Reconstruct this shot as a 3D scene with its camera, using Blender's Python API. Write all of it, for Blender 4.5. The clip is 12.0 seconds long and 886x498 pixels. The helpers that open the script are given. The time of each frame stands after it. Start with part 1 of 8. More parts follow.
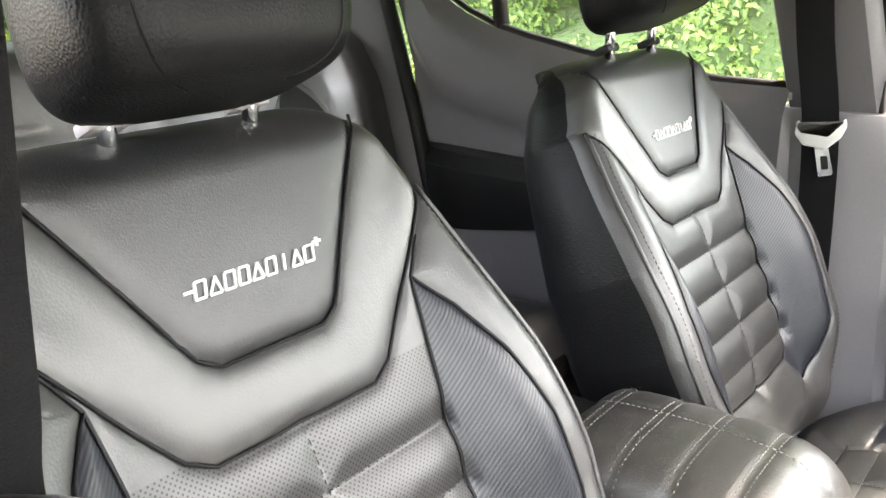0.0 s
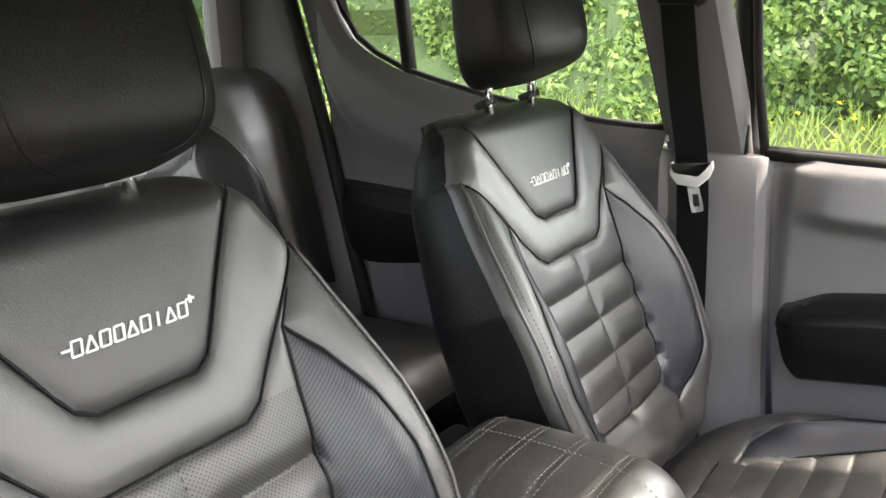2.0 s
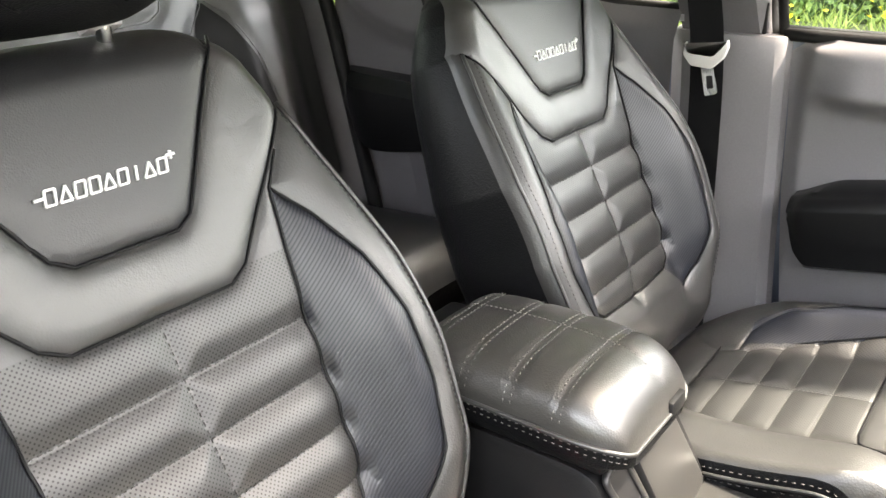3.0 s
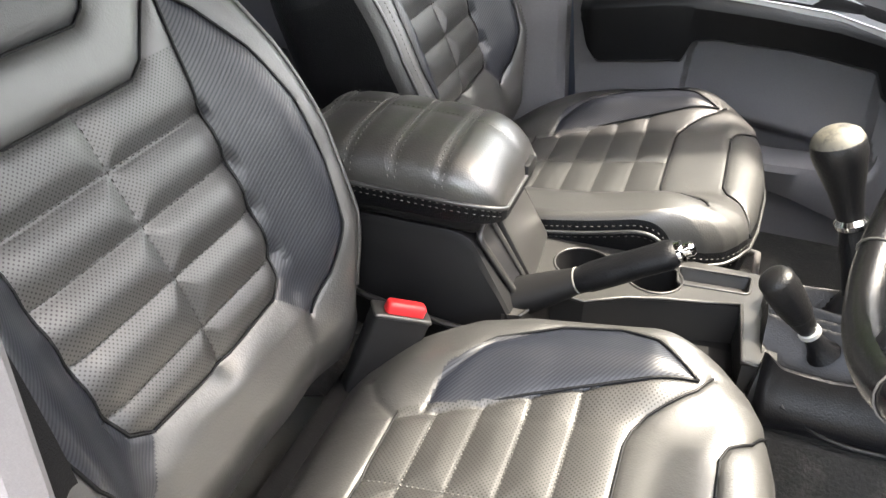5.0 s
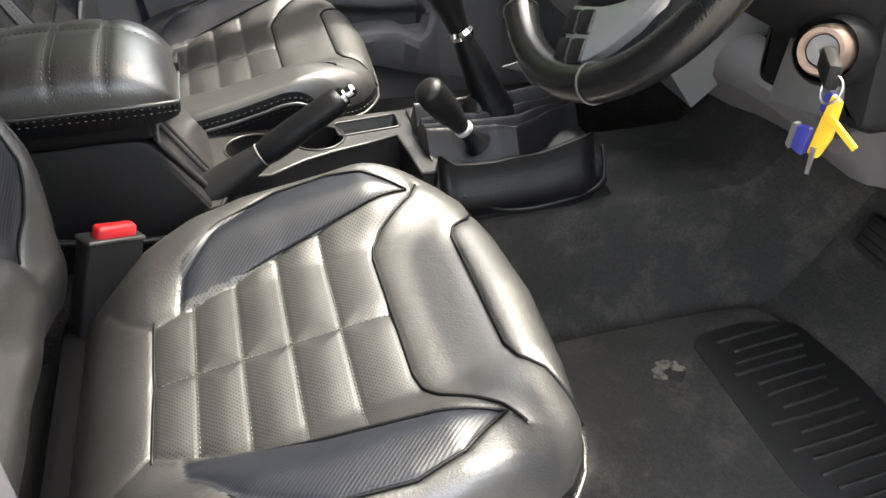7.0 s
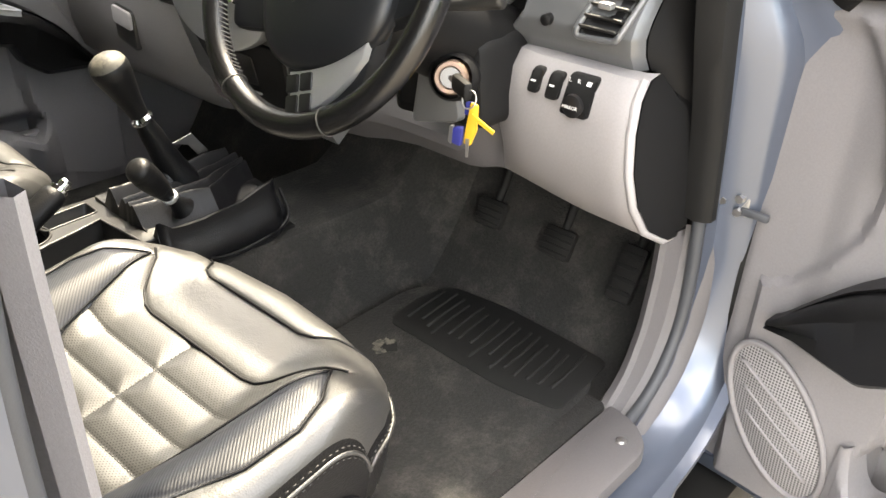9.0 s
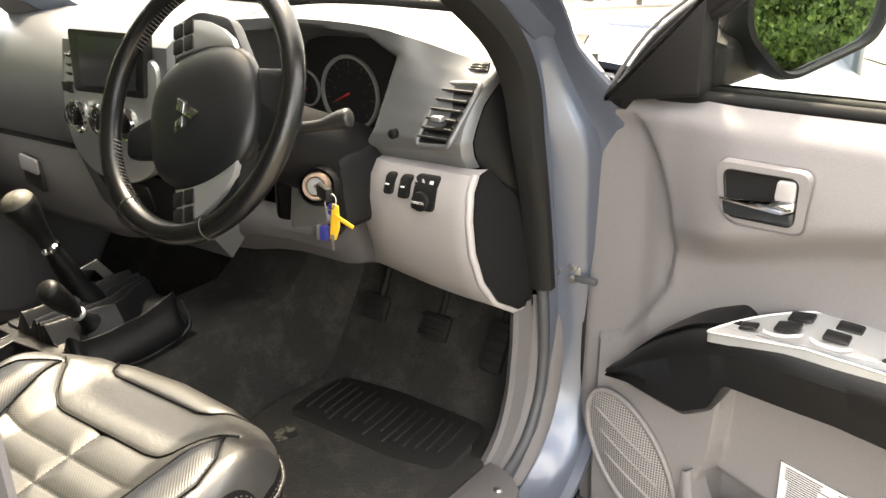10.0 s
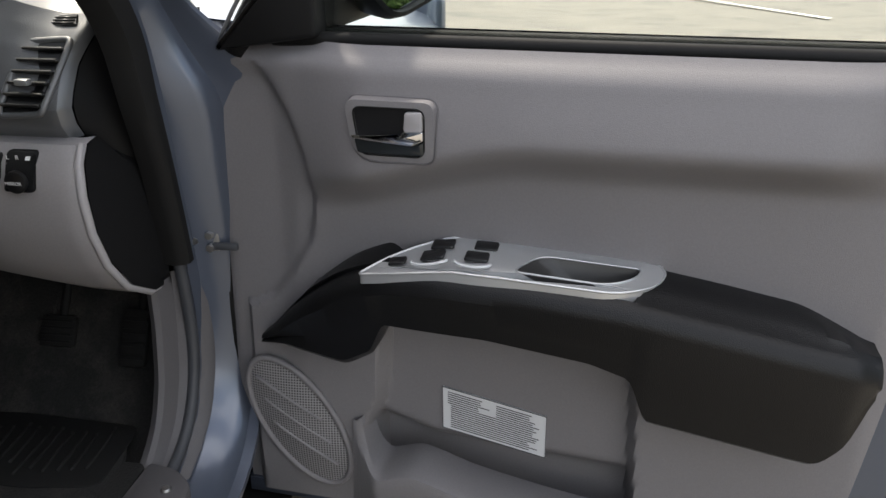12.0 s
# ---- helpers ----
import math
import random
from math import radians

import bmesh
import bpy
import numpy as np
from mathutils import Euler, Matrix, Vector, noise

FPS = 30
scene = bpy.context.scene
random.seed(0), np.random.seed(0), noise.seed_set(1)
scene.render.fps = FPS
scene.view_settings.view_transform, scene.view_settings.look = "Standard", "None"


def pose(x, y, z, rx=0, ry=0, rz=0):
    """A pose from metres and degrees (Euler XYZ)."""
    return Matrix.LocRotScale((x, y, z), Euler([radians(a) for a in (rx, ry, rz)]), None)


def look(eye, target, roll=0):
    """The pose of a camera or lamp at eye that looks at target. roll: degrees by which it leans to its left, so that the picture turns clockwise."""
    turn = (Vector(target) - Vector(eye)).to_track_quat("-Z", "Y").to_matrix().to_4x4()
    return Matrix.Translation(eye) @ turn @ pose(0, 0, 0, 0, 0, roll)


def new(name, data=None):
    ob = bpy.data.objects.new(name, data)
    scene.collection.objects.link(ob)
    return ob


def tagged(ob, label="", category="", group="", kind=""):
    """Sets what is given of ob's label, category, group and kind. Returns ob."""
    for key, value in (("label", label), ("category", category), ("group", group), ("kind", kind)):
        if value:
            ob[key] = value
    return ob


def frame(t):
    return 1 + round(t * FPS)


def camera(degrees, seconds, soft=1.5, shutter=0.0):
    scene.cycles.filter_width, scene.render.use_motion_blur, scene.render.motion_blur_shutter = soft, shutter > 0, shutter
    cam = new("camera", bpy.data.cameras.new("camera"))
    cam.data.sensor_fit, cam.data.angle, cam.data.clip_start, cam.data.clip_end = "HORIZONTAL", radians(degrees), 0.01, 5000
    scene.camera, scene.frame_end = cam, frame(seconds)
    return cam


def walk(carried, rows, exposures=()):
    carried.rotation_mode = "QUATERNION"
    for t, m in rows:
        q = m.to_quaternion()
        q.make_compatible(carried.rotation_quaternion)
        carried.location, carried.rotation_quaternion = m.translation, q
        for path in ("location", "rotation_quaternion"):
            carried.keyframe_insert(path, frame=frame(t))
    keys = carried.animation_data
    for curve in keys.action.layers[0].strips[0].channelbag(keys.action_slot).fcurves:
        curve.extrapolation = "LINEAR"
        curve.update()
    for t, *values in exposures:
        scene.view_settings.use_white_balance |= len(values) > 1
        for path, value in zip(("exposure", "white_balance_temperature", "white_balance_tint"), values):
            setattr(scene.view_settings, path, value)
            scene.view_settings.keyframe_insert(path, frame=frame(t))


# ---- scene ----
cam = camera(55.5, 12.0)
PATH = [
    (0, (0.1471, 0.168, 1.544), (-0.7484, 1.2777, 1.0783), -0.57),
    (0.5, (0.1851, 0.08, 1.5934), (-0.6559, 1.2183, 1.0965), -1.05),
    (1, (0.2217, 0.054, 1.6347), (-0.578, 1.2571, 1.2311), -0.6),
    (1.5, (0.2482, 0.103, 1.6273), (-0.5586, 1.3075, 1.2421), -0.42),
    (2, (0.256, 0.159, 1.5977), (-0.577, 1.3282, 1.1628), -0.65),
    (2.5, (0.2626, 0.184, 1.5721), (-0.5856, 1.3134, 1.0672), -0.57),
    (3, (0.268, 0.181, 1.5484), (-0.5579, 1.2878, 0.9629), -0.5),
    (3.2, (0.2671, 0.18, 1.5463), (-0.5407, 1.2807, 0.9252), -0.25),
    (4.8, (0.2263, 0.058, 1.5268), (-0.2452, 1.2331, 0.7226), 1.69),
    (5, (0.2156, 0.031, 1.5211), (-0.1902, 1.2253, 0.7094), 1.89),
    (5.5, (0.1905, -0.035, 1.5226), (-0.0507, 1.1944, 0.6977), 0.98),
    (6, (0.1803, -0.064, 1.509), (0.1094, 1.1818, 0.6765), 0.19),
    (6.5, (0.1502, -0.069, 1.4761), (0.2624, 1.1607, 0.6245), 0.25),
    (7, (0.0829, -0.089, 1.4629), (0.4031, 1.0958, 0.6005), -0.03),
    (7.5, (0.0286, -0.11, 1.4816), (0.5673, 0.9928, 0.6193), -0.18),
    (7.7, (-0.0075, -0.111, 1.4824), (0.6199, 0.9456, 0.6222), -0.15),
    (9.3, (-0.2393, -0.255, 1.5374), (0.7716, 0.6113, 0.8463), 1.53),
    (9.5, (-0.2647, -0.301, 1.5439), (0.7623, 0.5877, 0.9071), 0.59),
    (10, (-0.2992, -0.384, 1.5508), (0.8349, 0.4394, 1.0161), -1.16),
    (10.5, (-0.3236, -0.376, 1.5413), (0.9825, 0.1828, 1.0598), -1.62),
    (11, (-0.3644, -0.36, 1.5197), (1.0432, -0.1335, 1.0534), -1.2),
    (11.1, (-0.369, -0.369, 1.5124), (1.0472, -0.1965, 1.049), -1.05),
    (11.5, (-0.3923, -0.404, 1.484), (1.0308, -0.3658, 1.0114), -0.8),
    (12, (-0.2704, -0.342, 1.4904), (1.1029, -0.1281, 0.9264), -0.1),
]
EXPOSURES = [(0.0, 4.8, 7400, 12), (0.5, 4.55, 7400, 12), (1.0, 4.0, 7300, 12), (1.5, 3.9, 7300, 12), (2.5, 4.35, 7600, 12), (3.2, 4.4, 7500, 12), (5.0, 3.95, 7200, 12), (7.7, 3.3, 7100, 10), (9.5, 3.6, 8300, 10), (10.2, 2.6, 8500, 10), (10.6, 1.45, 7000, 10), (11.0, 1.1, 7000, 10), (11.5, 0.95, 7000, 10), (12.0, 1.25, 7000, 10)]
walk(cam, [(t, look(eye, target, roll)) for t, eye, target, roll in PATH], EXPOSURES)

# ---- world and sun ----
SUN_EL, SUN_AZ = radians(63), radians(34)
SUN_DIR = Vector((math.cos(SUN_EL) * math.cos(SUN_AZ), math.cos(SUN_EL) * math.sin(SUN_AZ), math.sin(SUN_EL)))
world = bpy.data.worlds.new("world")
scene.world = world
world.use_nodes = True
sky = world.node_tree.nodes.new("ShaderNodeTexSky")
sky.sky_type = "NISHITA"
sky.sun_disc = False
sky.sun_elevation = SUN_EL
sky.sun_rotation = math.pi / 2 - SUN_AZ
sky.air_density, sky.dust_density = 1.0, 4.0
bg = world.node_tree.nodes["Background"]
bg.inputs["Strength"].default_value = 0.15
wn, wl = world.node_tree.nodes, world.node_tree.links
# broken white cloud over the whole sky
dome, cloud, cover, veil = wn.new("ShaderNodeTexCoord"), wn.new("ShaderNodeTexNoise"), wn.new("ShaderNodeMapRange"), wn.new("ShaderNodeMix")
cloud.inputs["Scale"].default_value, cloud.inputs["Detail"].default_value, cloud.inputs["Roughness"].default_value = 2.2, 6, 0.55
cover.inputs["From Min"].default_value, cover.inputs["From Max"].default_value, cover.inputs["To Max"].default_value = 0.42, 0.62, 0.65
veil.data_type = "RGBA"
veil.inputs["B"].default_value = (10.0, 10.2, 10.5, 1)
wl.new(dome.outputs["Generated"], cloud.inputs["Vector"])
wl.new(cloud.outputs["Fac"], cover.inputs["Value"])
wl.new(cover.outputs["Result"], veil.inputs["Factor"])
wl.new(sky.outputs[0], veil.inputs["A"])
wl.new(veil.outputs["Result"], bg.inputs[0])
sun = new("sun", bpy.data.lights.new("sun", "SUN"))
sun.data.energy, sun.data.angle, sun.data.color = 1.8, radians(3.0), (1.0, 0.95, 0.88)
sun.matrix_world = look(SUN_DIR * 30, (0, 0, 0))


# ---- materials ----
def mat(name, color, rough=0.5, metal=0.0, grain=0.0, grain_size=0.002, vary=0.12, vary_size=0.15, coat=0.0, spec=0.5, dirt=None, ramp=(0.45, 0.7), kind="noise", coat_rough=0.06, fine=(0.0, 0.01), wrinkle=0.0):
    """A surface with colour drift at two scales, uneven gloss and fine relief; sizes in metres."""
    m = bpy.data.materials.new(name)
    m.use_nodes = True
    nt = m.node_tree
    n, l = nt.nodes, nt.links
    b = n["Principled BSDF"]
    b.inputs["Metallic"].default_value = metal
    b.inputs["Specular IOR Level"].default_value = spec
    b.inputs["Coat Weight"].default_value = coat
    b.inputs["Coat Roughness"].default_value = coat_rough
    tc = n.new("ShaderNodeTexCoord")
    big = n.new("ShaderNodeTexNoise")
    big.inputs["Scale"].default_value, big.inputs["Detail"].default_value = 1 / vary_size, 4
    l.new(tc.outputs["Object"], big.inputs["Vector"])
    mixc = n.new("ShaderNodeMix")
    mixc.data_type = "RGBA"
    lo = tuple(c * (1 - vary) for c in color) + (1,)
    hi = tuple(min(1, c * (1 + vary)) for c in color) + (1,)
    mixc.inputs["A"].default_value, mixc.inputs["B"].default_value = lo, hi
    l.new(big.outputs["Fac"], mixc.inputs["Factor"])
    out = mixc.outputs["Result"]
    if dirt:
        rmp = n.new("ShaderNodeMapRange")
        rmp.inputs["From Min"].default_value, rmp.inputs["From Max"].default_value = ramp
        d = n.new("ShaderNodeTexNoise")
        d.inputs["Scale"].default_value, d.inputs["Detail"].default_value, d.inputs["Roughness"].default_value = 0.6 / vary_size, 8, 0.7
        l.new(tc.outputs["Object"], d.inputs["Vector"])
        l.new(d.outputs["Fac"], rmp.inputs["Value"])
        mx = n.new("ShaderNodeMix")
        mx.data_type = "RGBA"
        l.new(rmp.outputs["Result"], mx.inputs["Factor"])
        l.new(out, mx.inputs["A"])
        mx.inputs["B"].default_value = (*dirt, 1)
        out = mx.outputs["Result"]
    if fine[0]:
        sp = n.new("ShaderNodeTexNoise")
        sp.inputs["Scale"].default_value, sp.inputs["Detail"].default_value, sp.inputs["Roughness"].default_value = 1 / fine[1], 3, 0.8
        l.new(tc.outputs["Object"], sp.inputs["Vector"])
        sr = n.new("ShaderNodeMapRange")
        sr.inputs["From Min"].default_value, sr.inputs["From Max"].default_value = 0.3, 0.7
        sr.inputs["To Min"].default_value, sr.inputs["To Max"].default_value = 1 - fine[0], 1 + fine[0]
        l.new(sp.outputs["Fac"], sr.inputs["Value"])
        ml = n.new("ShaderNodeVectorMath")
        ml.operation = "SCALE"
        l.new(out, ml.inputs[0])
        l.new(sr.outputs["Result"], ml.inputs["Scale"])
        out = ml.outputs[0]
    l.new(out, b.inputs["Base Color"])
    rr = n.new("ShaderNodeMapRange")
    rr.inputs["To Min"].default_value, rr.inputs["To Max"].default_value = rough * 0.85, min(1, rough * 1.18)
    l.new(big.outputs["Fac"], rr.inputs["Value"])
    l.new(rr.outputs["Result"], b.inputs["Roughness"])
    if grain:
        g = n.new("ShaderNodeTexVoronoi" if kind == "leather" else "ShaderNodeTexNoise")
        g.inputs["Scale"].default_value = 1 / grain_size
        l.new(tc.outputs["Object"], g.inputs["Vector"])
        bp = n.new("ShaderNodeBump")
        bp.inputs["Strength"].default_value, bp.inputs["Distance"].default_value = grain, grain_size * 0.5
        l.new(g.outputs["Distance" if kind == "leather" else "Fac"], bp.inputs["Height"])
        l.new(bp.outputs["Normal"], b.inputs["Normal"])
        if wrinkle:
            wn = n.new("ShaderNodeTexNoise")
            wn.inputs["Scale"].default_value, wn.inputs["Detail"].default_value, wn.inputs["Distortion"].default_value = 24, 3, 1.2
            l.new(tc.outputs["Object"], wn.inputs["Vector"])
            wb = n.new("ShaderNodeBump")
            wb.inputs["Strength"].default_value, wb.inputs["Distance"].default_value = wrinkle, 0.012
            l.new(wn.outputs["Fac"], wb.inputs["Height"])
            l.new(wb.outputs["Normal"], bp.inputs["Normal"])
    return m


def pattern_leather(name, color, rough, mode, step, depth, spec, coat):
    """Leather with a pressed pattern in surface metres (UV): 'holes' a lattice of punched holes, 'weave' short slanting ribs."""
    m = mat(name, color, rough, vary=0.15, vary_size=0.06, spec=spec, coat=coat, coat_rough=0.38)
    nt = m.node_tree
    n, l = nt.nodes, nt.links
    b = n["Principled BSDF"]
    uv = n.new("ShaderNodeUVMap")
    mp = n.new("ShaderNodeVectorMath")
    mp.operation = "MULTIPLY"
    mp.inputs[1].default_value = (1 / step, 1 / step, 0)
    l.new(uv.outputs["UV"], mp.inputs[0])
    rot = n.new("ShaderNodeMapping")
    rot.inputs["Rotation"].default_value = (0, 0, radians(45))
    l.new(mp.outputs[0], rot.inputs["Vector"])
    fr = n.new("ShaderNodeVectorMath")
    fr.operation = "FRACTION"
    l.new(rot.outputs[0], fr.inputs[0])
    if mode == "holes":
        dist = n.new("ShaderNodeVectorMath")
        dist.operation = "DISTANCE"
        dist.inputs[1].default_value = (0.5, 0.5, 0)
        l.new(fr.outputs[0], dist.inputs[0])
        val = dist.outputs["Value"]
        rm = n.new("ShaderNodeMapRange")
        rm.inputs["From Min"].default_value, rm.inputs["From Max"].default_value = 0.14, 0.30
        l.new(val, rm.inputs["Value"])
        h = rm.outputs["Result"]
        base = b.inputs["Base Color"].links[0].from_socket
        mx = n.new("ShaderNodeMix")
        mx.data_type = "RGBA"
        mx.inputs["A"].default_value = (0.004, 0.004, 0.004, 1)
        l.new(h, mx.inputs["Factor"])
        l.new(base, mx.inputs["B"])
        l.new(mx.outputs["Result"], b.inputs["Base Color"])
    else:
        sep = n.new("ShaderNodeSeparateXYZ")
        l.new(fr.outputs[0], sep.inputs[0])
        pp = n.new("ShaderNodeMath")
        pp.operation = "PINGPONG"
        pp.inputs[1].default_value = 0.5
        l.new(sep.outputs["X"], pp.inputs[0])
        h = pp.outputs[0]
    # the gloss is broken by the pattern
    for socket, top in (("Specular IOR Level", spec), ("Coat Weight", coat)):
        gm = n.new("ShaderNodeMapRange")
        gm.inputs["To Min"].default_value, gm.inputs["To Max"].default_value = top * (0.45 if mode == "holes" else 0.5), top
        if mode == "weave":
            gm.inputs["From Max"].default_value = 0.35
        l.new(h, gm.inputs["Value"])
        l.new(gm.outputs["Result"], b.inputs[socket])
    bp = n.new("ShaderNodeBump")
    bp.inputs["Strength"].default_value, bp.inputs["Distance"].default_value = depth, step * 0.35
    l.new(h, bp.inputs["Height"])
    l.new(bp.outputs["Normal"], b.inputs["Normal"])
    return m


def glass_mat(name, tint=(1, 1, 1), gloss=0.6):
    m = bpy.data.materials.new(name)
    m.use_nodes = True
    n, l = m.node_tree.nodes, m.node_tree.links
    n.remove(n["Principled BSDF"])
    tr, gl, fr, mul, mix = (n.new("ShaderNode" + k) for k in ("BsdfTransparent", "BsdfGlossy", "Fresnel", "Math", "MixShader"))
    tr.inputs["Color"].default_value = (*tint, 1)
    gl.inputs["Roughness"].default_value = 0.02
    fr.inputs["IOR"].default_value = 1.5
    mul.operation = "MULTIPLY"
    mul.inputs[1].default_value = gloss
    l.new(fr.outputs[0], mul.inputs[0])
    l.new(mul.outputs[0], mix.inputs[0])
    l.new(tr.outputs[0], mix.inputs[1])
    l.new(gl.outputs[0], mix.inputs[2])
    l.new(mix.outputs[0], n["Material Output"].inputs["Surface"])
    return m


LEATHER = mat("black_leather", (0.019, 0.0188, 0.0185), 0.46, grain=0.22, grain_size=0.0022, kind="leather", vary=0.25, vary_size=0.09, spec=0.9, coat=0.4, coat_rough=0.42, wrinkle=0.05)
# darkened copy of LEATHER: its base carries the shade of seat sides and headrests
LEATHER_DARKENED = mat("darkened_leather", (0.0042, 0.0044, 0.0052), 0.42, grain=0.3, grain_size=0.0022, kind="leather", vary=0.25, vary_size=0.09, spec=0.2)
LEATHER_GRAIN = mat("grained_leather", (0.009, 0.0093, 0.0105), 0.46, grain=0.25, grain_size=0.0017, kind="leather", vary=0.2, spec=0.7, coat=0.25, coat_rough=0.42)
ARM_LEATHER = mat("armrest_leather", (0.023, 0.0222, 0.0205), 0.41, grain=0.25, grain_size=0.002, kind="leather", vary=0.3, vary_size=0.05, spec=1.0, coat=0.6, coat_rough=0.32, wrinkle=0.05)
LEATHER_SOFT = mat("worn_leather", (0.019, 0.0186, 0.018), 0.47, grain=0.2, grain_size=0.002, kind="leather", vary=0.3, vary_size=0.05, spec=1.0, coat=0.5, coat_rough=0.42, wrinkle=0.08)
PERFORATED = pattern_leather("perforated_leather", (0.016, 0.0157, 0.0152), 0.47, "holes", 0.0034, 0.16, 0.85, 0.3)
# navy base: the sky's blue reflection on the inserts is put into the colour
WEAVE = pattern_leather("carbon_weave_leather", (0.0062, 0.0078, 0.0125), 0.42, "weave", 0.0032, 0.22, 0.6, 0.15)
THREAD = mat("grey_thread", (0.115, 0.112, 0.105), 0.8, vary=0.2, vary_size=0.01)
DARK_THREAD = mat("dark_thread", (0.055, 0.053, 0.05), 0.7, vary=0.2, vary_size=0.01)
SILVER_THREAD = mat("silver_thread", (0.75, 0.75, 0.74), 0.5, vary=0.2, vary_size=0.004, grain=0.5, grain_size=0.001)
GREY_TRIM = mat("grey_trim_plastic", (0.17, 0.162, 0.167), 0.55, grain=0.4, grain_size=0.0014, vary=0.08, vary_size=0.2, fine=(0.07, 0.003))
# darkened copy of GREY_TRIM; on the rear trims it carries the shade
GREY_DARKENED = mat("darkened_grey_trim_plastic", (0.095, 0.090, 0.094), 0.55, grain=0.3, grain_size=0.0014, vary=0.08, vary_size=0.2, fine=(0.07, 0.003))
GREY_TRIM_LIGHT = mat("light_grey_trim_plastic", (0.34, 0.325, 0.33), 0.5, grain=0.2, grain_size=0.0012, vary=0.05, vary_size=0.2)
BLACK_TRIM = mat("black_trim_plastic", (0.008, 0.008, 0.0085), 0.5, spec=0.2, grain=0.35, grain_size=0.0014, vary=0.2, vary_size=0.1)
SOFT_BLACK = mat("soft_black_vinyl", (0.006, 0.006, 0.0065), 0.38, spec=0.3, grain=0.35, grain_size=0.0016, kind="leather", vary=0.15)
DASH_GREY = mat("charcoal_dash_plastic", (0.095, 0.098, 0.103), 0.38, spec=1.0, coat=0.5, coat_rough=0.34, grain=0.35, grain_size=0.0016, vary=0.08, vary_size=0.2)
CONSOLE_GREY = mat("satin_console_plastic", (0.024, 0.0235, 0.023), 0.33, grain=0.15, grain_size=0.001, vary=0.1)
DASH_PANEL = mat("silver_grey_dash_plastic", (0.275, 0.260, 0.264), 0.48, grain=0.3, grain_size=0.0014, vary=0.06, vary_size=0.2, fine=(0.06, 0.003))
GAITER = mat("black_gaiter_leather", (0.006, 0.006, 0.007), 0.36, grain=0.25, grain_size=0.002, kind="leather", spec=0.32, vary=0.2)
WHEEL = mat("wheel_leather", (0.006, 0.006, 0.0065), 0.24, grain=0.2, grain_size=0.0018, kind="leather", spec=0.55, vary=0.2)
WHEEL_PAD = mat("wheel_pad_plastic", (0.010, 0.011, 0.013), 0.34, grain=0.12, grain_size=0.0015, spec=0.4, vary=0.15)
SILVER_TRIM = mat("silver_trim_plastic", (0.52, 0.53, 0.54), 0.34, metal=0.75, vary=0.05)
PLATE_SILVER = mat("satin_silver_plastic", (0.60, 0.61, 0.62), 0.36, metal=0.7, vary=0.05)
CHROME = mat("chrome", (0.80, 0.80, 0.80), 0.08, metal=1.0, vary=0.03)
COPPER = mat("tarnished_ring", (0.42, 0.30, 0.24), 0.4, metal=0.7, vary=0.2, vary_size=0.01)
STEEL = mat("bare_steel", (0.42, 0.41, 0.40), 0.35, metal=0.9, vary=0.2, vary_size=0.02)
PAINT = mat("silver_blue_paint", (0.10, 0.117, 0.155), 0.32, metal=0.5, vary=0.03, vary_size=0.4, coat=0.6)
RUBBER = mat("black_rubber", (0.010, 0.010, 0.010), 0.62, spec=0.2, vary=0.2, grain=0.2, grain_size=0.002)
SEAL = mat("grey_rubber_seal", (0.05, 0.053, 0.06), 0.5, vary=0.15, vary_size=0.05, grain=0.2, grain_size=0.002)
WEBBING = mat("belt_webbing", (0.006, 0.006, 0.0066), 0.8, spec=0.15, grain=0.8, grain_size=0.0015)
CARPET = mat("charcoal_carpet", (0.010, 0.0096, 0.0092), 0.95, grain=1.0, grain_size=0.004, vary=0.4, vary_size=0.05, dirt=(0.05, 0.046, 0.041), ramp=(0.48, 0.82), fine=(0.5, 0.005))
HEADLINING = mat("headlining", (0.33, 0.32, 0.31), 0.9, grain=0.3, grain_size=0.002)
RED = mat("red_plastic", (0.55, 0.02, 0.025), 0.4, vary=0.08)
YELLOW = mat("yellow_plastic_tag", (0.66, 0.40, 0.03), 0.45, vary=0.1)
BLUE = mat("blue_plastic", (0.025, 0.03, 0.20), 0.4, vary=0.1)
WHITE_PLASTIC = mat("white_plastic", (0.62, 0.61, 0.58), 0.45, vary=0.05)
LABEL = mat("label_silver", (0.62, 0.63, 0.64), 0.45, vary=0.04)
PRINT = mat("print_dark", (0.05, 0.05, 0.055), 0.7)
PRINT_WHITE = mat("print_white", (0.75, 0.75, 0.75), 0.6)
DIAL = mat("dial_black", (0.008, 0.008, 0.009), 0.35)
SCREEN = mat("screen_dark", (0.02, 0.023, 0.025), 0.12)
GLASS = glass_mat("clear_glass", (0.93, 0.96, 0.94), 0.55)
WINDSCREEN = glass_mat("windscreen_glass", (0.88, 0.91, 0.89), 0.55)
GLASS_TINT = glass_mat("tinted_glass", (0.47, 0.51, 0.48), 0.8)
MIRROR = mat("mirror_glass", (0.86, 0.88, 0.88), 0.01, metal=1.0, vary=0.0)
ASPHALT = mat("worn_asphalt", (0.20, 0.185, 0.155), 0.9, grain=0.9, grain_size=0.02, vary=0.25, vary_size=0.6, dirt=(0.11, 0.105, 0.095), ramp=(0.5, 0.75), fine=(0.4, 0.02))
LINE_PAINT = mat("worn_line_paint", (0.75, 0.74, 0.70), 0.8, grain=0.5, grain_size=0.02, vary=0.1, dirt=(0.3, 0.28, 0.25), ramp=(0.55, 0.75))
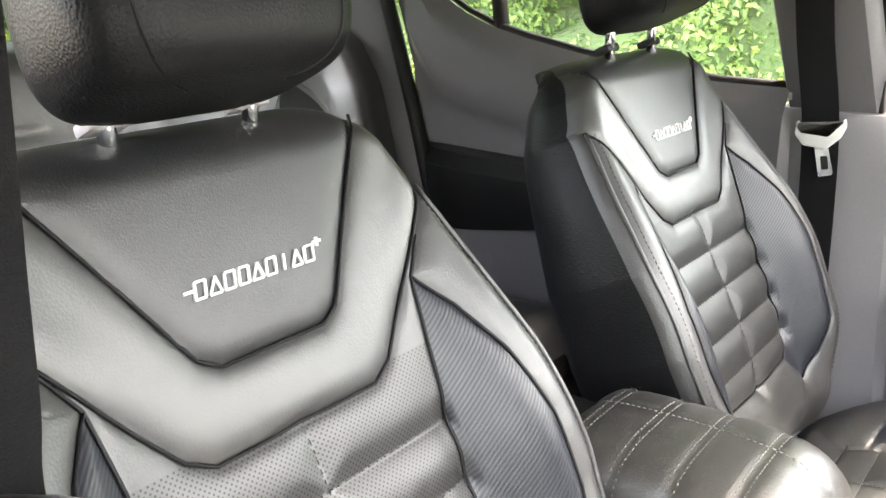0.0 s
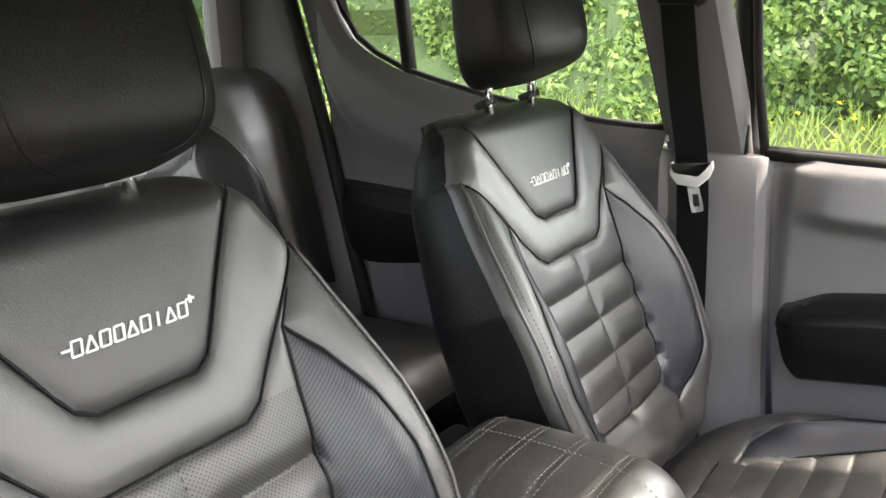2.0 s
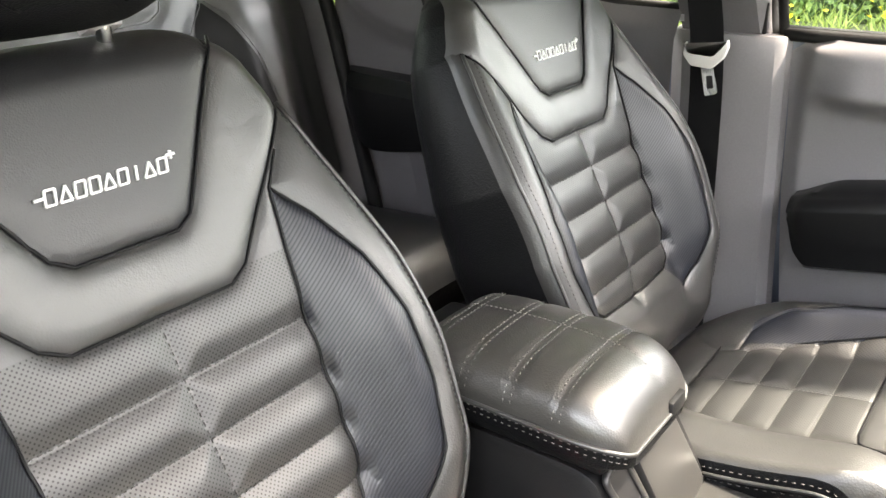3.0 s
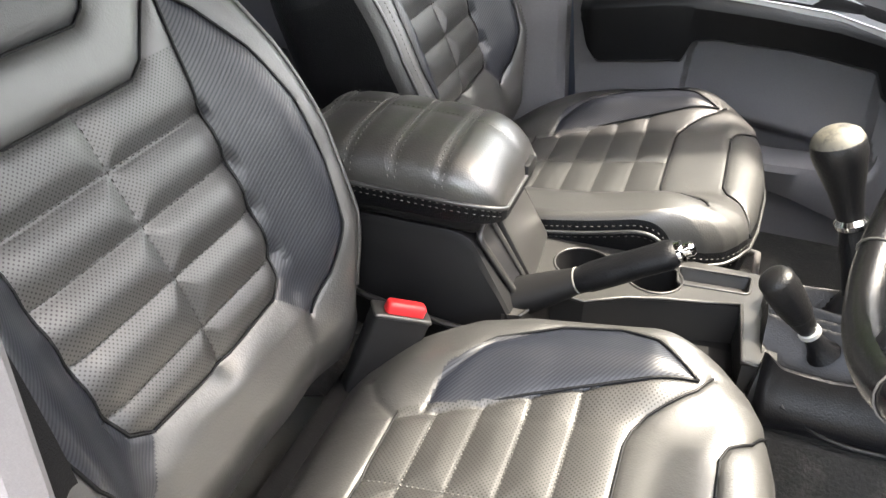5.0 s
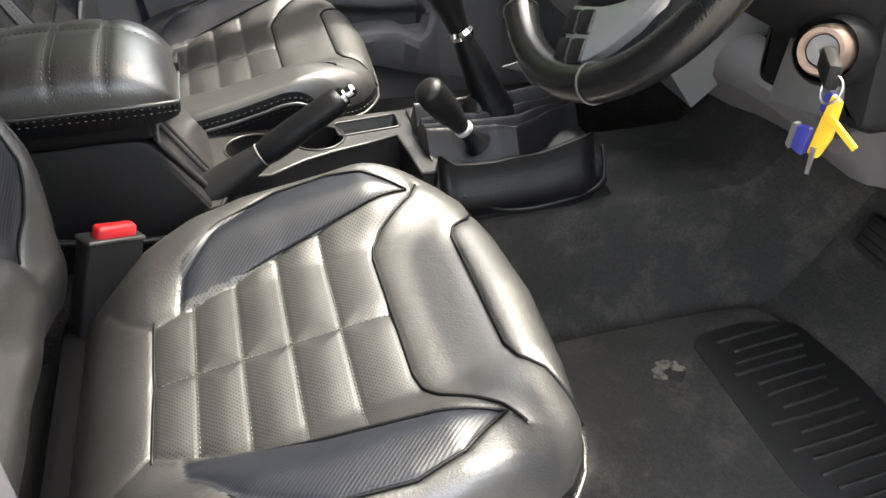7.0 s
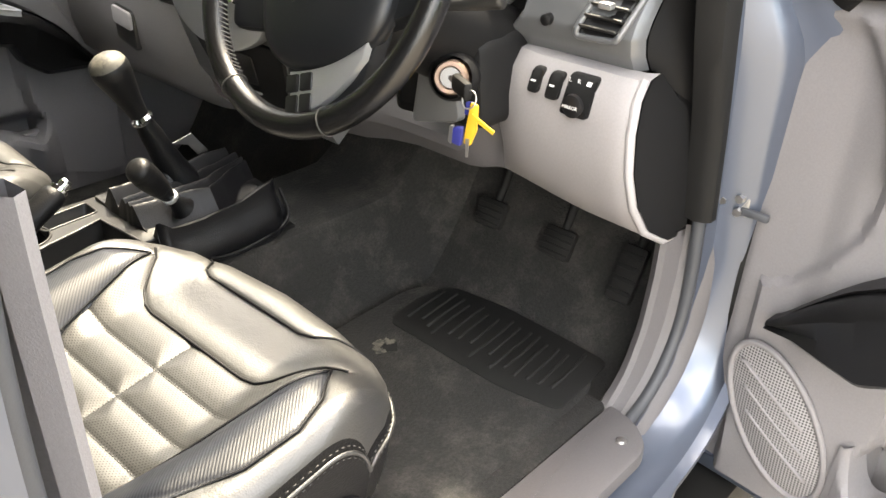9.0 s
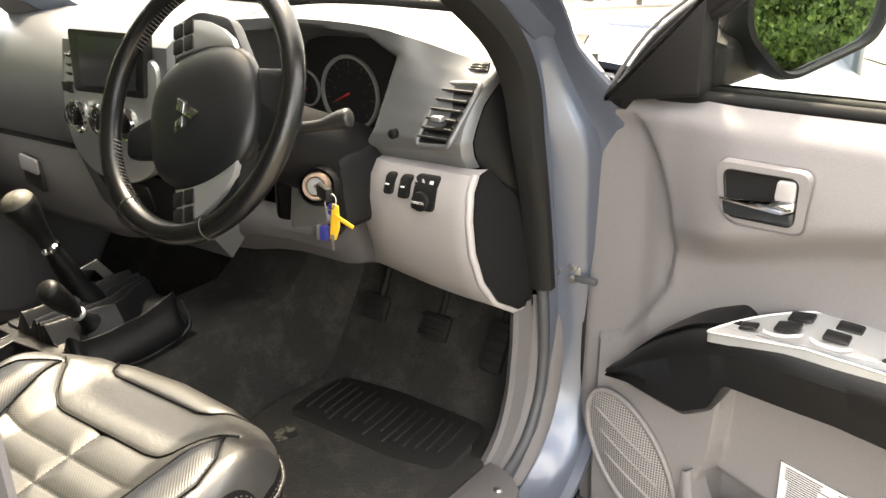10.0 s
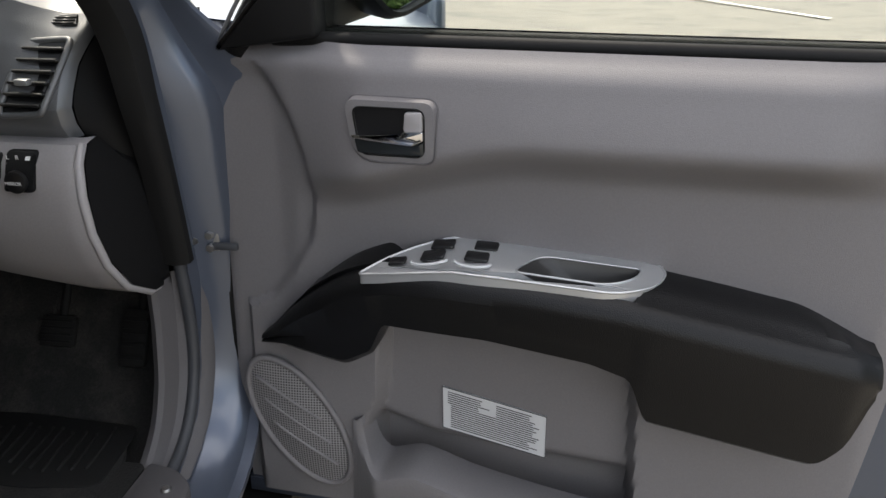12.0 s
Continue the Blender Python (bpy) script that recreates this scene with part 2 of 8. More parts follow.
SOIL = mat("bank_soil", (0.06, 0.075, 0.025), 0.95, grain=1.0, grain_size=0.06, vary=0.4, vary_size=0.3)
FENCE_WOOD = mat("weathered_fence_wood", (0.085, 0.075, 0.068), 0.85, grain=0.6, grain_size=0.01, vary=0.35, vary_size=0.2)
STONE = mat("mossy_stone", (0.12, 0.115, 0.10), 0.9, grain=0.8, grain_size=0.03, vary=0.4, vary_size=0.3)
WHITE_WALL = mat("cream_render_wall", (0.84, 0.82, 0.74), 0.8, grain=0.3, grain_size=0.01, vary=0.06, vary_size=0.8)
BARK = mat("bark", (0.09, 0.07, 0.05), 0.9, grain=0.9, grain_size=0.02, vary=0.3)


def leaf_mat(name, dark, light):
    m = bpy.data.materials.new(name)
    m.use_nodes = True
    n, l = m.node_tree.nodes, m.node_tree.links
    b = n["Principled BSDF"]
    geo = n.new("ShaderNodeNewGeometry")
    cr = n.new("ShaderNodeValToRGB")
    cr.color_ramp.elements[0].color, cr.color_ramp.elements[1].color = (*dark, 1), (*light, 1)
    l.new(geo.outputs["Random Per Island"], cr.inputs["Fac"])
    l.new(cr.outputs[0], b.inputs["Base Color"])
    b.inputs["Roughness"].default_value = 0.5
    tl = n.new("ShaderNodeBsdfTranslucent")
    l.new(cr.outputs[0], tl.inputs["Color"])
    mx = n.new("ShaderNodeMixShader")
    mx.inputs[0].default_value = 0.5
    l.new(b.outputs[0], mx.inputs[1])
    l.new(tl.outputs[0], mx.inputs[2])
    l.new(mx.outputs[0], n["Material Output"].inputs["Surface"])
    return m


LEAF = leaf_mat("hedge_leaf", (0.065, 0.125, 0.030), (0.27, 0.37, 0.110))
LEAF_DARK = leaf_mat("bush_leaf", (0.035, 0.08, 0.018), (0.16, 0.26, 0.070))
GRASS = leaf_mat("verge_grass", (0.14, 0.21, 0.04), (0.34, 0.41, 0.11))
FLOWER = leaf_mat("buttercup", (0.75, 0.55, 0.02), (0.9, 0.75, 0.05))
# dark backing colour that stands for the shade deep among the leaves
LEAF_SHADE = mat("hedge_shade_backing", (0.035, 0.06, 0.016), 0.95, grain=1.0, grain_size=0.05, vary=0.4, vary_size=0.3)


# ---- mesh helpers ----
def thing(name, label, category, group="", kind="", at=(0, 0, 0)):
    ob = new(name)
    ob.location = at
    return tagged(ob, label, category, group, kind)


def link(name, me, material, parent=None, label=""):
    ob = new(name, me)
    if material and not me.materials:
        me.materials.append(material)
    if parent:
        ob.parent = parent
    if label:
        tagged(ob, label)
    return ob


def mesh(name, verts, faces, material, parent=None, label="", smooth=True, uvs=None):
    me = bpy.data.meshes.new(name)
    me.from_pydata([tuple(map(float, v)) for v in verts], [], [tuple(map(int, f)) for f in faces])
    if uvs is not None:
        lay = me.uv_layers.new(name="UVMap")
        idx = np.zeros(len(me.loops), dtype=np.int32)
        me.loops.foreach_get("vertex_index", idx)
        lay.data.foreach_set("uv", np.asarray(uvs, dtype=np.float32)[idx].ravel())
    if smooth:
        me.shade_smooth()
    me.update()
    return link(name, me, material, parent, label)


def part(name, bm, material, parent=None, label="", smooth=True, sharp=35):
    me = bpy.data.meshes.new(name)
    bmesh.ops.recalc_face_normals(bm, faces=bm.faces)
    if smooth:
        for f in bm.faces:
            f.smooth = True
        for e in bm.edges:
            if len(e.link_faces) == 2 and e.calc_face_angle(0) > radians(sharp):
                e.smooth = False
    bm.to_mesh(me)
    bm.free()
    return link(name, me, material, parent, label)


def box(bm, c, s, r=0.0, seg=2, m=None):
    """A box with rounded edges, centre c and size s, turned by m."""
    made = bmesh.ops.create_cube(bm, size=1.0)["verts"]
    t = Matrix.Translation(c) @ (m or Matrix()) @ Matrix.Diagonal((*s, 1))
    bmesh.ops.transform(bm, matrix=t, verts=made)
    if r:
        edges = list({e for v in made for e in v.link_edges})
        bmesh.ops.bevel(bm, geom=edges, offset=min(r, min(s) * 0.49), segments=seg, affect="EDGES", profile=0.5)


def one_box(name, c, s, material, parent=None, label="", r=0.004, seg=2, m=None):
    bm = bmesh.new()
    box(bm, c, s, r, seg, m)
    return part(name, bm, material, parent, label)


def prism(name, poly, at, d0, d1, material, parent=None, label="", r=0.0, seg=2):
    """A flat polygon drawn out from depth d0 to d1; at(u, v, d) gives the place."""
    bm = bmesh.new()
    a = [bm.verts.new(at(u, v, d0)) for u, v in poly]
    b = [bm.verts.new(at(u, v, d1)) for u, v in poly]
    bm.faces.new(a)
    bm.faces.new(b)
    k = len(poly)
    for i in range(k):
        bm.faces.new((a[i], a[(i + 1) % k], b[(i + 1) % k], b[i]))
    bmesh.ops.recalc_face_normals(bm, faces=bm.faces)
    if r:
        top = [e for e in bm.edges if all(v in b for v in e.verts)]
        bmesh.ops.bevel(bm, geom=top, offset=r, segments=seg, affect="EDGES", profile=0.5)
    return part(name, bm, material, parent, label)


def welled_plate(name, outer, wells, at, d1, thick, material, parent, label=""):
    """A plate with its top at depth d1 and true hollows; wells: (rim, floor outline, depth, name, material, label)."""
    bm = bmesh.new()
    loops = []
    for pts in [outer] + [w[0] for w in wells]:
        vs = [bm.verts.new(at(u, v, d1)) for u, v in pts]
        loops.append([bm.edges.new((vs[i - 1], vs[i])) for i in range(len(vs))])
    bmesh.ops.triangle_fill(bm, use_beauty=True, edges=[e for lp in loops for e in lp])
    top = [bm.verts.new(at(u, v, d1)) for u, v in outer]
    low = [bm.verts.new(at(u, v, d1 - thick)) for u, v in outer]
    for i in range(len(top)):
        bm.faces.new((top[i - 1], top[i], low[i], low[i - 1]))
    part(name, bm, material, parent, label, sharp=20)
    for rim, base, depth, wn, wm, wl in wells:
        c = Vector((sum(p[0] for p in base) / len(base), sum(p[1] for p in base) / len(base)))
        rings = [[at(u, v, d1) for u, v in rim]]
        rings.append([at(u + (a - u) * 0.75, v + (b - v) * 0.75, d1 - depth * 0.85) for (u, v), (a, b) in zip(rim, base)])
        rings.append([at(a, b, d1 - depth) for a, b in base])
        rings.append([at(c.x + (a - c.x) * 0.02, c.y + (b - c.y) * 0.02, d1 - depth) for a, b in base])
        loft(wn, rings, wm, parent, wl, closed=True, caps=False)


def rounded(pts, r, seg=5):
    """A closed polygon with its corners rounded."""
    out = []
    k = len(pts)
    for i in range(k):
        p, a, b = Vector(pts[i]), Vector(pts[i - 1]), Vector(pts[(i + 1) % k])
        rr = r[i] if isinstance(r, (list, tuple)) else r
        da, db = min(rr, (a - p).length * 0.49), min(rr, (b - p).length * 0.49)
        s, e = p + (a - p).normalized() * da, p + (b - p).normalized() * db
        for j in range(seg + 1):
            t = j / seg
            out.append(tuple(s * (1 - t) ** 2 + p * 2 * t * (1 - t) + e * t * t))
    return out


def curve_pts(pts, n=8):
    """A smooth line through points."""
    P = [Vector(p) for p in pts]
    out = []
    for i in range(len(P) - 1):
        a, b, c, d = P[max(i - 1, 0)], P[i], P[i + 1], P[min(i + 2, len(P) - 1)]
        for j in range(n):
            t = j / n
            out.append(0.5 * ((2 * b) + (c - a) * t + (2 * a - 5 * b + 4 * c - d) * t * t + (3 * b - a - 3 * c + d) * t ** 3))
    out.append(P[-1])
    return out


def tube_geo(pts, r, n=8, closed=False, flat=1.0, up=None):
    """Points and faces of a round bar along a line; r may be a list."""
    P = [Vector(p) for p in pts]
    k = len(P)
    verts, faces = [], []
    nrm = None
    for i in range(k):
        t = (P[(i + 1) % k] - P[i - 1]) if closed else (P[min(i + 1, k - 1)] - P[max(i - 1, 0)])
        t.normalize()
        if nrm is None:
            ref = Vector(up) if up else (Vector((0, 0, 1)) if abs(t.z) < 0.9 else Vector((1, 0, 0)))
            nrm = t.cross(ref).normalized()
        nrm = (nrm - t * nrm.dot(t)).normalized()
        bi = t.cross(nrm)
        rr = r[i] if isinstance(r, (list, tuple)) else r
        for j in range(n):
            a = 2 * math.pi * j / n
            verts.append(P[i] + nrm * (rr * math.cos(a)) + bi * (rr * flat * math.sin(a)))
    for i in range(k if closed else k - 1):
        for j in range(n):
            a, b = i * n + j, i * n + (j + 1) % n
            c, d = ((i + 1) % k) * n + (j + 1) % n, ((i + 1) % k) * n + j
            faces.append((a, b, c, d))
    if not closed:
        faces.append(tuple(range(n))[::-1])
        faces.append(tuple(range((k - 1) * n, k * n)))
    return verts, faces


def tube(name, pts, r, material, parent=None, label="", n=8, closed=False, flat=1.0, up=None):
    v, f = tube_geo(pts, r, n, closed, flat, up)
    return mesh(name, v, f, material, parent, label)


def loft(name, rings, material, parent=None, label="", closed=True, caps=True, smooth=True):
    k = len(rings[0])
    verts = [p for ring in rings for p in ring]
    faces = []
    for i in range(len(rings) - 1):
        for j in range(k if closed else k - 1):
            a, b = i * k + j, i * k + (j + 1) % k
            faces.append((a, b, b + k, a + k))
    if caps and closed:
        faces.append(tuple(range(k))[::-1])
        faces.append(tuple(range((len(rings) - 1) * k, len(rings) * k)))
    bm = bmesh.new()
    vs = [bm.verts.new(p) for p in verts]
    for f in faces:
        try:
            bm.faces.new([vs[i] for i in f])
        except ValueError:
            pass
    return part(name, bm, material, parent, label, smooth)


def lathe(name, profile, m, material, parent=None, label="", n=32, caps=True):
    """A turned shape: profile of (radius, height) about the z axis of m."""
    rings = [[m @ Vector((r * math.cos(2 * math.pi * j / n), r * math.sin(2 * math.pi * j / n), h)) for j in range(n)] for r, h in profile]
    return loft(name, rings, material, parent, label, True, caps)


def sheet(name, func, us, vs, material, parent=None, label="", thick=0.0):
    """A curved sheet func(u, v), with a thickness given to it on its back."""
    bm = bmesh.new()
    grid = [[bm.verts.new(func(u, v)) for v in vs] for u in us]
    for i in range(len(us) - 1):
        for j in range(len(vs) - 1):
            bm.faces.new((grid[i][j], grid[i + 1][j], grid[i + 1][j + 1], grid[i][j + 1]))
    if thick:
        bmesh.ops.recalc_face_normals(bm, faces=bm.faces)
        bmesh.ops.solidify(bm, geom=bm.faces[:], thickness=thick)
    return part(name, bm, material, parent, label)


def span(a, b, n):
    return [a + (b - a) * i / (n - 1) for i in range(n)]


def sstep(a, b, x):
    t = np.clip((np.asarray(x, dtype=float) - a) / (b - a), 0, 1)
    return t * t * (3 - 2 * t)


def seg_dist(px, py, lines):
    """Distance from points to the nearest of a set of broken lines."""
    best = np.full(px.shape, 9.0)
    for line in lines:
        for (ax, ay), (bx, by) in zip(line[:-1], line[1:]):
            dx, dy = bx - ax, by - ay
            t = np.clip(((px - ax) * dx + (py - ay) * dy) / (dx * dx + dy * dy + 1e-12), 0, 1)
            best = np.minimum(best, np.hypot(px - ax - t * dx, py - ay - t * dy))
    return best


def inside(px, py, poly):
    res = np.zeros(px.shape, dtype=bool)
    k = len(poly)
    for i in range(k):
        (x0, y0), (x1, y1) = poly[i], poly[(i + 1) % k]
        cross = ((y0 > py) != (y1 > py)) & (px < (x1 - x0) * (py - y0) / (y1 - y0 + 1e-12) + x0)
        res ^= cross
    return res


def flip(line):
    return [(-a, b) for a, b in line]


# ---- seats ----
LEAN_BACK = radians(24)
B_O = Vector((-0.135, 0, 0.95))
B_U = Vector((-math.sin(LEAN_BACK), 0, math.cos(LEAN_BACK)))
B_N = Vector((math.cos(LEAN_BACK), 0, math.sin(LEAN_BACK)))


def on_back(y, h, w):
    return B_O + B_U * h + B_N * w + Vector((0, y, 0))


BACK_HW = ([0.0, 0.05, 0.10, 0.19, 0.29, 0.38, 0.46, 0.505, 0.53, 0.545, 0.56], [0.200, 0.222, 0.238, 0.248, 0.242, 0.223, 0.203, 0.182, 0.163, 0.145, 0.12])
# seams of the backrest in (across, up)
YOKE = [(0.155, 0.56), (0.150, 0.532), (0.104, 0.457), (0.072, 0.402), (0.063, 0.388), (0.046, 0.378), (-0.046, 0.378), (-0.063, 0.388), (-0.072, 0.402), (-0.104, 0.457), (-0.150, 0.532), (-0.155, 0.56)]
PAD = [(0.212, 0.475), (0.196, 0.461), (0.160, 0.414), (0.120, 0.361), (0.096, 0.331), (0.075, 0.319), (-0.075, 0.319), (-0.096, 0.331), (-0.120, 0.361), (-0.160, 0.414), (-0.196, 0.461), (-0.212, 0.475)]
BOL_IN = [(0.166, 0.418), (0.146, 0.386), (0.139, 0.33), (0.134, 0.273), (0.131, 0.19), (0.128, 0.116), (0.118, 0.085), (0.098, 0.072)]
BOL_OUT = [(0.146, 0.386), (0.170, 0.352), (0.193, 0.300), (0.209, 0.235), (0.209, 0.165), (0.194, 0.10), (0.168, 0.055), (0.135, 0.03)]
ROWS_H = (0.265, 0.212, 0.160, 0.108)
LOW = [(-0.098, 0.072), (0, 0.067), (0.098, 0.072)]


def back_w(y, h, woff=0.0):
    hw = np.interp(h, *BACK_HW)
    ay = np.abs(y)
    amp = 0.056 * (1 - sstep(0.20, 0.50, h)) * (0.55 + 0.45 * sstep(0.0, 0.10, h))
    w = amp * sstep(0.118, 0.200, ay) + woff
    w = w + 0.010 * np.exp(-((h - 0.14) / 0.10) ** 2) * (1 - sstep(0.10, 0.16, ay))
    d = np.clip(hw - ay, 0, None)
    rr = 0.030
    w = w - np.where(d < rr, rr - np.sqrt(np.clip(rr * rr - (rr - d) ** 2, 0, None)), 0)
    main = [YOKE, PAD, BOL_IN, flip(BOL_IN), BOL_OUT, flip(BOL_OUT), LOW]
    dist = seg_dist(y, h, main)
    w = w - 0.0022 * np.exp(-(dist / 0.0032) ** 2) - 0.0032 * np.exp(-(dist / 0.011) ** 2)
    quilt = [[(-0.134, r), (0.134, r)] for r in ROWS_H] + [[(0, 0.067), (0, 0.319)]]
    dq = seg_dist(y, h, quilt)
    w = w - np.where((ay < 0.137) & (h < 0.325), 0.0015 * np.exp(-(dq / 0.0026) ** 2) + 0.0046 * np.exp(-(dq / 0.013) ** 2), 0)
    w = w + np.where(inside(y, h, YOKE), -0.0015, 0.0)
    # the lower pad rolls under towards the cushion and puckers a little
    low = sstep(0.068, 0.035, h) * (1 - sstep(0.11, 0.17, ay))
    w = w + 0.007 * low - 0.040 * (np.clip(0.008 - h, 0, None) / 0.063) ** 1.8 + 0.0016 * low * np.sin(44 * y + 2.2 * np.sin(31 * h + 9 * y)) * (0.5 + 0.5 * np.sin(13 * y + 1.0))
    return w


def regions_to_parts(P, UV, region, names, parent):
    """Cut one quad sheet into meshes by the region of each quad."""
    nu, nv = P.shape[:2]
    idx = np.arange(nu * nv).reshape(nu, nv)
    quads = np.stack([idx[:-1, :-1], idx[1:, :-1], idx[1:, 1:], idx[:-1, 1:]], -1).reshape(-1, 4)
    flat, uvf, reg = P.reshape(-1, 3), UV.reshape(-1, 2), region.reshape(-1)
    for key, (name, material, label) in names.items():
        q = quads[reg == key]
        if not len(q):
            continue
        used, inv = np.unique(q, return_inverse=True)
        mesh(name, flat[used], inv.reshape(-1, 4), material, parent, label, uvs=uvf[used])


def line_on(func, line, n=6):
    pts = []
    for (a, b), (c, d) in zip(line[:-1], line[1:]):
        for i in range(n):
            t = i / n
            pts.append(func(a + (c - a) * t, b + (d - b) * t))
    pts.append(func(*line[-1]))
    return pts


def stitches(name, pts, material, parent, label="", length=0.006, gap=0.0035, r=0.0008):
    """A row of single stitches along a line, one mesh."""
    P = [Vector(p) for p in pts]
    verts, faces = [], []
    acc, on, start = 0.0, True, P[0]
    run = []
    for a, b in zip(P[:-1], P[1:]):
        d = (b - a).length
        k = max(1, int(d / 0.0015))
        for i in range(k):
            p = a.lerp(b, i / k)
            acc += d / k
            if on:
                run.append(p)
                if acc > length:
                    if len(run) > 1:
                        v, f = tube_geo([run[0], run[-1]], r, 5)
                        o = len(verts)
                        verts += v
                        faces += [tuple(o + j for j in q) for q in f]
                    run, on, acc = [], False, 0.0
            elif acc > gap:
                on, acc = True, 0.0
    if verts:
        mesh(name, verts, faces, material, parent, label)


def backrest(seat):
    back = thing("backrest", "", "")
    back.parent = seat
    nu, n1, n2 = 191, 210, 16
    v = np.concatenate([np.linspace(0, 1, n1), np.linspace(1, 2, n2 + 1)[1:]])
    th = np.clip(v - 1, 0, 1) * math.pi / 2
    hh = np.where(v <= 1, -0.055 + v * 0.56, 0.505 + 0.052 * np.sin(th))
    woff = -0.06 * (1 - np.cos(th))
    yn = np.sin(np.linspace(-1, 1, nu) * 1.25) / math.sin(1.25)
    H, YN = np.meshgrid(hh, yn)
    W0 = np.broadcast_to(woff, H.shape)
    Y = YN * np.interp(H, *BACK_HW)
    W = back_w(Y, H, W0)
    o, u, n = (np.array(k) for k in (B_O, B_U, B_N))
    P = o + H[..., None] * u + W[..., None] * n + Y[..., None] * np.array((0, 1, 0))
    UV = np.stack([Y, H], -1)
    yc, hc = (Y[:-1, :-1] + Y[1:, 1:]) / 2, (H[:-1, :-1] + H[1:, 1:]) / 2
    ay = np.abs(yc)
    reg = np.zeros(yc.shape, dtype=int)
    reg[inside(ay, hc, BOL_IN[1:] + BOL_OUT[::-1])] = 2
    reg[inside(yc, hc, PAD + [(-0.2, 0.7), (0.2, 0.7)])] = 3
    reg[inside(yc, hc, YOKE + [(-0.155, 0.7), (0.155, 0.7)])] = 4
    reg[(reg == 0) & (hc < 0.33) & (hc > 0.0695) & (ay < np.interp(hc, [p[1] for p in BOL_IN[::-1]], [p[0] for p in BOL_IN[::-1]]))] = 5
    reg[(reg == 0) & (yc > 0)] = 6
    reg[(reg == 2) & (yc > 0)] = 7
    regions_to_parts(P, UV, reg, {
        0: ("bolster", LEATHER, ""), 6: ("bolster", LEATHER, ""),
        2: ("bolster_insert", WEAVE, "carbon-weave embossed insert"), 7: ("bolster_insert", WEAVE, "carbon-weave embossed insert"),
        3: ("shoulder_pad", LEATHER_SOFT, "smooth leather shoulder panel"), 4: ("yoke_panel", LEATHER_GRAIN, "grained leather yoke panel"),
        5: ("quilted_panel", PERFORATED, "perforated quilted leather panel")}, back)
    # sides and rear of the backrest
    rings = []
    for j in range(len(v)):
        hw = float(np.interp(hh[j], *BACK_HW))
        we = float(W[-1, j])
        dep = -0.115 + 0.02 * float(sstep(0.42, 0.557, hh[j]))
        prof = [(hw, we), (hw + 0.005, we * 0.75 + dep * 0.25), (hw + 0.004, we * 0.4 + dep * 0.6), (hw - 0.006, dep * 0.85 + we * 0.05), (hw - 0.03, dep - 0.008), (hw * 0.6, dep - 0.014), (0, dep - 0.016)]
        prof = [(a, b, k * 0.045 * (1 - math.cos(float(th[j])))) for (a, b), k in zip(prof, (0, 0.05, 0.3, 0.75, 1, 1, 1))]
        prof = prof + [(-a, b, k) for a, b, k in prof[-2::-1]]
        rings.append([on_back(a, float(hh[j]) - k, b) for a, b, k in prof])
    loft("back_shell", rings, LEATHER_DARKENED, back, "black leather sides and rear", closed=False, caps=False)
    cap = [tuple(P[i, -1]) for i in range(nu)] + [tuple(p) for p in rings[-1][1:-1]]
    mesh("top_cap", cap, [tuple(range(len(cap)))], LEATHER, back, smooth=False)
    front = lambda y, h: on_back(y, h, float(back_w(np.array(y), np.array(h))) + 0.0012)
    for side in (1, -1):
        f = (lambda l: l) if side > 0 else flip
        edge = [(float(np.interp(h, *BACK_HW)) - 0.012, h) for h in span(0.02, 0.46, 30)]
        tube("piping", [on_back(side * (a + 0.006), h, float(back_w(np.array(a), np.array(h))) - 0.002) for a, h in edge], 0.0024, LEATHER, back, n=6)
        stitches("stitching", line_on(front, f([(a - 0.004, h) for a, h in edge]), 2), DARK_THREAD, back, "", 0.0035, 0.0015, 0.0005)
    # dark cords on the seams put in the shade of their grooves
    for seam in (YOKE[1:-1], PAD[1:-1], BOL_IN, flip(BOL_IN), BOL_OUT, flip(BOL_OUT), LOW):
        tube("seam", line_on(lambda y, h: on_back(y, h, float(back_w(np.array(y), np.array(h))) + 0.0012), seam, 6), 0.0016, LEATHER_DARKENED, back, n=6)
    for r in ROWS_H:
        stitches("stitching", line_on(front, [(-0.132, r), (0.132, r)], 40), DARK_THREAD, back, "", 0.004, 0.0025, 0.0006)
    stitches("stitching", line_on(front, [(0, 0.07), (0, 0.317)], 40), DARK_THREAD, back, "", 0.004, 0.0025, 0.0006)
    # a pale embroidered mark across the yoke: plain strokes between two short dashes

    def stroke(y0, h0, y1, h1, wd=0.0012):
        lean = 0.25
        a, b = Vector((y0 + lean * (h0 - 0.432), h0)), Vector((y1 + lean * (h1 - 0.432), h1))
        d = (b - a).normalized()
        s = Vector((-d.y, d.x)) * wd
        verts, faces, k = [], [], 0
        for p in (a - s, b - s, b + s, a + s):
            base = float(back_w(np.array(p.x), np.array(p.y)))
            verts.append(on_back(p.x, p.y, base + 0.0020))
        for p in (a - s, b - s, b + s, a + s):
            verts.append(on_back(p.x, p.y, float(back_w(np.array(p.x), np.array(p.y))) - 0.001))
        faces.extend([(k, k + 1, k + 2, k + 3), (k, k + 4, k + 5, k + 1), (k + 1, k + 5, k + 6, k + 2), (k + 2, k + 6, k + 7, k + 3), (k + 3, k + 7, k + 4, k)])
        mesh("embroidered_stroke", verts, faces, SILVER_THREAD, back, "silver embroidery", smooth=False)

    lo, hi = 0.4262, 0.4378
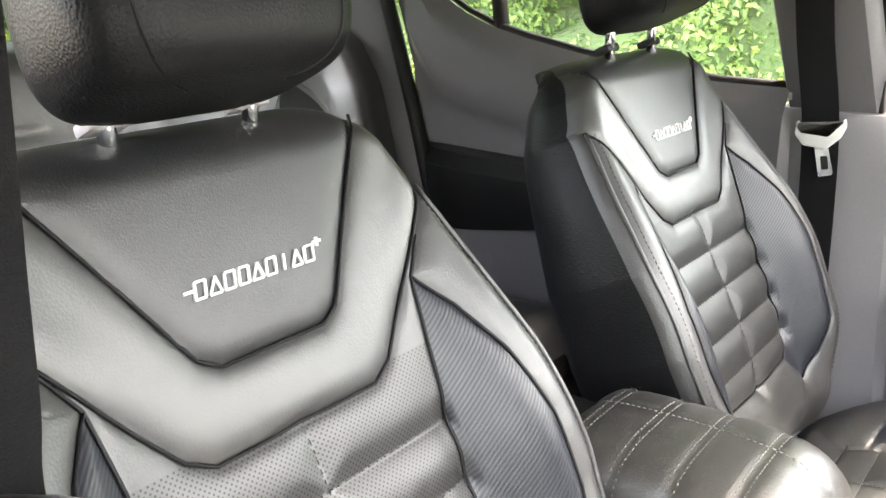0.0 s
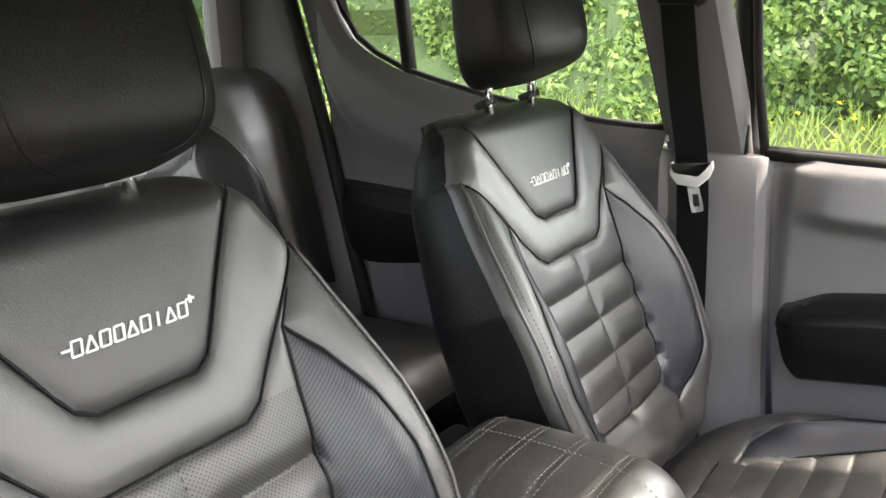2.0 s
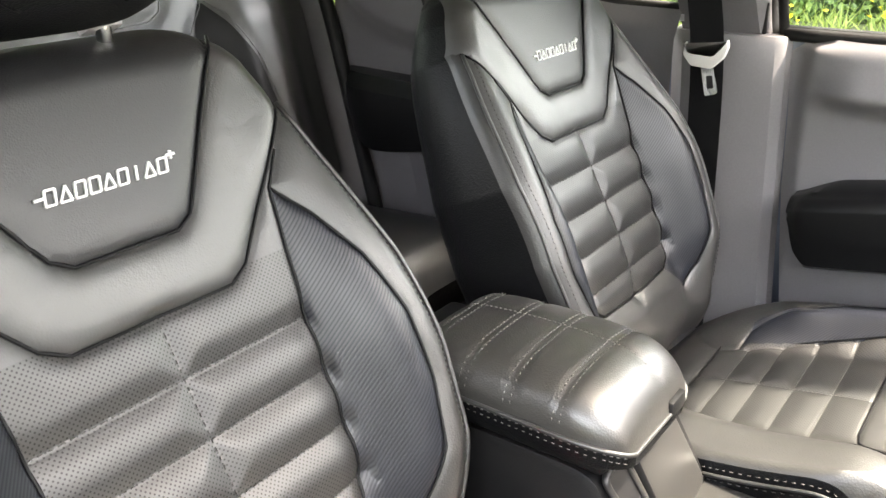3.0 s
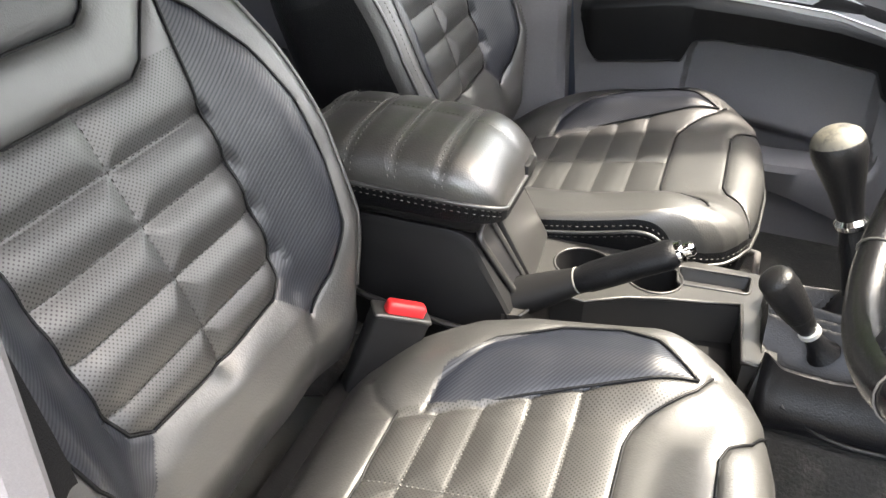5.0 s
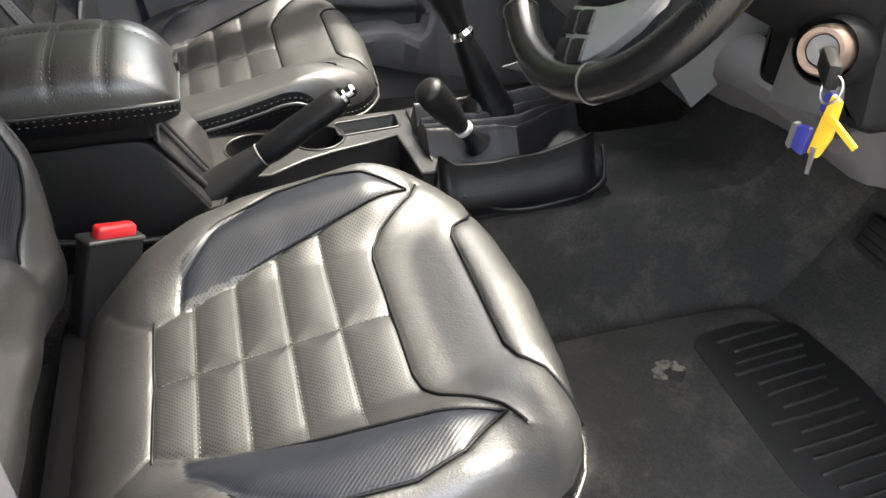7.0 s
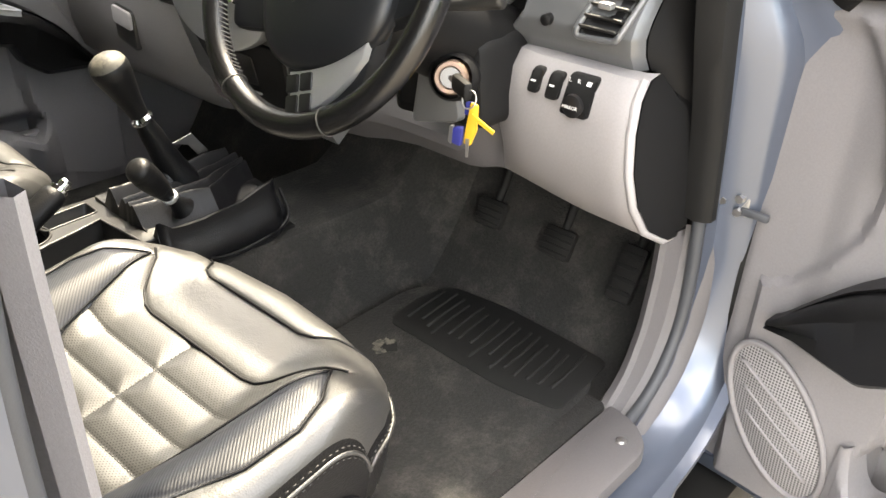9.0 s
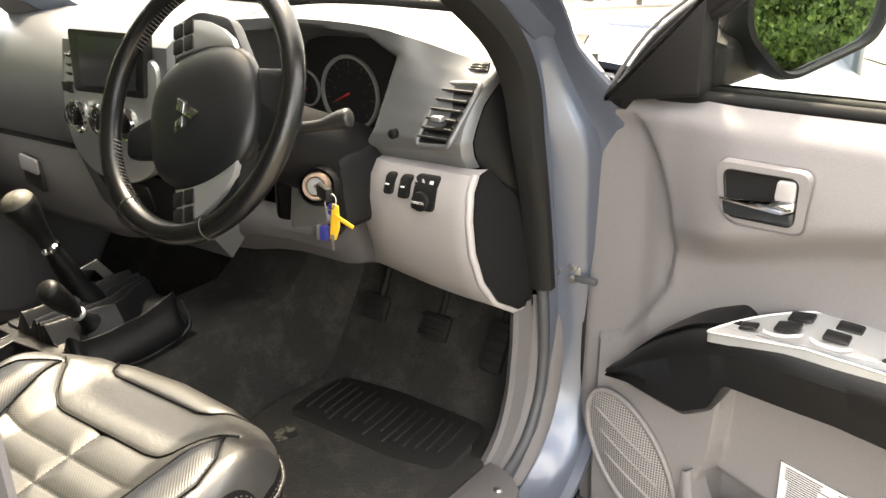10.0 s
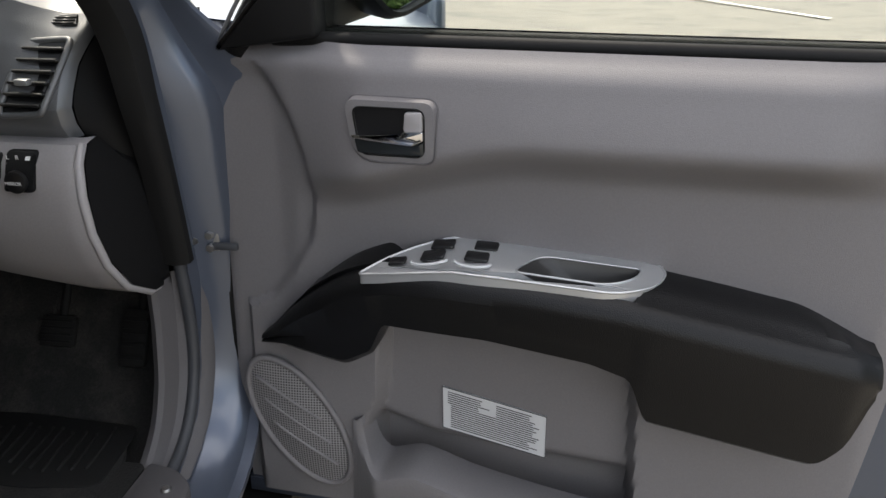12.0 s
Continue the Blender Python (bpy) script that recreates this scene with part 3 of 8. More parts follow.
    for i, corners in enumerate((4, 3, 4, 4, 3, 4, 2, 3, 4)):
        c = -0.0455 + i * 0.0122
        ring = {4: [(-0.0042, lo), (0.0042, lo), (0.0042, hi), (-0.0042, hi)], 3: [(-0.0048, lo), (0.0048, lo), (0.0, hi)], 2: [(0.0, lo), (0.0, hi)]}[corners]
        for k in range(len(ring) if corners > 2 else 1):
            (a, b), (d, e) = ring[k], ring[(k + 1) % len(ring)]
            stroke(c + a, b, c + d, e, 0.0009)
    stroke(-0.0585, 0.4325, -0.0500, 0.4325, 0.0011)
    stroke(0.0570, 0.4390, 0.0650, 0.4390, 0.0011)
    stroke(0.0610, 0.4355, 0.0610, 0.4420, 0.0011)
    return back


def pillow(name, func, material, parent, label="", n=36, m=24):
    rings = []
    for i in range(m + 1):
        b = -math.pi / 2 + math.pi * i / m
        rings.append([func(2 * math.pi * j / n, b) for j in range(n)])
    return loft(name, rings, material, parent, label, True, False)


def spow(x, p):
    return math.copysign(abs(x) ** p, x)


def headrest(seat, collar):
    head = thing("headrest", "", "")
    head.parent = seat

    def shape(a, b):
        cy, sy = math.cos(a), math.sin(a)
        cb, sb = math.cos(b), math.sin(b)
        y = 0.114 * spow(cy, 0.42) * spow(cb, 0.34)
        w = 0.066 * spow(sy, 0.60) * spow(cb, 0.36)
        h = 0.668 + 0.100 * spow(sb, 0.48)
        y *= 1 - 0.16 * max(0, (h - 0.66) / 0.1) ** 2
        w = w * (1.05 - 0.28 * (h - 0.57) / 0.18) + 0.030 + 0.22 * (h - 0.60) - 0.03 * max(0, (h - 0.69) / 0.08) ** 2
        return on_back(y, h, w)

    pillow("cushion", shape, LEATHER_DARKENED, head, "black leather head cushion", 56, 32)
    for s in (1, -1):
        ring = [shape(radians(62) if s > 0 else radians(118), -1.45 + 2.9 * i / 40) for i in range(41)]
        tube("seam", ring, 0.0014, LEATHER_DARKENED, head, n=6)
        tube("post", [on_back(s * 0.060, 0.53, -0.028), on_back(s * 0.060, 0.62, 0.008)], 0.0066, CHROME, head, "chrome headrest post", n=14)
        bm = bmesh.new()
        box(bm, (0, 0, 0), (0.022, 0.032, 0.010), 0.003, 2, Matrix.Rotation(-LEAN_BACK, 4, "Y"))
        bmesh.ops.translate(bm, vec=on_back(s * 0.060, 0.557, -0.022), verts=bm.verts)
        part("post_collar", bm, collar[0], head, collar[1])


# seams of the cushion in (forward, across)
C_YOKE = [(0.268, 0.188), (0.255, 0.165), (0.214, 0.128), (0.203, 0.110), (0.199, 0.09), (0.199, -0.09), (0.203, -0.110), (0.214, -0.128), (0.255, -0.165), (0.268, -0.188)]
C_FRONT = [(0.330, 0.165), (0.310, 0.122), (0.290, 0.106), (0.283, 0.088), (0.283, -0.088), (0.290, -0.106), (0.310, -0.122), (0.330, -0.165)]
C_REAR = [(-0.030, 0.100), (-0.029, 0.0), (-0.030, -0.100)]
C_BOL_IN = [(-0.030, 0.100), (-0.004, 0.110), (0.05, 0.122), (0.10, 0.136), (0.15, 0.148), (0.20, 0.160), (0.255, 0.176)]
C_BOL_OUT = [(-0.004, 0.110), (0.003, 0.150), (0.045, 0.194), (0.11, 0.221), (0.17, 0.226), (0.21, 0.214), (0.255, 0.176)]
C_DIAG = [(-0.030, 0.100), (-0.060, 0.130), (-0.078, 0.165)]
C_ROWS = (0.011, 0.055, 0.101, 0.149)


def swap(line):
    return [(b, a) for a, b in line]


def neg(line):
    return [(a, -b) for a, b in line]


def cushion_edge(y):
    return np.interp(np.abs(y), [0, 0.1, 0.17, 0.2, 0.22, 0.235, 0.25], [0.343, 0.337, 0.326, 0.314, 0.298, 0.275, 0.235])


def cushion_z(x, y, low=0.0):
    """Height of the cushion; low: the -y side is a plain raised edge, its bolster flattened by so much."""
    ay = np.abs(y)
    z = 0.923 + 0.186 * (x - 0.053) - 0.030 * sstep(-0.03, -0.16, x) - 0.045 * sstep(-0.085, -0.165, x)
    z = z + 0.034 * sstep(0.105, 0.190, ay) * sstep(-0.13, 0.03, x) * (1 - sstep(0.20, 0.31, x)) * np.where(y < 0, 1 - low, 1.0)
    z = z + np.where((y < 0) & (low > 0), 0.008 + 0.010 * sstep(0.10, 0.26, x), 0.0) * sstep(0.10, 0.21, ay)
    xf = cushion_edge(y)
    side = np.where((y < 0) & (low > 0), 0.016, 0.032)
    for d, rr in ((np.clip(xf - x, 0, None), 0.060), (np.clip(0.252 - ay, 0, None), side)):
        z = z - np.where(d < rr, rr - np.sqrt(np.clip(rr * rr - (rr - d) ** 2, 0, None)), 0) * (0.8 if rr is not side else 1)
    lines = [C_YOKE, C_FRONT, C_REAR, C_BOL_IN, neg(C_BOL_IN), C_BOL_OUT, C_DIAG, neg(C_DIAG)] + ([] if low else [neg(C_BOL_OUT)])
    d = seg_dist(x, y, lines)
    z = z - 0.0020 * np.exp(-(d / 0.0030) ** 2) - 0.0020 * np.exp(-(d / 0.011) ** 2)
    rows = [[(r, -0.15), (r, 0.15)] for r in C_ROWS] + [[(-0.03, 0), (0.199, 0)]]
    dq = seg_dist(x, y, rows)
    lim = np.interp(x, [p[0] for p in C_BOL_IN], [p[1] for p in C_BOL_IN])
    z = z - np.where((ay < lim) & (x > -0.03) & (x < 0.199), 0.0013 * np.exp(-(dq / 0.0026) ** 2) + 0.0024 * np.exp(-(dq / 0.013) ** 2), 0)
    return z


def seat_cushion(seat, dx=0.0, dy=0.008, low=0.0):
    cush = thing("seat_cushion", "", "")
    cush.parent = seat
    cush.location = (dx, dy, 0)
    nu, nv = 211, 220
    yn = np.sin(np.linspace(-1, 1, nu) * 1.25) / math.sin(1.25)
    sv = 1 - (1 - np.linspace(0, 1, nv)) ** 1.2
    S, YN = np.meshgrid(sv, yn)
    hw = np.interp(S, [0, 0.08, 0.31, 0.45, 0.59, 1], [0.190, 0.200, 0.215, 0.238, 0.25, 0.25])
    Y = YN * hw
    XF = cushion_edge(Y)
    X = -0.20 + (XF + 0.20) * S
    Z = cushion_z(X, Y * 0.25 / hw, low)
    P = np.stack([X, Y, Z], -1)
    UV = np.stack([Y, X], -1)
    xc, yc = (X[:-1, :-1] + X[1:, 1:]) / 2, (Y[:-1, :-1] + Y[1:, 1:]) / 2
    ay = np.abs(yc)
    reg = np.zeros(xc.shape, dtype=int)
    yk_x = np.interp(ay, [p[1] for p in C_YOKE[4::-1]], [p[0] for p in C_YOKE[4::-1]])
    fr_x = np.interp(ay, [p[1] for p in C_FRONT[4::-1]], [p[0] for p in C_FRONT[4::-1]])
    lim = np.interp(xc, [p[0] for p in C_BOL_IN], [p[1] for p in C_BOL_IN])
    reg[(xc > -0.03) & (xc < yk_x) & (ay < lim)] = 1
    reg[(xc >= yk_x) & (ay < 0.19)] = 3
    reg[(xc >= fr_x) & (ay < 0.165)] = 4
    reg[inside(xc, ay, C_BOL_IN[1:] + C_BOL_OUT[::-1])] = 2
    reg[(reg == 2) & (yc < 0)] = 0 if low else 7
    reg[(reg == 0) & (yc < 0) & (xc > -0.03)] = 6
    reg[(reg == 0) & (xc < -0.03)] = 5
    regions_to_parts(P, UV, reg, {
        0: ("bolster", LEATHER, ""), 6: ("bolster", LEATHER, ""), 5: ("rear_panel", LEATHER, "smooth leather rear panel"),
        1: ("quilted_panel", PERFORATED, "perforated quilted leather panel"),
        2: ("bolster_insert", WEAVE, "carbon-weave embossed insert"), 7: ("bolster_insert", WEAVE, "carbon-weave embossed insert"),
        3: ("yoke_panel", LEATHER_SOFT, "smooth worn leather panel"), 4: ("front_panel", LEATHER_SOFT, "smooth worn leather panel")}, cush)
    border = [P[0, j] for j in range(0, nv - 1, 3)] + [P[i, -1] for i in range(0, nu, 3)] + [P[-1, j] for j in range(nv - 1, -1, -3)]
    border = [Vector(p) for p in border]
    rings = [[], [], [], [], []]
    for i, p in enumerate(border):
        t = border[min(i + 1, len(border) - 1)] - border[max(i - 1, 0)]
        o = Vector((t.y, -t.x, 0)).normalized()
        if o.dot(Vector((p.x - 0.08, p.y, 0))) < 0:
            o = -o
        for r, (k, dz) in zip(rings, ((0, 0), (0.004, -0.016), (0.003, -0.030), (-0.004, -0.070), (-0.02, -0.125))):
            r.append(p + o * k + Vector((0, 0, dz)))
    loft("skirt", rings, LEATHER_DARKENED, cush, "black leather skirt", closed=False, caps=False)
    tube("piping", rings[1], 0.0026, LEATHER, cush, n=6)
    stitches("stitching", [p + Vector((0, 0, -0.007)) for p in rings[1]], DARK_THREAD, cush, "", 0.004, 0.002, 0.0006)
    stitches("stitching", [p + Vector((0, 0, 0.009)) for p in rings[1]], DARK_THREAD, cush, "", 0.004, 0.002, 0.0006)
    top = lambda x, y: Vector((x, y, float(cushion_z(np.array(x), np.array(y), low)) + 0.001))
    # as on the backrest, dark cords give the cushion's grooves their shade
    for seam in [C_YOKE, C_FRONT, C_REAR, C_BOL_IN, neg(C_BOL_IN), C_BOL_OUT] + ([] if low else [neg(C_BOL_OUT)]):
        tube("seam", [p + Vector((0, 0, 0.0009)) for p in line_on(top, seam, 7)], 0.0016, LEATHER_DARKENED, cush, n=6)
    for r in C_ROWS:
        lm = float(np.interp(r, [p[0] for p in C_BOL_IN], [p[1] for p in C_BOL_IN])) - 0.003
        stitches("stitching", line_on(top, [(r, -lm), (r, lm)], 40), THREAD, cush, "", 0.003, 0.0018, 0.0005)
    stitches("stitching", line_on(top, [(-0.028, 0), (0.197, 0)], 40), THREAD, cush, "", 0.003, 0.0018, 0.0005)
    return cush


def seat_base(seat):
    base = one_box("seat_base", (0.06, 0, 0.815), (0.40, 0.42, 0.10), BLACK_TRIM, seat, "black plastic seat base", r=0.02)
    for s in (1, -1):
        one_box("rail", (0.06, s * 0.17, 0.712), (0.50, 0.045, 0.045), STEEL, seat, "steel seat rail", r=0.006)
        one_box("foot", (0.25, s * 0.17, 0.735), (0.06, 0.05, 0.08), STEEL, seat, r=0.008)
        one_box("foot", (-0.12, s * 0.17, 0.735), (0.06, 0.05, 0.08), STEEL, seat, r=0.008)
    side = [(-0.16, 0.80), (-0.16, 0.90), (-0.06, 0.905), (0.22, 0.87), (0.26, 0.83), (0.24, 0.79), (0.0, 0.775)]
    prism("side_cover", rounded(side, 0.02), lambda u, v, d: Vector((u, d, v)), -0.222, -0.238, BLACK_TRIM, seat, "black plastic side cover", r=0.004)
    tube("slide_bar", [(0.27, -0.16, 0.74), (0.33, -0.15, 0.74), (0.335, 0.15, 0.74), (0.27, 0.16, 0.74)], 0.006, STEEL, seat, "steel slide bar")


def build_seat(name, label, at, dx, dy, low, collar):
    seat = thing(name, label, "car seat", group="front seats", at=at)
    backrest(seat)
    headrest(seat, collar)
    seat_cushion(seat, dx, dy, low)
    seat_base(seat)
    return seat


# the driver's collars are paled to grey to carry the glint on them
driver_seat = build_seat("car_seat", "driver's black quilted leather bucket seat with carbon-weave bolsters", (0, 0.522, 0), 0.0, 0.008, 0.0, (DASH_PANEL, "plastic collar with its glint in the colour"))
passenger_seat = build_seat("car_seat", "passenger's black quilted leather bucket seat with carbon-weave bolsters", (0, 1.222, 0), -0.035, 0.015, 0.2, (BLACK_TRIM, "black plastic collar"))

for seat, lift_by in ((driver_seat, -0.016), (passenger_seat, 0.004)):
    for ob in seat.children_recursive:
        if ob.name.startswith("cushion") or (ob.name.startswith("seam") and ob.parent.name.startswith("headrest")):
            ob.location = B_U * lift_by


# ---- ground and surroundings ----
MID = 0.875          # the truck's centre line


def ground():
    xs = sorted(set([-400, -150, -60, -25] + [round(-12 + i * 1.0, 2) for i in range(60)] + [60, 100, 200, 600]))
    ys = sorted(set([-400, -150, -60, -30, -15, -8, -4, 0, 2, 2.9, 3.1, 3.4, 3.8, 4.2, 4.6, 5.2, 6, 8, 12, 30, 100, 400]))

    def z(x, y):
        bank = 0.95 * float(sstep(3.1, 4.7, y)) * float(1 - sstep(1.0, 5, x))
        return Vector((x, y, bank + 0.02 * noise.noise(Vector((x * 0.3, y * 0.3, 0)))))
    g = sheet("ground", z, xs, ys, ASPHALT)
    g.data.materials.append(SOIL)
    for p in g.data.polygons:
        if p.center.y > 3.0 and p.center.x < 4:
            p.material_index = 1
    return tagged(g, "worn sandy-grey tarmac car park with a grassy bank", "ground", kind="structure")


ground()


def bay_line(name, a, b, width=0.10):
    a, b = Vector(a), Vector(b)
    d = (b - a).normalized()
    s = Vector((-d.y, d.x)) * width / 2
    rings = []
    k = max(2, int((b - a).length / 0.25))
    verts, faces = [], []
    for i in range(k + 1):
        p = a.lerp(b, i / k)
        w = 1 + 0.25 * noise.noise(Vector((p.x * 2, p.y * 2, 5)))
        verts += [(p.x + s.x * w, p.y + s.y * w, 0.026), (p.x - s.x * w, p.y - s.y * w, 0.026)]
        if i:
            faces.append((2 * i - 2, 2 * i - 1, 2 * i + 1, 2 * i))
    return tagged(mesh(name, verts, faces, LINE_PAINT), "worn white painted parking bay line", "road marking", group="bay lines", kind="structure")


for a, b in (((25.2, 2.5), (19.7, -0.07)), ((18.7, -0.58), (17.25, -1.45)), ((16.0, -2.0), (12.7, -3.87)), ((38.7, -1.6), (27.3, -5.65)), ((24.8, -6.6), (23.0, -7.1)), ((11.44, 1.85), (10.2, 0.95)), ((9.76, 0.72), (9.14, 0.18)), ((8.6, -0.3), (6.8, -1.6))):
    bay_line("bay_line", a, b)


def leaf_cloud(name, centres, normals, size, material, parent=None, label="", rng=None, droop=0.3):
    """Many folded leaves in one mesh."""
    n = len(centres)
    size = size * rng.uniform(0.6, 1.3, n)
    d = normals + rng.normal(0, 0.55, (n, 3))
    d /= np.linalg.norm(d, axis=1)[:, None]
    t = np.cross(d, rng.normal(0, 1, (n, 3)))
    t[:, 2] -= droop
    t /= np.linalg.norm(t, axis=1)[:, None]
    s = np.cross(d, t)
    tip, base = centres + t * size[:, None], centres - t * size[:, None] * 0.8
    fold = d * size[:, None] * 0.25
    lft, rgt = centres + s * size[:, None] * 0.55 + fold, centres - s * size[:, None] * 0.55 + fold
    V = np.stack([base, lft, tip, rgt], 1).reshape(-1, 3)
    k = np.arange(n) * 4
    F = np.concatenate([np.stack([k, k + 2, k + 1], 1), np.stack([k, k + 3, k + 2], 1)])
    return mesh(name, V, F, material, parent, label, smooth=False)


def hedge():
    rng = np.random.default_rng(4)
    n = 210000
    x = rng.uniform(-13, 0.6, n)
    z = 0.75 + 4.2 * rng.uniform(0, 1, n)

    def face_y(x, z):
        big = np.array([noise.noise(Vector((a * 0.55, b * 0.75, 0))) + 0.75 * noise.noise(Vector((a * 1.7, b * 1.9, 3))) + 0.4 * noise.noise(Vector((a * 4.2, b * 4.2, 7))) for a, b in zip(x, z)])
        return 4.6 + 0.16 * (z - 0.9) - 0.55 * big
    y = face_y(x, z) + np.abs(rng.normal(0, 0.10, n)) - 0.03
    C = np.stack([x, y, z], 1)
    f0 = face_y(x, z)
    N = np.stack([(face_y(x + 0.12, z) - f0) / 0.12, -np.ones(n), (face_y(x, z + 0.12) - f0) / 0.12], 1)
    N = 0.75 * N / np.linalg.norm(N, axis=1)[:, None] + np.array((0.25, -0.10, 0.55))
    cuts = rng.uniform(0, 1, n)
    root = thing("hedge", "dense wild green hedge on a grassy bank", "hedge", kind="stuff", at=(0, 0, 0))
    leaf_cloud("leaves", C[cuts < 0.72], N[cuts < 0.72], 0.027, LEAF, root, rng=rng)
    leaf_cloud("leaves", C[cuts >= 0.72], N[cuts >= 0.72], 0.032, LEAF_DARK, root, rng=rng)
    xs, zs = span(-13.5, 0.9, 64), span(0.6, 5.2, 26)
    # dark sheet behind the leaves in place of the hedge's inner shade
    sheet("shade_backing", lambda a, b: Vector((a, float(face_y(np.array([a]), np.array([b]))[0]) + 0.16, b)), xs, zs, LEAF_SHADE, root, thick=0.1)
    m = 26000
    gx, gy = rng.uniform(-13, 2, m), rng.uniform(3.2, 4.7, m)
    gz = 0.95 * sstep(3.1, 4.7, gy)
    hgt = rng.uniform(0.05, 0.15, m)
    a = rng.uniform(0, 6.28, m)
    w = rng.uniform(0.004, 0.009, m)
    lean = rng.normal(0, 0.05, (m, 2))
    V = np.stack([np.stack([gx - w * np.cos(a), gy - w * np.sin(a), gz], 1), np.stack([gx + w * np.cos(a), gy + w * np.sin(a), gz], 1), np.stack([gx + lean[:, 0], gy + lean[:, 1], gz + hgt], 1)], 1).reshape(-1, 3)
    k = np.arange(m) * 3
    tagged(mesh("verge_grass", V, np.stack([k, k + 1, k + 2], 1), GRASS, smooth=False), "long green verge grass on the bank", "grass", kind="stuff")
    f = rng.choice(m, 1800)
    C = np.stack([gx[f], gy[f], gz[f] + hgt[f]], 1)
    fl = leaf_cloud("buttercups", C, np.tile(np.array((0, -0.3, 1.0)), (1800, 1)), 0.017, FLOWER, rng=rng)
    tagged(fl, "small yellow buttercup flowers in the verge grass", "flowers", kind="stuff")


hedge()


def bush(at, r, h, seed, label):
    rng = np.random.default_rng(seed)
    root = thing("bush", label, "bush", at=at)
    for i in range(5):
        a = i * 1.3
        tube("stem", curve_pts([(0, 0, 0), (0.15 * math.cos(a), 0.15 * math.sin(a), h * 0.3), (0.5 * r * math.cos(a), 0.5 * r * math.sin(a), h * 0.75)], 5), [0.05 - 0.0025 * k for k in range(11)], BARK, root)
    n = 60000
    d = rng.normal(0, 1, (n, 3))
    d /= np.linalg.norm(d, axis=1)[:, None]
    bump = np.array([1 + 0.30 * noise.noise(Vector(p) * 2.2 + Vector((seed, 0, 0))) + 0.16 * noise.noise(Vector(p) * 6) for p in d])
    rad = bump * (1 - np.abs(rng.normal(0, 0.10, n)))
    C = d * rad[:, None] * np.array((r, r, h * 0.5)) + np.array((0, 0, h * 0.52))
    leaf_cloud("crown", C[C[:, 2] > 0.05], d[C[:, 2] > 0.05], 0.026, LEAF_DARK, root, rng=rng)
    # dark ball inside the crown in place of its inner shade
    pillow("crown_shade_backing", lambda a, b: Vector((0.72 * r * math.cos(a) * math.cos(b), 0.72 * r * math.sin(a) * math.cos(b), h * 0.52 + 0.36 * h * math.sin(b))), LEAF_SHADE, root, n=20, m=12)


bush((2.6, -5.2, 0), 1.7, 2.9, 3, "large dark green ivy-leaved bush")
bush((0.6, -7.0, 0), 1.9, 2.6, 8, "light green bush at the car park's edge")


def fence():
    """Dark close-boarded fence across the front of the car park."""
    a, b = Vector((20.5, 4.0, 0)), Vector((11.5, 10.5, 0))
    d = (b - a).normalized()
    root = thing("fence", "dark weathered close-boarded wooden fence", "fence", kind="structure")
    ang = math.atan2(d.y, d.x)
    rot = Matrix.Rotation(ang, 4, "Z")
    L = (b - a).length
    k = int(L / 0.14)
    bm = bmesh.new()
    box(bm, (0, 0, 0.95), (0.145, 0.022, 1.7), 0.004, 1)
    me = bpy.data.meshes.new("board")
    bm.to_mesh(me)
    bm.free()
    me.materials.append(FENCE_WOOD)
    for i in range(k):
        ob = new("board", me)
        ob.parent = root
        p = a + d * (i * L / k)
        ob.matrix_local = Matrix.Translation((p.x, p.y, 0.015 * (i % 3))) @ rot @ Matrix.Rotation(radians(4), 4, "Z")
    for i in range(int(L / 2.4) + 1):
        p = a + d * (i * 2.4)
        one_box("post", (p.x - d.y * -0.06, p.y, 0.95), (0.1, 0.1, 1.9), FENCE_WOOD, root, r=0.008, m=rot)
    for z in (0.35, 0.95, 1.55):
        c = (a + b) / 2 + Vector((-d.y, d.x, 0)) * -0.03
        one_box("rail", (c.x, c.y, z), (L, 0.05, 0.09), FENCE_WOOD, root, r=0.006, m=rot)


fence()


def white_building():
    """Low cream building seen over the bonnet."""
    root = thing("cream_wall", "cream rendered low building with dark strip windows", "building", kind="structure")
    rot = Matrix.Rotation(radians(-50), 4, "Z")
    c = Vector((7.9, 10.9, 0))
    one_box("wall", c + Vector((0, 0, 1.3)), (11, 0.3, 2.6), WHITE_WALL, root, r=0.02, m=rot)
    for i in range(5):
        p = c + rot @ Vector((-4.4 + i * 2.2, -0.165, 0))
        one_box("window", p + Vector((0, 0, 1.06)), (2.0, 0.04, 0.12), DIAL, root, "dark strip window", r=0.01, m=rot)
    one_box("roof", c + Vector((0, 0, 2.66)), (11.3, 0.7, 0.12), STONE, root, r=0.02, m=rot)


white_building()


def far_wall():
    root = thing("stone_wall", "mossy grey stone wall at the far edge of the car park", "wall", kind="structure")
    a, b = Vector((23.0, 3.6, 0)), Vector((52, -4.5, 0))
    rings = []
    for i in range(41):
        p = a.lerp(b, i / 40)
        h = 0.9 + 0.12 * noise.noise(Vector((i * 0.7, 0, 0)))
        s = Vector((0.27, 0.96, 0)) * 0.25
        rings.append([p - s, p - s * 0.9 + Vector((0, 0, h)), p + s * 0.9 + Vector((0, 0, h)), p + s])
    loft("stones", rings, STONE, root, smooth=False)


far_wall()


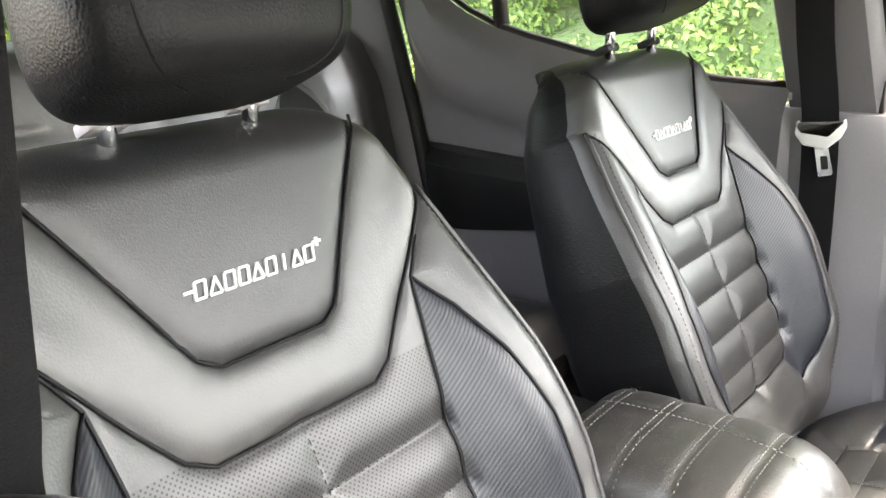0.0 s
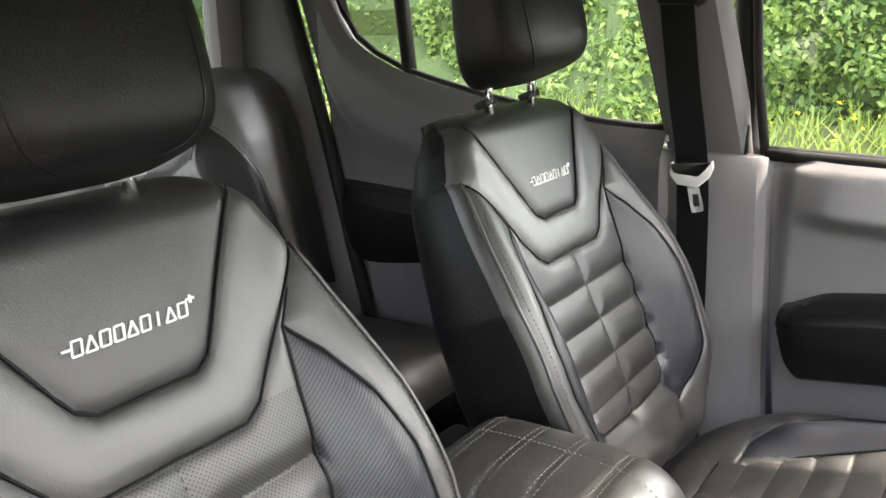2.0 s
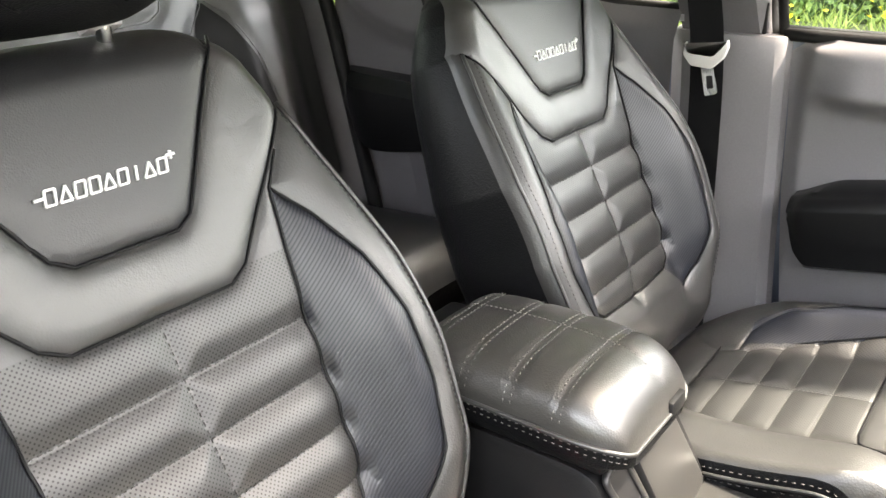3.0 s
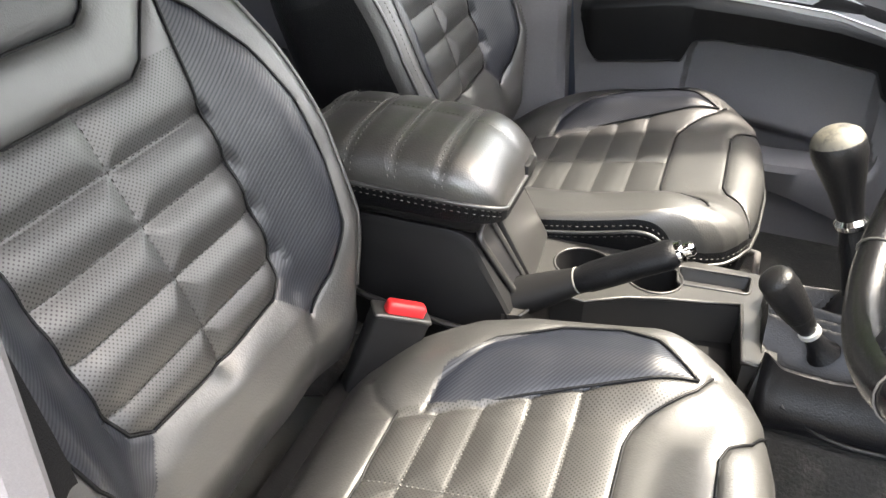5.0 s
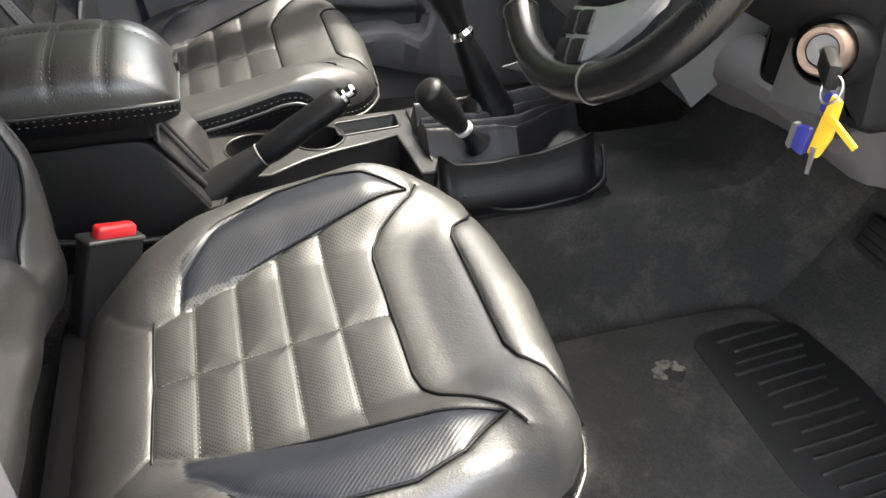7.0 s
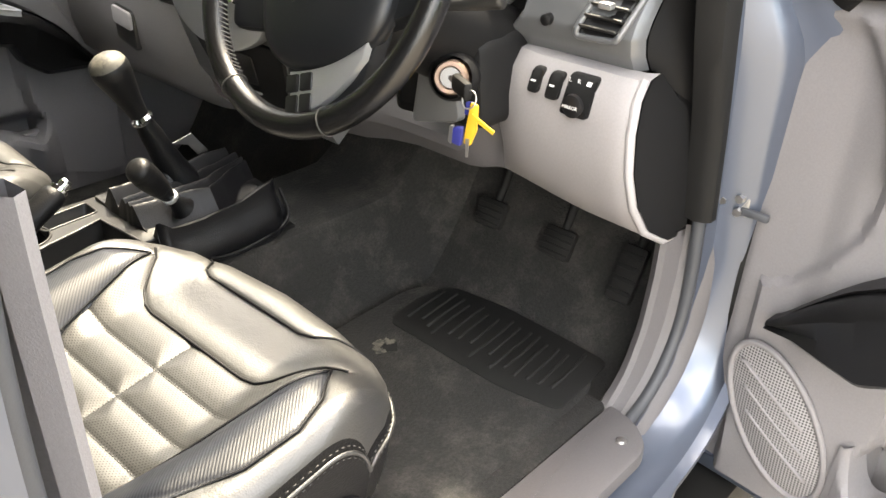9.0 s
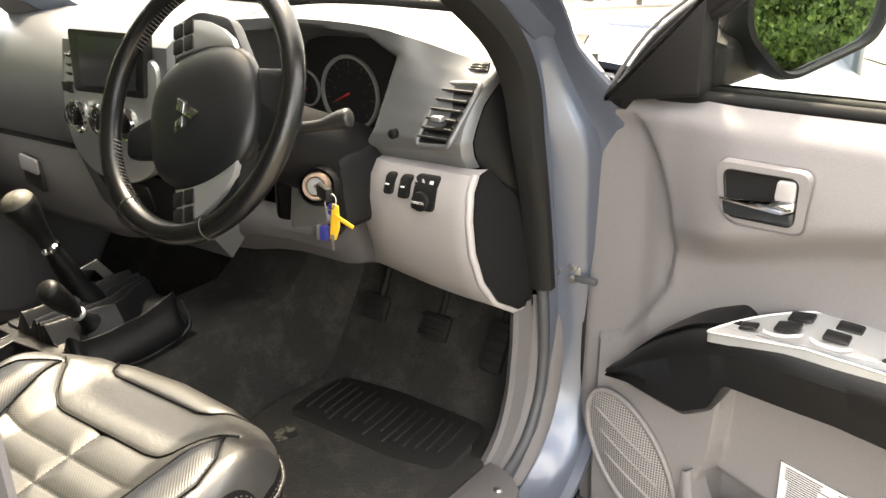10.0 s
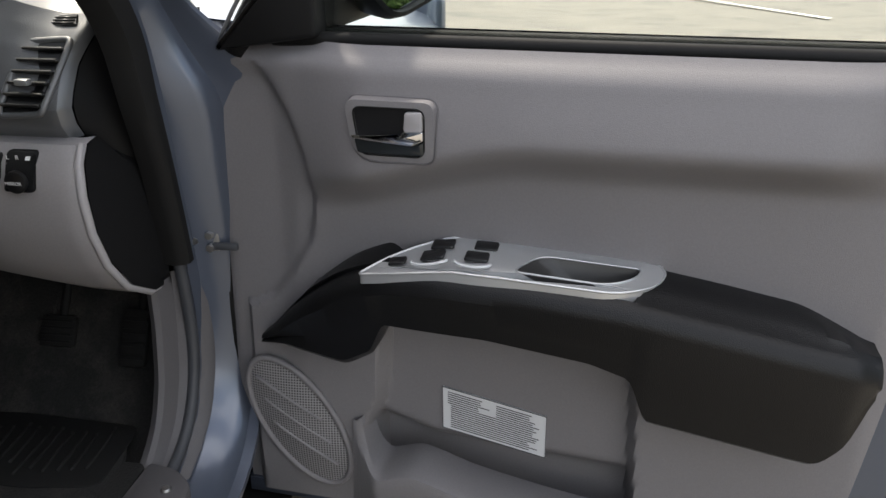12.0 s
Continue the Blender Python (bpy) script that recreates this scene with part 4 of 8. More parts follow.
# ---- cab shell ----
def cab_floor():
    def f(x, y):
        tun = float(sstep(0.70, 0.78, y) * (1 - sstep(0.97, 1.05, y)))
        z = 0.695 + 0.17 * tun
        toe = float(sstep(0.74, 1.05, x))
        z += 0.34 * toe
        if x < -0.45:
            z += 0.10 * float(sstep(-0.45, -0.55, x))
        return Vector((x, y, z))
    fl = sheet("floor", f, span(-1.2, 1.06, 60), sorted(span(0.215, 1.535, 34) + [0.70, 0.73, 0.76, 0.78, 0.97, 0.99, 1.02, 1.05]), CARPET, thick=0.02)
    tagged(fl, "dark charcoal carpeted truck floor with a raised tunnel", "floor", kind="structure")
    wall = sheet("wall_front", lambda y, z: Vector((1.06 + 0.05 * (z - 1), y, z)), span(0.27, 1.53, 4), span(1.02, 1.34, 4), BLACK_TRIM, thick=0.02)
    tagged(wall, "black bulkhead behind the dashboard", "wall", kind="structure")


cab_floor()

# edge of the driver's door opening in (forward, up), from the top of the B-pillar round the sill to the roof
APERTURE = [(-0.04, 1.66), (-0.062, 1.52), (-0.078, 1.36), (-0.088, 1.20), (-0.086, 1.00), (-0.07, 0.82), (-0.025, 0.73), (0.06, 0.705), (0.30, 0.70), (0.55, 0.70), (0.68, 0.705),
            (0.755, 0.735), (0.80, 0.80), (0.815, 0.88), (0.808, 0.98), (0.787, 1.12), (0.768, 1.25), (0.752, 1.35), (0.695, 1.43), (0.586, 1.505), (0.45, 1.585), (0.30, 1.66), (0.15, 1.70), (0.04, 1.71)]


def aperture_ring():
    pts = [Vector((a, b)) for a, b in APERTURE]
    dense = [Vector((p.x, p.y)) for p in curve_pts([(a, b, 0) for a, b in APERTURE] + [(APERTURE[0][0], APERTURE[0][1], 0)], 5)][:-1]
    k = len(dense)
    nrm = []
    for i in range(k):
        t = dense[(i + 1) % k] - dense[i - 1]
        n = Vector((t.y, -t.x)).normalized()
        c = Vector((0.35, 1.15))
        if n.dot(dense[i] - c) < 0:
            n = -n
        nrm.append(n)
    return dense, nrm


AP_P, AP_N = aperture_ring()


def around(profile, name, material, parent, label="", y0=0.0):
    """Sweep a profile of (outward, y) round the door opening."""
    k = len(AP_P)
    rings = []
    for o, y in profile:
        ring = []
        for i in range(k):
            # the slanting pillar leans inwards and is slimmer than the rest
            f = float(sstep(1.22, 1.38, AP_P[i].y)) if AP_P[i].x > 0.1 else 0.0
            o2 = o + (min(o, 0.045 + 0.12 * (o - 0.045)) - o) * f
            g = float(sstep(0.90, 0.76, AP_P[i].y)) * float(sstep(0.55, 0.68, AP_P[i].x))
            o2 += (min(o2, 0.050 + 0.25 * (o2 - 0.050)) - o2) * g
            y2 = y + (max(y, 0.20 + 0.25 * (y - 0.15)) - y) * f
            y2 += (max(y2, 0.128) - y2) * g
            ring.append(Vector((AP_P[i].x + AP_N[i].x * o2, y2, AP_P[i].y + AP_N[i].y * o2)))
        rings.append(ring)
    return loft(name, rings, material, parent, label, closed=True, caps=False)


def driver_side():
    root = thing("door_frame", "silver-blue painted door opening of the truck cab", "car body", kind="structure")
    around([(0.004, 0.212), (0.022, 0.205), (0.034, 0.165), (0.048, 0.150), (0.070, 0.145), (0.078, 0.11), (0.082, 0.055), (0.092, 0.030), (0.115, 0.022)], "jamb", PAINT, root, "silver-blue painted jamb")
    around([(0.001 - 0.0092 * math.cos(a), 0.2215 - 0.0092 * math.sin(a)) for a in span(-1.2, 4.2, 15)], "weather_seal", SEAL, root, "grey-black rubber weather seal")
    around([(0.002, 0.228), (0.012, 0.240), (0.045, 0.252), (0.10, 0.258)], "inner_flange", BLACK_TRIM, root)
    # wide black seal along the slanting pillar
    idx = [i for i in range(len(AP_P)) if AP_P[i].x > 0.12 and AP_P[i].y > 0.985]
    rings = []
    for i in idx:
        wide = float(sstep(0.34, 0.50, AP_P[i].x)) * (0.15 + 0.85 * float(sstep(1.10, 1.38, AP_P[i].y)))
        out = 0.010 - 0.016 * wide
        rings.append([Vector((AP_P[i].x + AP_N[i].x * o, y, AP_P[i].y + AP_N[i].y * o)) for o, y in ((-0.006 - 0.036 * wide, 0.242), (-0.0095 - 0.030 * wide, 0.222), (-0.007 - 0.025 * wide, 0.209), (-0.002 - 0.014 * wide, 0.202), (out, 0.201), (out + 0.004, 0.214))])
    loft("pillar_seal", rings, RUBBER, root, "wide black pillar seal", closed=False, caps=False)
    # B-pillar trim of the driver's side
    sec = [(-0.071, 0.222), (-0.058, 0.2095), (-0.050, 0.214), (-0.052, 0.235), (-0.075, 0.255), (-0.20, 0.268), (-0.30, 0.262), (-0.315, 0.235)]
    rings = []
    for z in span(0.70, 1.335, 12):
        sh = float(np.interp(z, [0.7, 1.0, 1.3, 1.68], [0.014, 0.0, -0.004, 0.0]))
        rings.append([Vector((x + sh, y, z)) for x, y in sec])
    loft("pillar_trim", rings, GREY_TRIM, root, "grey plastic pillar trim", closed=False, caps=False)
    rings = [[Vector((x - 0.042 + 0.12 * (z - 1.33), y + 0.004, z)) for x, y in ((-0.105, 0.215), (-0.085, 0.222), (-0.10, 0.245), (-0.20, 0.255), (-0.30, 0.25))] for z in span(1.33, 1.70, 6)]
    loft("pillar_upper_trim", rings, BLACK_TRIM, root, "dark upper pillar trim", closed=False, caps=False)
    # edge of the pillar trim, its skylight put in by a paler grey
    tube("pillar_edge", curve_pts([(-0.128, 0.234, 1.30), (-0.115, 0.234, 1.35), (-0.096, 0.234, 1.415), (-0.074, 0.234, 1.488), (-0.062, 0.234, 1.518), (-0.050, 0.234, 1.548), (-0.038, 0.234, 1.585)], 3), [0.0036] * 10 + [0.0032, 0.0028, 0.0026, 0.0022, 0.002, 0.0016, 0.0012, 0.001, 0.001], GREY_TRIM_LIGHT, root, "trim edge with skylight in its colour", n=8)
    # outer skin of the pillar, the sill and the wing side
    one_box("outer_sill", (0.255, 0.045, 0.60), (0.89, 0.05, 0.16), PAINT, root, r=0.02, seg=3)
    skin = [(-0.20, 0.62), (-0.21, 1.0), (-0.20, 1.3), (-0.17, 1.62), (-0.15, 1.74), (-0.32, 1.74), (-0.32, 0.62)]
    prism("pillar_skin", skin, lambda u, v, d: Vector((u, d, v)), 0.26, 0.012, PAINT, root, r=0.01)
    # striker recess on the pillar face
    for z, h in ((1.055, 0.075),):
        prism("striker_recess", rounded([(0.075, z - h / 2), (0.135, z - h / 2), (0.135, z + h / 2), (0.075, z + h / 2)], 0.02), lambda u, v, d: Vector((d, u, v)), -0.20, -0.150, RUBBER, root, "dark recess for the striker")
        tube("striker", curve_pts([(-0.165, 0.11, z + 0.02), (-0.135, 0.11, z + 0.018), (-0.130, 0.11, z), (-0.135, 0.11, z - 0.018), (-0.165, 0.11, z - 0.02)], 4), 0.005, STEEL, root, "steel striker loop")
    # lower kick trim and sill plate
    kick = []
    for k in span(0, 1, 16):
        z = 0.695 + 0.29 * k
        xa = float(np.interp(z, [0.695, 0.72, 0.76, 0.82, 0.90, 0.99], [0.640, 0.700, 0.742, 0.768, 0.780, 0.782]))
        xb = xa + 0.035
        kick.append([Vector((xb + 0.030, 0.196, z)), Vector((xb + 0.022, 0.199, z)), Vector((xb + 0.008, 0.215, z)), Vector((xb - 0.006, 0.240, z)), Vector((xa, 0.250, z)), Vector((xa - 0.004, 0.258, z)), Vector((xa + 0.006, 0.270, z)), Vector((xa + 0.08, 0.285, z))])
    loft("kick_trim", kick, GREY_DARKENED, root, "grey kick panel trim", closed=False, caps=False)
    plate = rounded([(-0.04, 0.165), (0.655, 0.165), (0.69, 0.205), (0.70, 0.255), (-0.04, 0.262)], [0.01, 0.03, 0.02, 0.01, 0.01])
    prism("sill_plate", plate, lambda u, v, d: Vector((u, v, d)), 0.70, 0.722, GREY_DARKENED, root, "grey plastic sill plate", r=0.006)
    for x in (0.04, 0.34, 0.64):
        lathe("screw", [(0.0, 0.0035), (0.006, 0.003), (0.008, 0.0), (0.008, -0.004)], Matrix.Translation((x, 0.20, 0.7225)), STEEL, root, n=12)
    one_box("sill_carpet", (0.30, 0.285, 0.708), (0.80, 0.06, 0.026), CARPET, root, r=0.01)
    # door check strap and hinges
    one_box("check_bracket", (0.838, 0.190, 1.031), (0.012, 0.045, 0.036), STEEL, root, "steel check strap bracket", r=0.003)
    one_box("check_strap", (0.832, 0.158, 1.022), (0.010, 0.04, 0.011), SEAL, root, "dark check strap", r=0.003)
    for y, z in ((0.180, 1.04), (0.180, 1.02), (0.203, 1.031)):
        lathe("bolt", [(0.0, 0.008), (0.006, 0.008), (0.007, 0.0)], Matrix.Translation((0.831, y, z)) @ Matrix.Rotation(radians(-90), 4, "Y"), STEEL, root, n=6)
    for z in (0.86, 1.22):
        one_box("hinge", (0.872, 0.085, z), (0.05, 0.10, 0.06), PAINT, root, "painted steel hinge", r=0.008)
        tube("hinge_pin", [(0.868, 0.045, z - 0.04), (0.868, 0.045, z + 0.04)], 0.009, STEEL, root)
    tube("wiring_boot", curve_pts([(0.86, 0.15, 1.31), (0.875, 0.11, 1.30), (0.86, 0.07, 1.29)], 5), [0.014, 0.017, 0.013, 0.017, 0.013, 0.017, 0.013, 0.017, 0.013, 0.017, 0.014], RUBBER, root, "black rubber wiring boot", n=12)


driver_side()


def a_pillar_trim(side, root):
    ys = lambda y: y if side < 0 else 2 * MID - y
    rings = []
    for (x, z) in ((0.735, 1.36), (0.66, 1.435), (0.56, 1.51), (0.43, 1.59), (0.28, 1.665), (0.14, 1.70)):
        rings.append([Vector((x + 0.00, ys(0.232), z)), Vector((x + 0.012, ys(0.262), z + 0.01)), Vector((x + 0.05, ys(0.285), z + 0.02)), Vector((x + 0.10, ys(0.275), z + 0.04)), Vector((x + 0.13, ys(0.24), z + 0.05))])
    loft("a_pillar_trim", rings, BLACK_TRIM if side < 0 else GREY_TRIM, root, closed=False, caps=False)


def roof():
    root = thing("roof", "silver-blue cab roof with a pale headlining", "car roof", kind="structure")

    def inner(x, y):
        return Vector((x, y, 1.735 - 0.05 * ((y - MID) / 0.66) ** 2 - 0.02 * ((x + 0.45) / 0.7) ** 2))
    sheet("headlining", inner, span(-1.30, 0.27, 14), span(0.20, 1.55, 14), HEADLINING, root, "pale grey headlining", thick=0.015)
    sheet("roof_skin", lambda x, y: inner(x, y) + Vector((0, 0, 0.035)), span(-1.34, 0.30, 14), span(0.10, 1.65, 14), PAINT, root, "silver-blue roof skin", thick=0.012)
    for s in (1, -1):
        tube("roof_rail", [(-1.32, MID + s * 0.76, 1.68), (-0.1, MID + s * 0.76, 1.70), (0.16, MID + s * 0.75, 1.70), (0.32, MID + s * 0.74, 1.66)], 0.045, PAINT, root)
    a_pillar_trim(-1, root)
    a_pillar_trim(1, root)
    # painted A-pillars outside
    for s in (1, -1):
        rings = []
        for x, z in ((1.02, 1.255), (0.90, 1.338), (0.78, 1.412), (0.62, 1.507), (0.45, 1.605), (0.27, 1.70)):
            y = lambda k: MID + s * (k - 0.052)
            rings.append([Vector((x - 0.025, y(0.715), z - 0.012)), Vector((x - 0.01, y(0.735), z + 0.005)), Vector((x + 0.02, y(0.715), z + 0.03)), Vector((x + 0.05, y(0.66), z + 0.035)), Vector((x + 0.02, y(0.62), z + 0.01)), Vector((x - 0.02, y(0.64), z - 0.02))])
        loft("a_pillar", rings, PAINT, root, "silver-blue painted pillar")
    sheet("windscreen", lambda t, y: Vector((1.20 - 0.93 * t - 0.12 * ((y - MID) / 0.7) ** 2, y, 1.375 + 0.345 * t + 0.03 * math.sin(t * 3.14))), span(0, 1, 8), span(0.25, 1.50, 14), WINDSCREEN, root, "clear curved windscreen glass")
    # rear bulkhead and window
    one_box("rear_panel", (-1.32, MID, 1.02), (0.04, 1.42, 0.72), GREY_TRIM, root, r=0.01)
    for s in (1, -1):
        one_box("rear_pillar", (-1.32, MID + s * 0.66, 1.54), (0.06, 0.14, 0.40), GREY_TRIM, root, r=0.02)
    g = one_box("rear_window", (-1.33, MID, 1.54), (0.006, 1.20, 0.34), GLASS_TINT, root, r=0.001)
    g.visible_shadow = False


roof()


def bonnet():
    root = thing("bonnet", "silver-blue bonnet and front wings", "car body", kind="structure")
    sheet("bonnet_panel", lambda x, y: Vector((x, y, 1.335 - 0.10 * ((x - 1.2) / 1.1) ** 2 - 0.035 * ((y - MID) / 0.7) ** 2)), span(1.17, 2.25, 14), span(0.21, 1.54, 14), PAINT, root, thick=0.012)
    for s in (1, -1):
        rings = []
        for x in span(0.90, 2.25, 16):
            z = 1.285 - 0.085 * ((x - 1.2) / 1.1) ** 2 if x > 1.0 else 1.285
            y = lambda k: MID + s * k
            rings.append([Vector((x, y(0.655), z + 0.012)), Vector((x, y(0.70), z + 0.018)), Vector((x, y(0.78), z - 0.01)), Vector((x, y(0.84), z - 0.07)), Vector((x, y(0.862), z - 0.16)), Vector((x, y(0.865), 0.95)), Vector((x, y(0.855), 0.62))])
        loft("wing", rings, PAINT, root, "silver-blue front wing", closed=False, caps=False)
    one_box("front_end", (2.27, MID, 0.92), (0.10, 1.66, 0.72), PAINT, root, r=0.05, seg=3)
    # scuttle, wiper arms and blades
    sheet("scuttle", lambda x, y: Vector((x, y, 1.355 - 0.03 * math.sin((x - 1.10) / 0.12 * 3.1))), span(1.10, 1.22, 6), span(0.36, 1.39, 8), BLACK_TRIM, root, "black plastic scuttle panel", thick=0.006)
    for y0, y1 in ((0.42, 0.98), (0.92, 1.42)):
        tube("wiper_arm", curve_pts([(1.17, y0, 1.375), (1.14, (y0 + y1) / 2, 1.405), (1.115, y1 - 0.1, 1.405)], 5), 0.006, BLACK_TRIM, root, "black wiper arm")
        tube("wiper_blade", [(1.135, y0 + 0.02, 1.398), (1.10, y1, 1.412)], 0.006, RUBBER, root, "black wiper blade", flat=1.8)
    one_box("lower_body", (0.4, MID, 0.52), (3.6, 1.58, 0.10), RUBBER, root, "dark underbody", r=0.02)
    for x in (1.75, -1.15):
        for s in (1, -1):
            hub = Matrix.Translation((x, MID + s * 0.72, 0.36)) @ Matrix.Rotation(radians(90), 4, "X")
            lathe("tyre", [(0.21, -0.10), (0.30, -0.125), (0.355, -0.10), (0.36, 0), (0.355, 0.10), (0.30, 0.125), (0.21, 0.10)], hub, RUBBER, root, n=36)


bonnet()


# ---- doors: (along from the hinge, up, into the cab) ----
def door_geometry(place, root, driver):
    """place(s, z, w) gives a place on the door; w runs from the trim towards the cab."""
    at = lambda u, v, d: place(u, v, d)
    # inner trim panel, swept top to bottom with the fold below the belt line
    zs = span(0.60, 0.92, 44) + span(0.93, 1.328, 58)

    def panel_w(s, z):
        crease = 1.135 + 0.062 * float(sstep(0.08, 0.42, s)) + 0.008 * s
        w = (0.056 * float(sstep(crease - 0.042, crease + 0.022, z)) - 0.028 * float(sstep(crease, 1.33, z))) * float(sstep(0.06, 0.20, s)) * float(1 - sstep(0.74, 0.90, s))
        w -= 0.012 * float(sstep(1.285, 1.33, z)) ** 2 * 2.0
        w -= 0.008 * (1 - float(sstep(0.035, 0.075, s))) * float(sstep(0.72, 0.95, z))
        w -= 0.008 * (1 - float(sstep(-0.062, -0.045, s)))
        w -= 0.026 * float(sstep(0.85, 0.91, s))
        # curved step at the front of the panel
        sc = float(np.interp(z, [0.93, 0.95, 1.0, 1.05, 1.12, 1.18, 1.235, 1.28, 1.31], [-0.02, 0.022, 0.062, 0.092, 0.103, 0.088, 0.066, 0.036, 0.012]))
        w -= 0.016 * (1 - float(sstep(sc - 0.008, sc + 0.008, s))) * float(1 - sstep(1.27, 1.315, z))
        return w

    # recess of the map pocket
    opening = rounded([(0.198, 0.985), (0.36, 0.985), (0.53, 0.96), (0.562, 0.86), (0.575, 0.56), (0.160, 0.56), (0.166, 0.74), (0.186, 0.80)], [0.01, 0.01, 0.03, 0.01, 0.01, 0.01, 0.03, 0.02])
    ring_lines = [opening + opening[:1]]
    flat_w = panel_w

    def panel_w_pocket(s, z):
        w = flat_w(s, z)
        if z < 1.0 and 0.14 < s < 0.60:
            d = float(seg_dist(np.array(s), np.array(z), ring_lines))
            sign = 1 if bool(inside(np.array(s), np.array(z), opening)) else -1
            fall = float(np.interp(s, [0.17, 0.27, 0.56], [0.752, 0.722, 0.705]))
            w -= 0.032 * float(sstep(-0.004, 0.010, sign * d)) * (1 + 1.7 * float(sstep(fall + 0.022, fall - 0.030, z)))
        return w

    left = lambda z: float(np.interp(z, [0.6, 0.78, 0.93, 1.12, 1.25, 1.31, 1.33], [-0.043, -0.055, -0.056, -0.046, -0.034, -0.027, 0.010]))
    right = lambda z: float(np.interp(z, [0.6, 0.70, 0.97, 1.14, 1.305, 1.33], [0.835, 0.850, 0.893, 0.905, 0.922, 0.925]))
    ts = span(0, 0.70, 110) + span(0.72, 0.90, 12) + span(0.91, 1.0, 14)

    def panel(t, z):
        s = left(z) + (right(z) - left(z)) * t
        return place(s, z, panel_w_pocket(s, z))
    sheet("inner_panel", panel, ts, zs, GREY_TRIM, root, "grey moulded plastic inner panel")
    # belt seal
    tube("belt_seal", [place(s, 1.330, -0.018) for s in span(0.05, 0.935, 12)], 0.008, RUBBER, root, "black rubber belt seal", n=8, flat=1.3)
    tube("belt_moulding", [place(s, 1.336, -0.040) for s in span(0.02, 0.95, 12)], 0.008, RUBBER, root, n=8)
    # window glass and its frame
    if driver:
        quad = [(0.10, 1.33), (0.94, 1.33), (0.985, 1.52), (0.965, 1.70), (0.62, 1.735), (0.46, 1.70), (0.30, 1.60), (0.14, 1.45)]
        fr = [(-0.01, 1.31), (0.05, 1.40), (0.14, 1.475), (0.30, 1.615), (0.46, 1.715), (0.62, 1.755), (0.97, 1.735), (1.005, 1.70), (1.0, 1.52), (0.965, 1.34)]
        tube("window_frame", [place(s, z, -0.02) for s, z in fr[5:]], 0.020, PAINT, root, "painted window frame", n=10)
        tube("front_frame", curve_pts([place(s, z, -0.02) for s, z in fr[:6]], 4), 0.017, BLACK_TRIM, root, "black front window frame", n=10)
        tube("frame_strip", curve_pts([place(s - 0.014, z + 0.014, -0.006) for s, z in fr[:6]], 4), 0.003, DASH_GREY, root, n=6)
        tube("glass_run", [place(s + (0.0 if s < 0.7 else -0.022), z - (0.020 if z > 1.4 else 0), -0.022) for s, z in fr[1:]], 0.011, RUBBER, root, "black rubber glass run", n=8)
    else:
        quad = [(0.05, 1.33), (0.94, 1.33), (0.97, 1.52), (1.0, 1.84), (0.62, 1.87), (0.40, 1.80), (0.20, 1.62)]
        fr = [(0.02, 1.31), (0.20, 1.64), (0.40, 1.82), (0.62, 1.89), (0.99, 1.87), (1.006, 1.84), (0.972, 1.52), (0.938, 1.33)]
        tube("window_frame", [place(s, z, -0.02) for s, z in fr], 0.008, RUBBER, root, "black rubber window frame", n=8)
    g = prism("window_glass", quad, at, -0.028, -0.032, GLASS, root, "clear door window glass")
    g.visible_shadow = False
    # black corner sail that carries the mirror
    sail = [(-0.03, 1.312), (0.12, 1.334), (0.118, 1.47), (0.05, 1.405)]
    prism("sail_panel", rounded(sail, 0.008), at, -0.040, 0.002, BLACK_TRIM, root, "black plastic corner panel", r=0.006)
    # metal edge with seal at the latch end
    edge = [(0.60, 0.935), (0.70, 0.952), (0.79, 0.967), (0.88, 0.982), (0.97, 0.987), (1.05, 0.985), (1.10, 0.979), (1.16, 0.965), (1.22, 0.955), (1.31, 0.949), (1.34, 0.952)]
    rings = []
    for z, e in edge:
        rings.append([place(right(z) - 0.03, z, -0.030), place(e - 0.028, z, -0.026), place(e - 0.008, z, -0.020), place(e + 0.002, z, -0.030), place(e + 0.006, z, -0.06)])
    loft("shut_face", rings, PAINT, root, "silver-blue painted shut face", closed=False, caps=False)
    rings = []
    for z, e in edge:
        rings.append([place(e + 0.004, z, -0.055), place(e + 0.03, z, -0.060), place(e + 0.075, z, -0.075), place(e + 0.10, z, -0.082), place(e + 0.118, z, -0.10), place(e + 0.118, z, -0.13)])
    loft("outer_flange", rings, PAINT, root, "painted outer door flange", closed=False, caps=False)
    wz = lambda z: float(np.interp(z, [q[0] for q in edge], [q[1] for q in edge]))
    tube("door_seal", [place(float(np.interp(z, [0.60, 0.72, 0.86, 0.96, 1.05, 1.13, 1.22, 1.30, 1.44, 1.7], [0.93, 0.98, 1.01, 1.028, 1.035, 1.035, 1.012, 0.988, 0.995, 1.02])), z, -0.045) for z in span(0.60, 1.70, 26)], 0.021, RUBBER, root, "black rubber door seal", n=10)
    # outer skin
    rings = []
    for z, w in ((0.58, -0.13), (0.75, -0.165), (1.0, -0.185), (1.2, -0.170), (1.32 if driver else 1.27, -0.125), (1.345 if driver else 1.30, -0.05)):
        rings.append([place(s, z, w) for s in span(-0.07, 1.06, 8)])
    loft("outer_skin", rings, PAINT, root, "silver-blue outer skin", closed=False, caps=False)
    prism("lower_edge", [(-0.05, 0.58), (0.96, 0.58), (0.96, 0.61), (-0.05, 0.61)], at, -0.14, -0.01, PAINT, root, r=0.006)
    hinge = [[place(-0.070 + 0.03 * k, z, w) for k, w in ((0.2, -0.030), (0, -0.04), (-0.2, -0.08), (0, -0.15))] for z in span(0.58, 1.32, 10)]
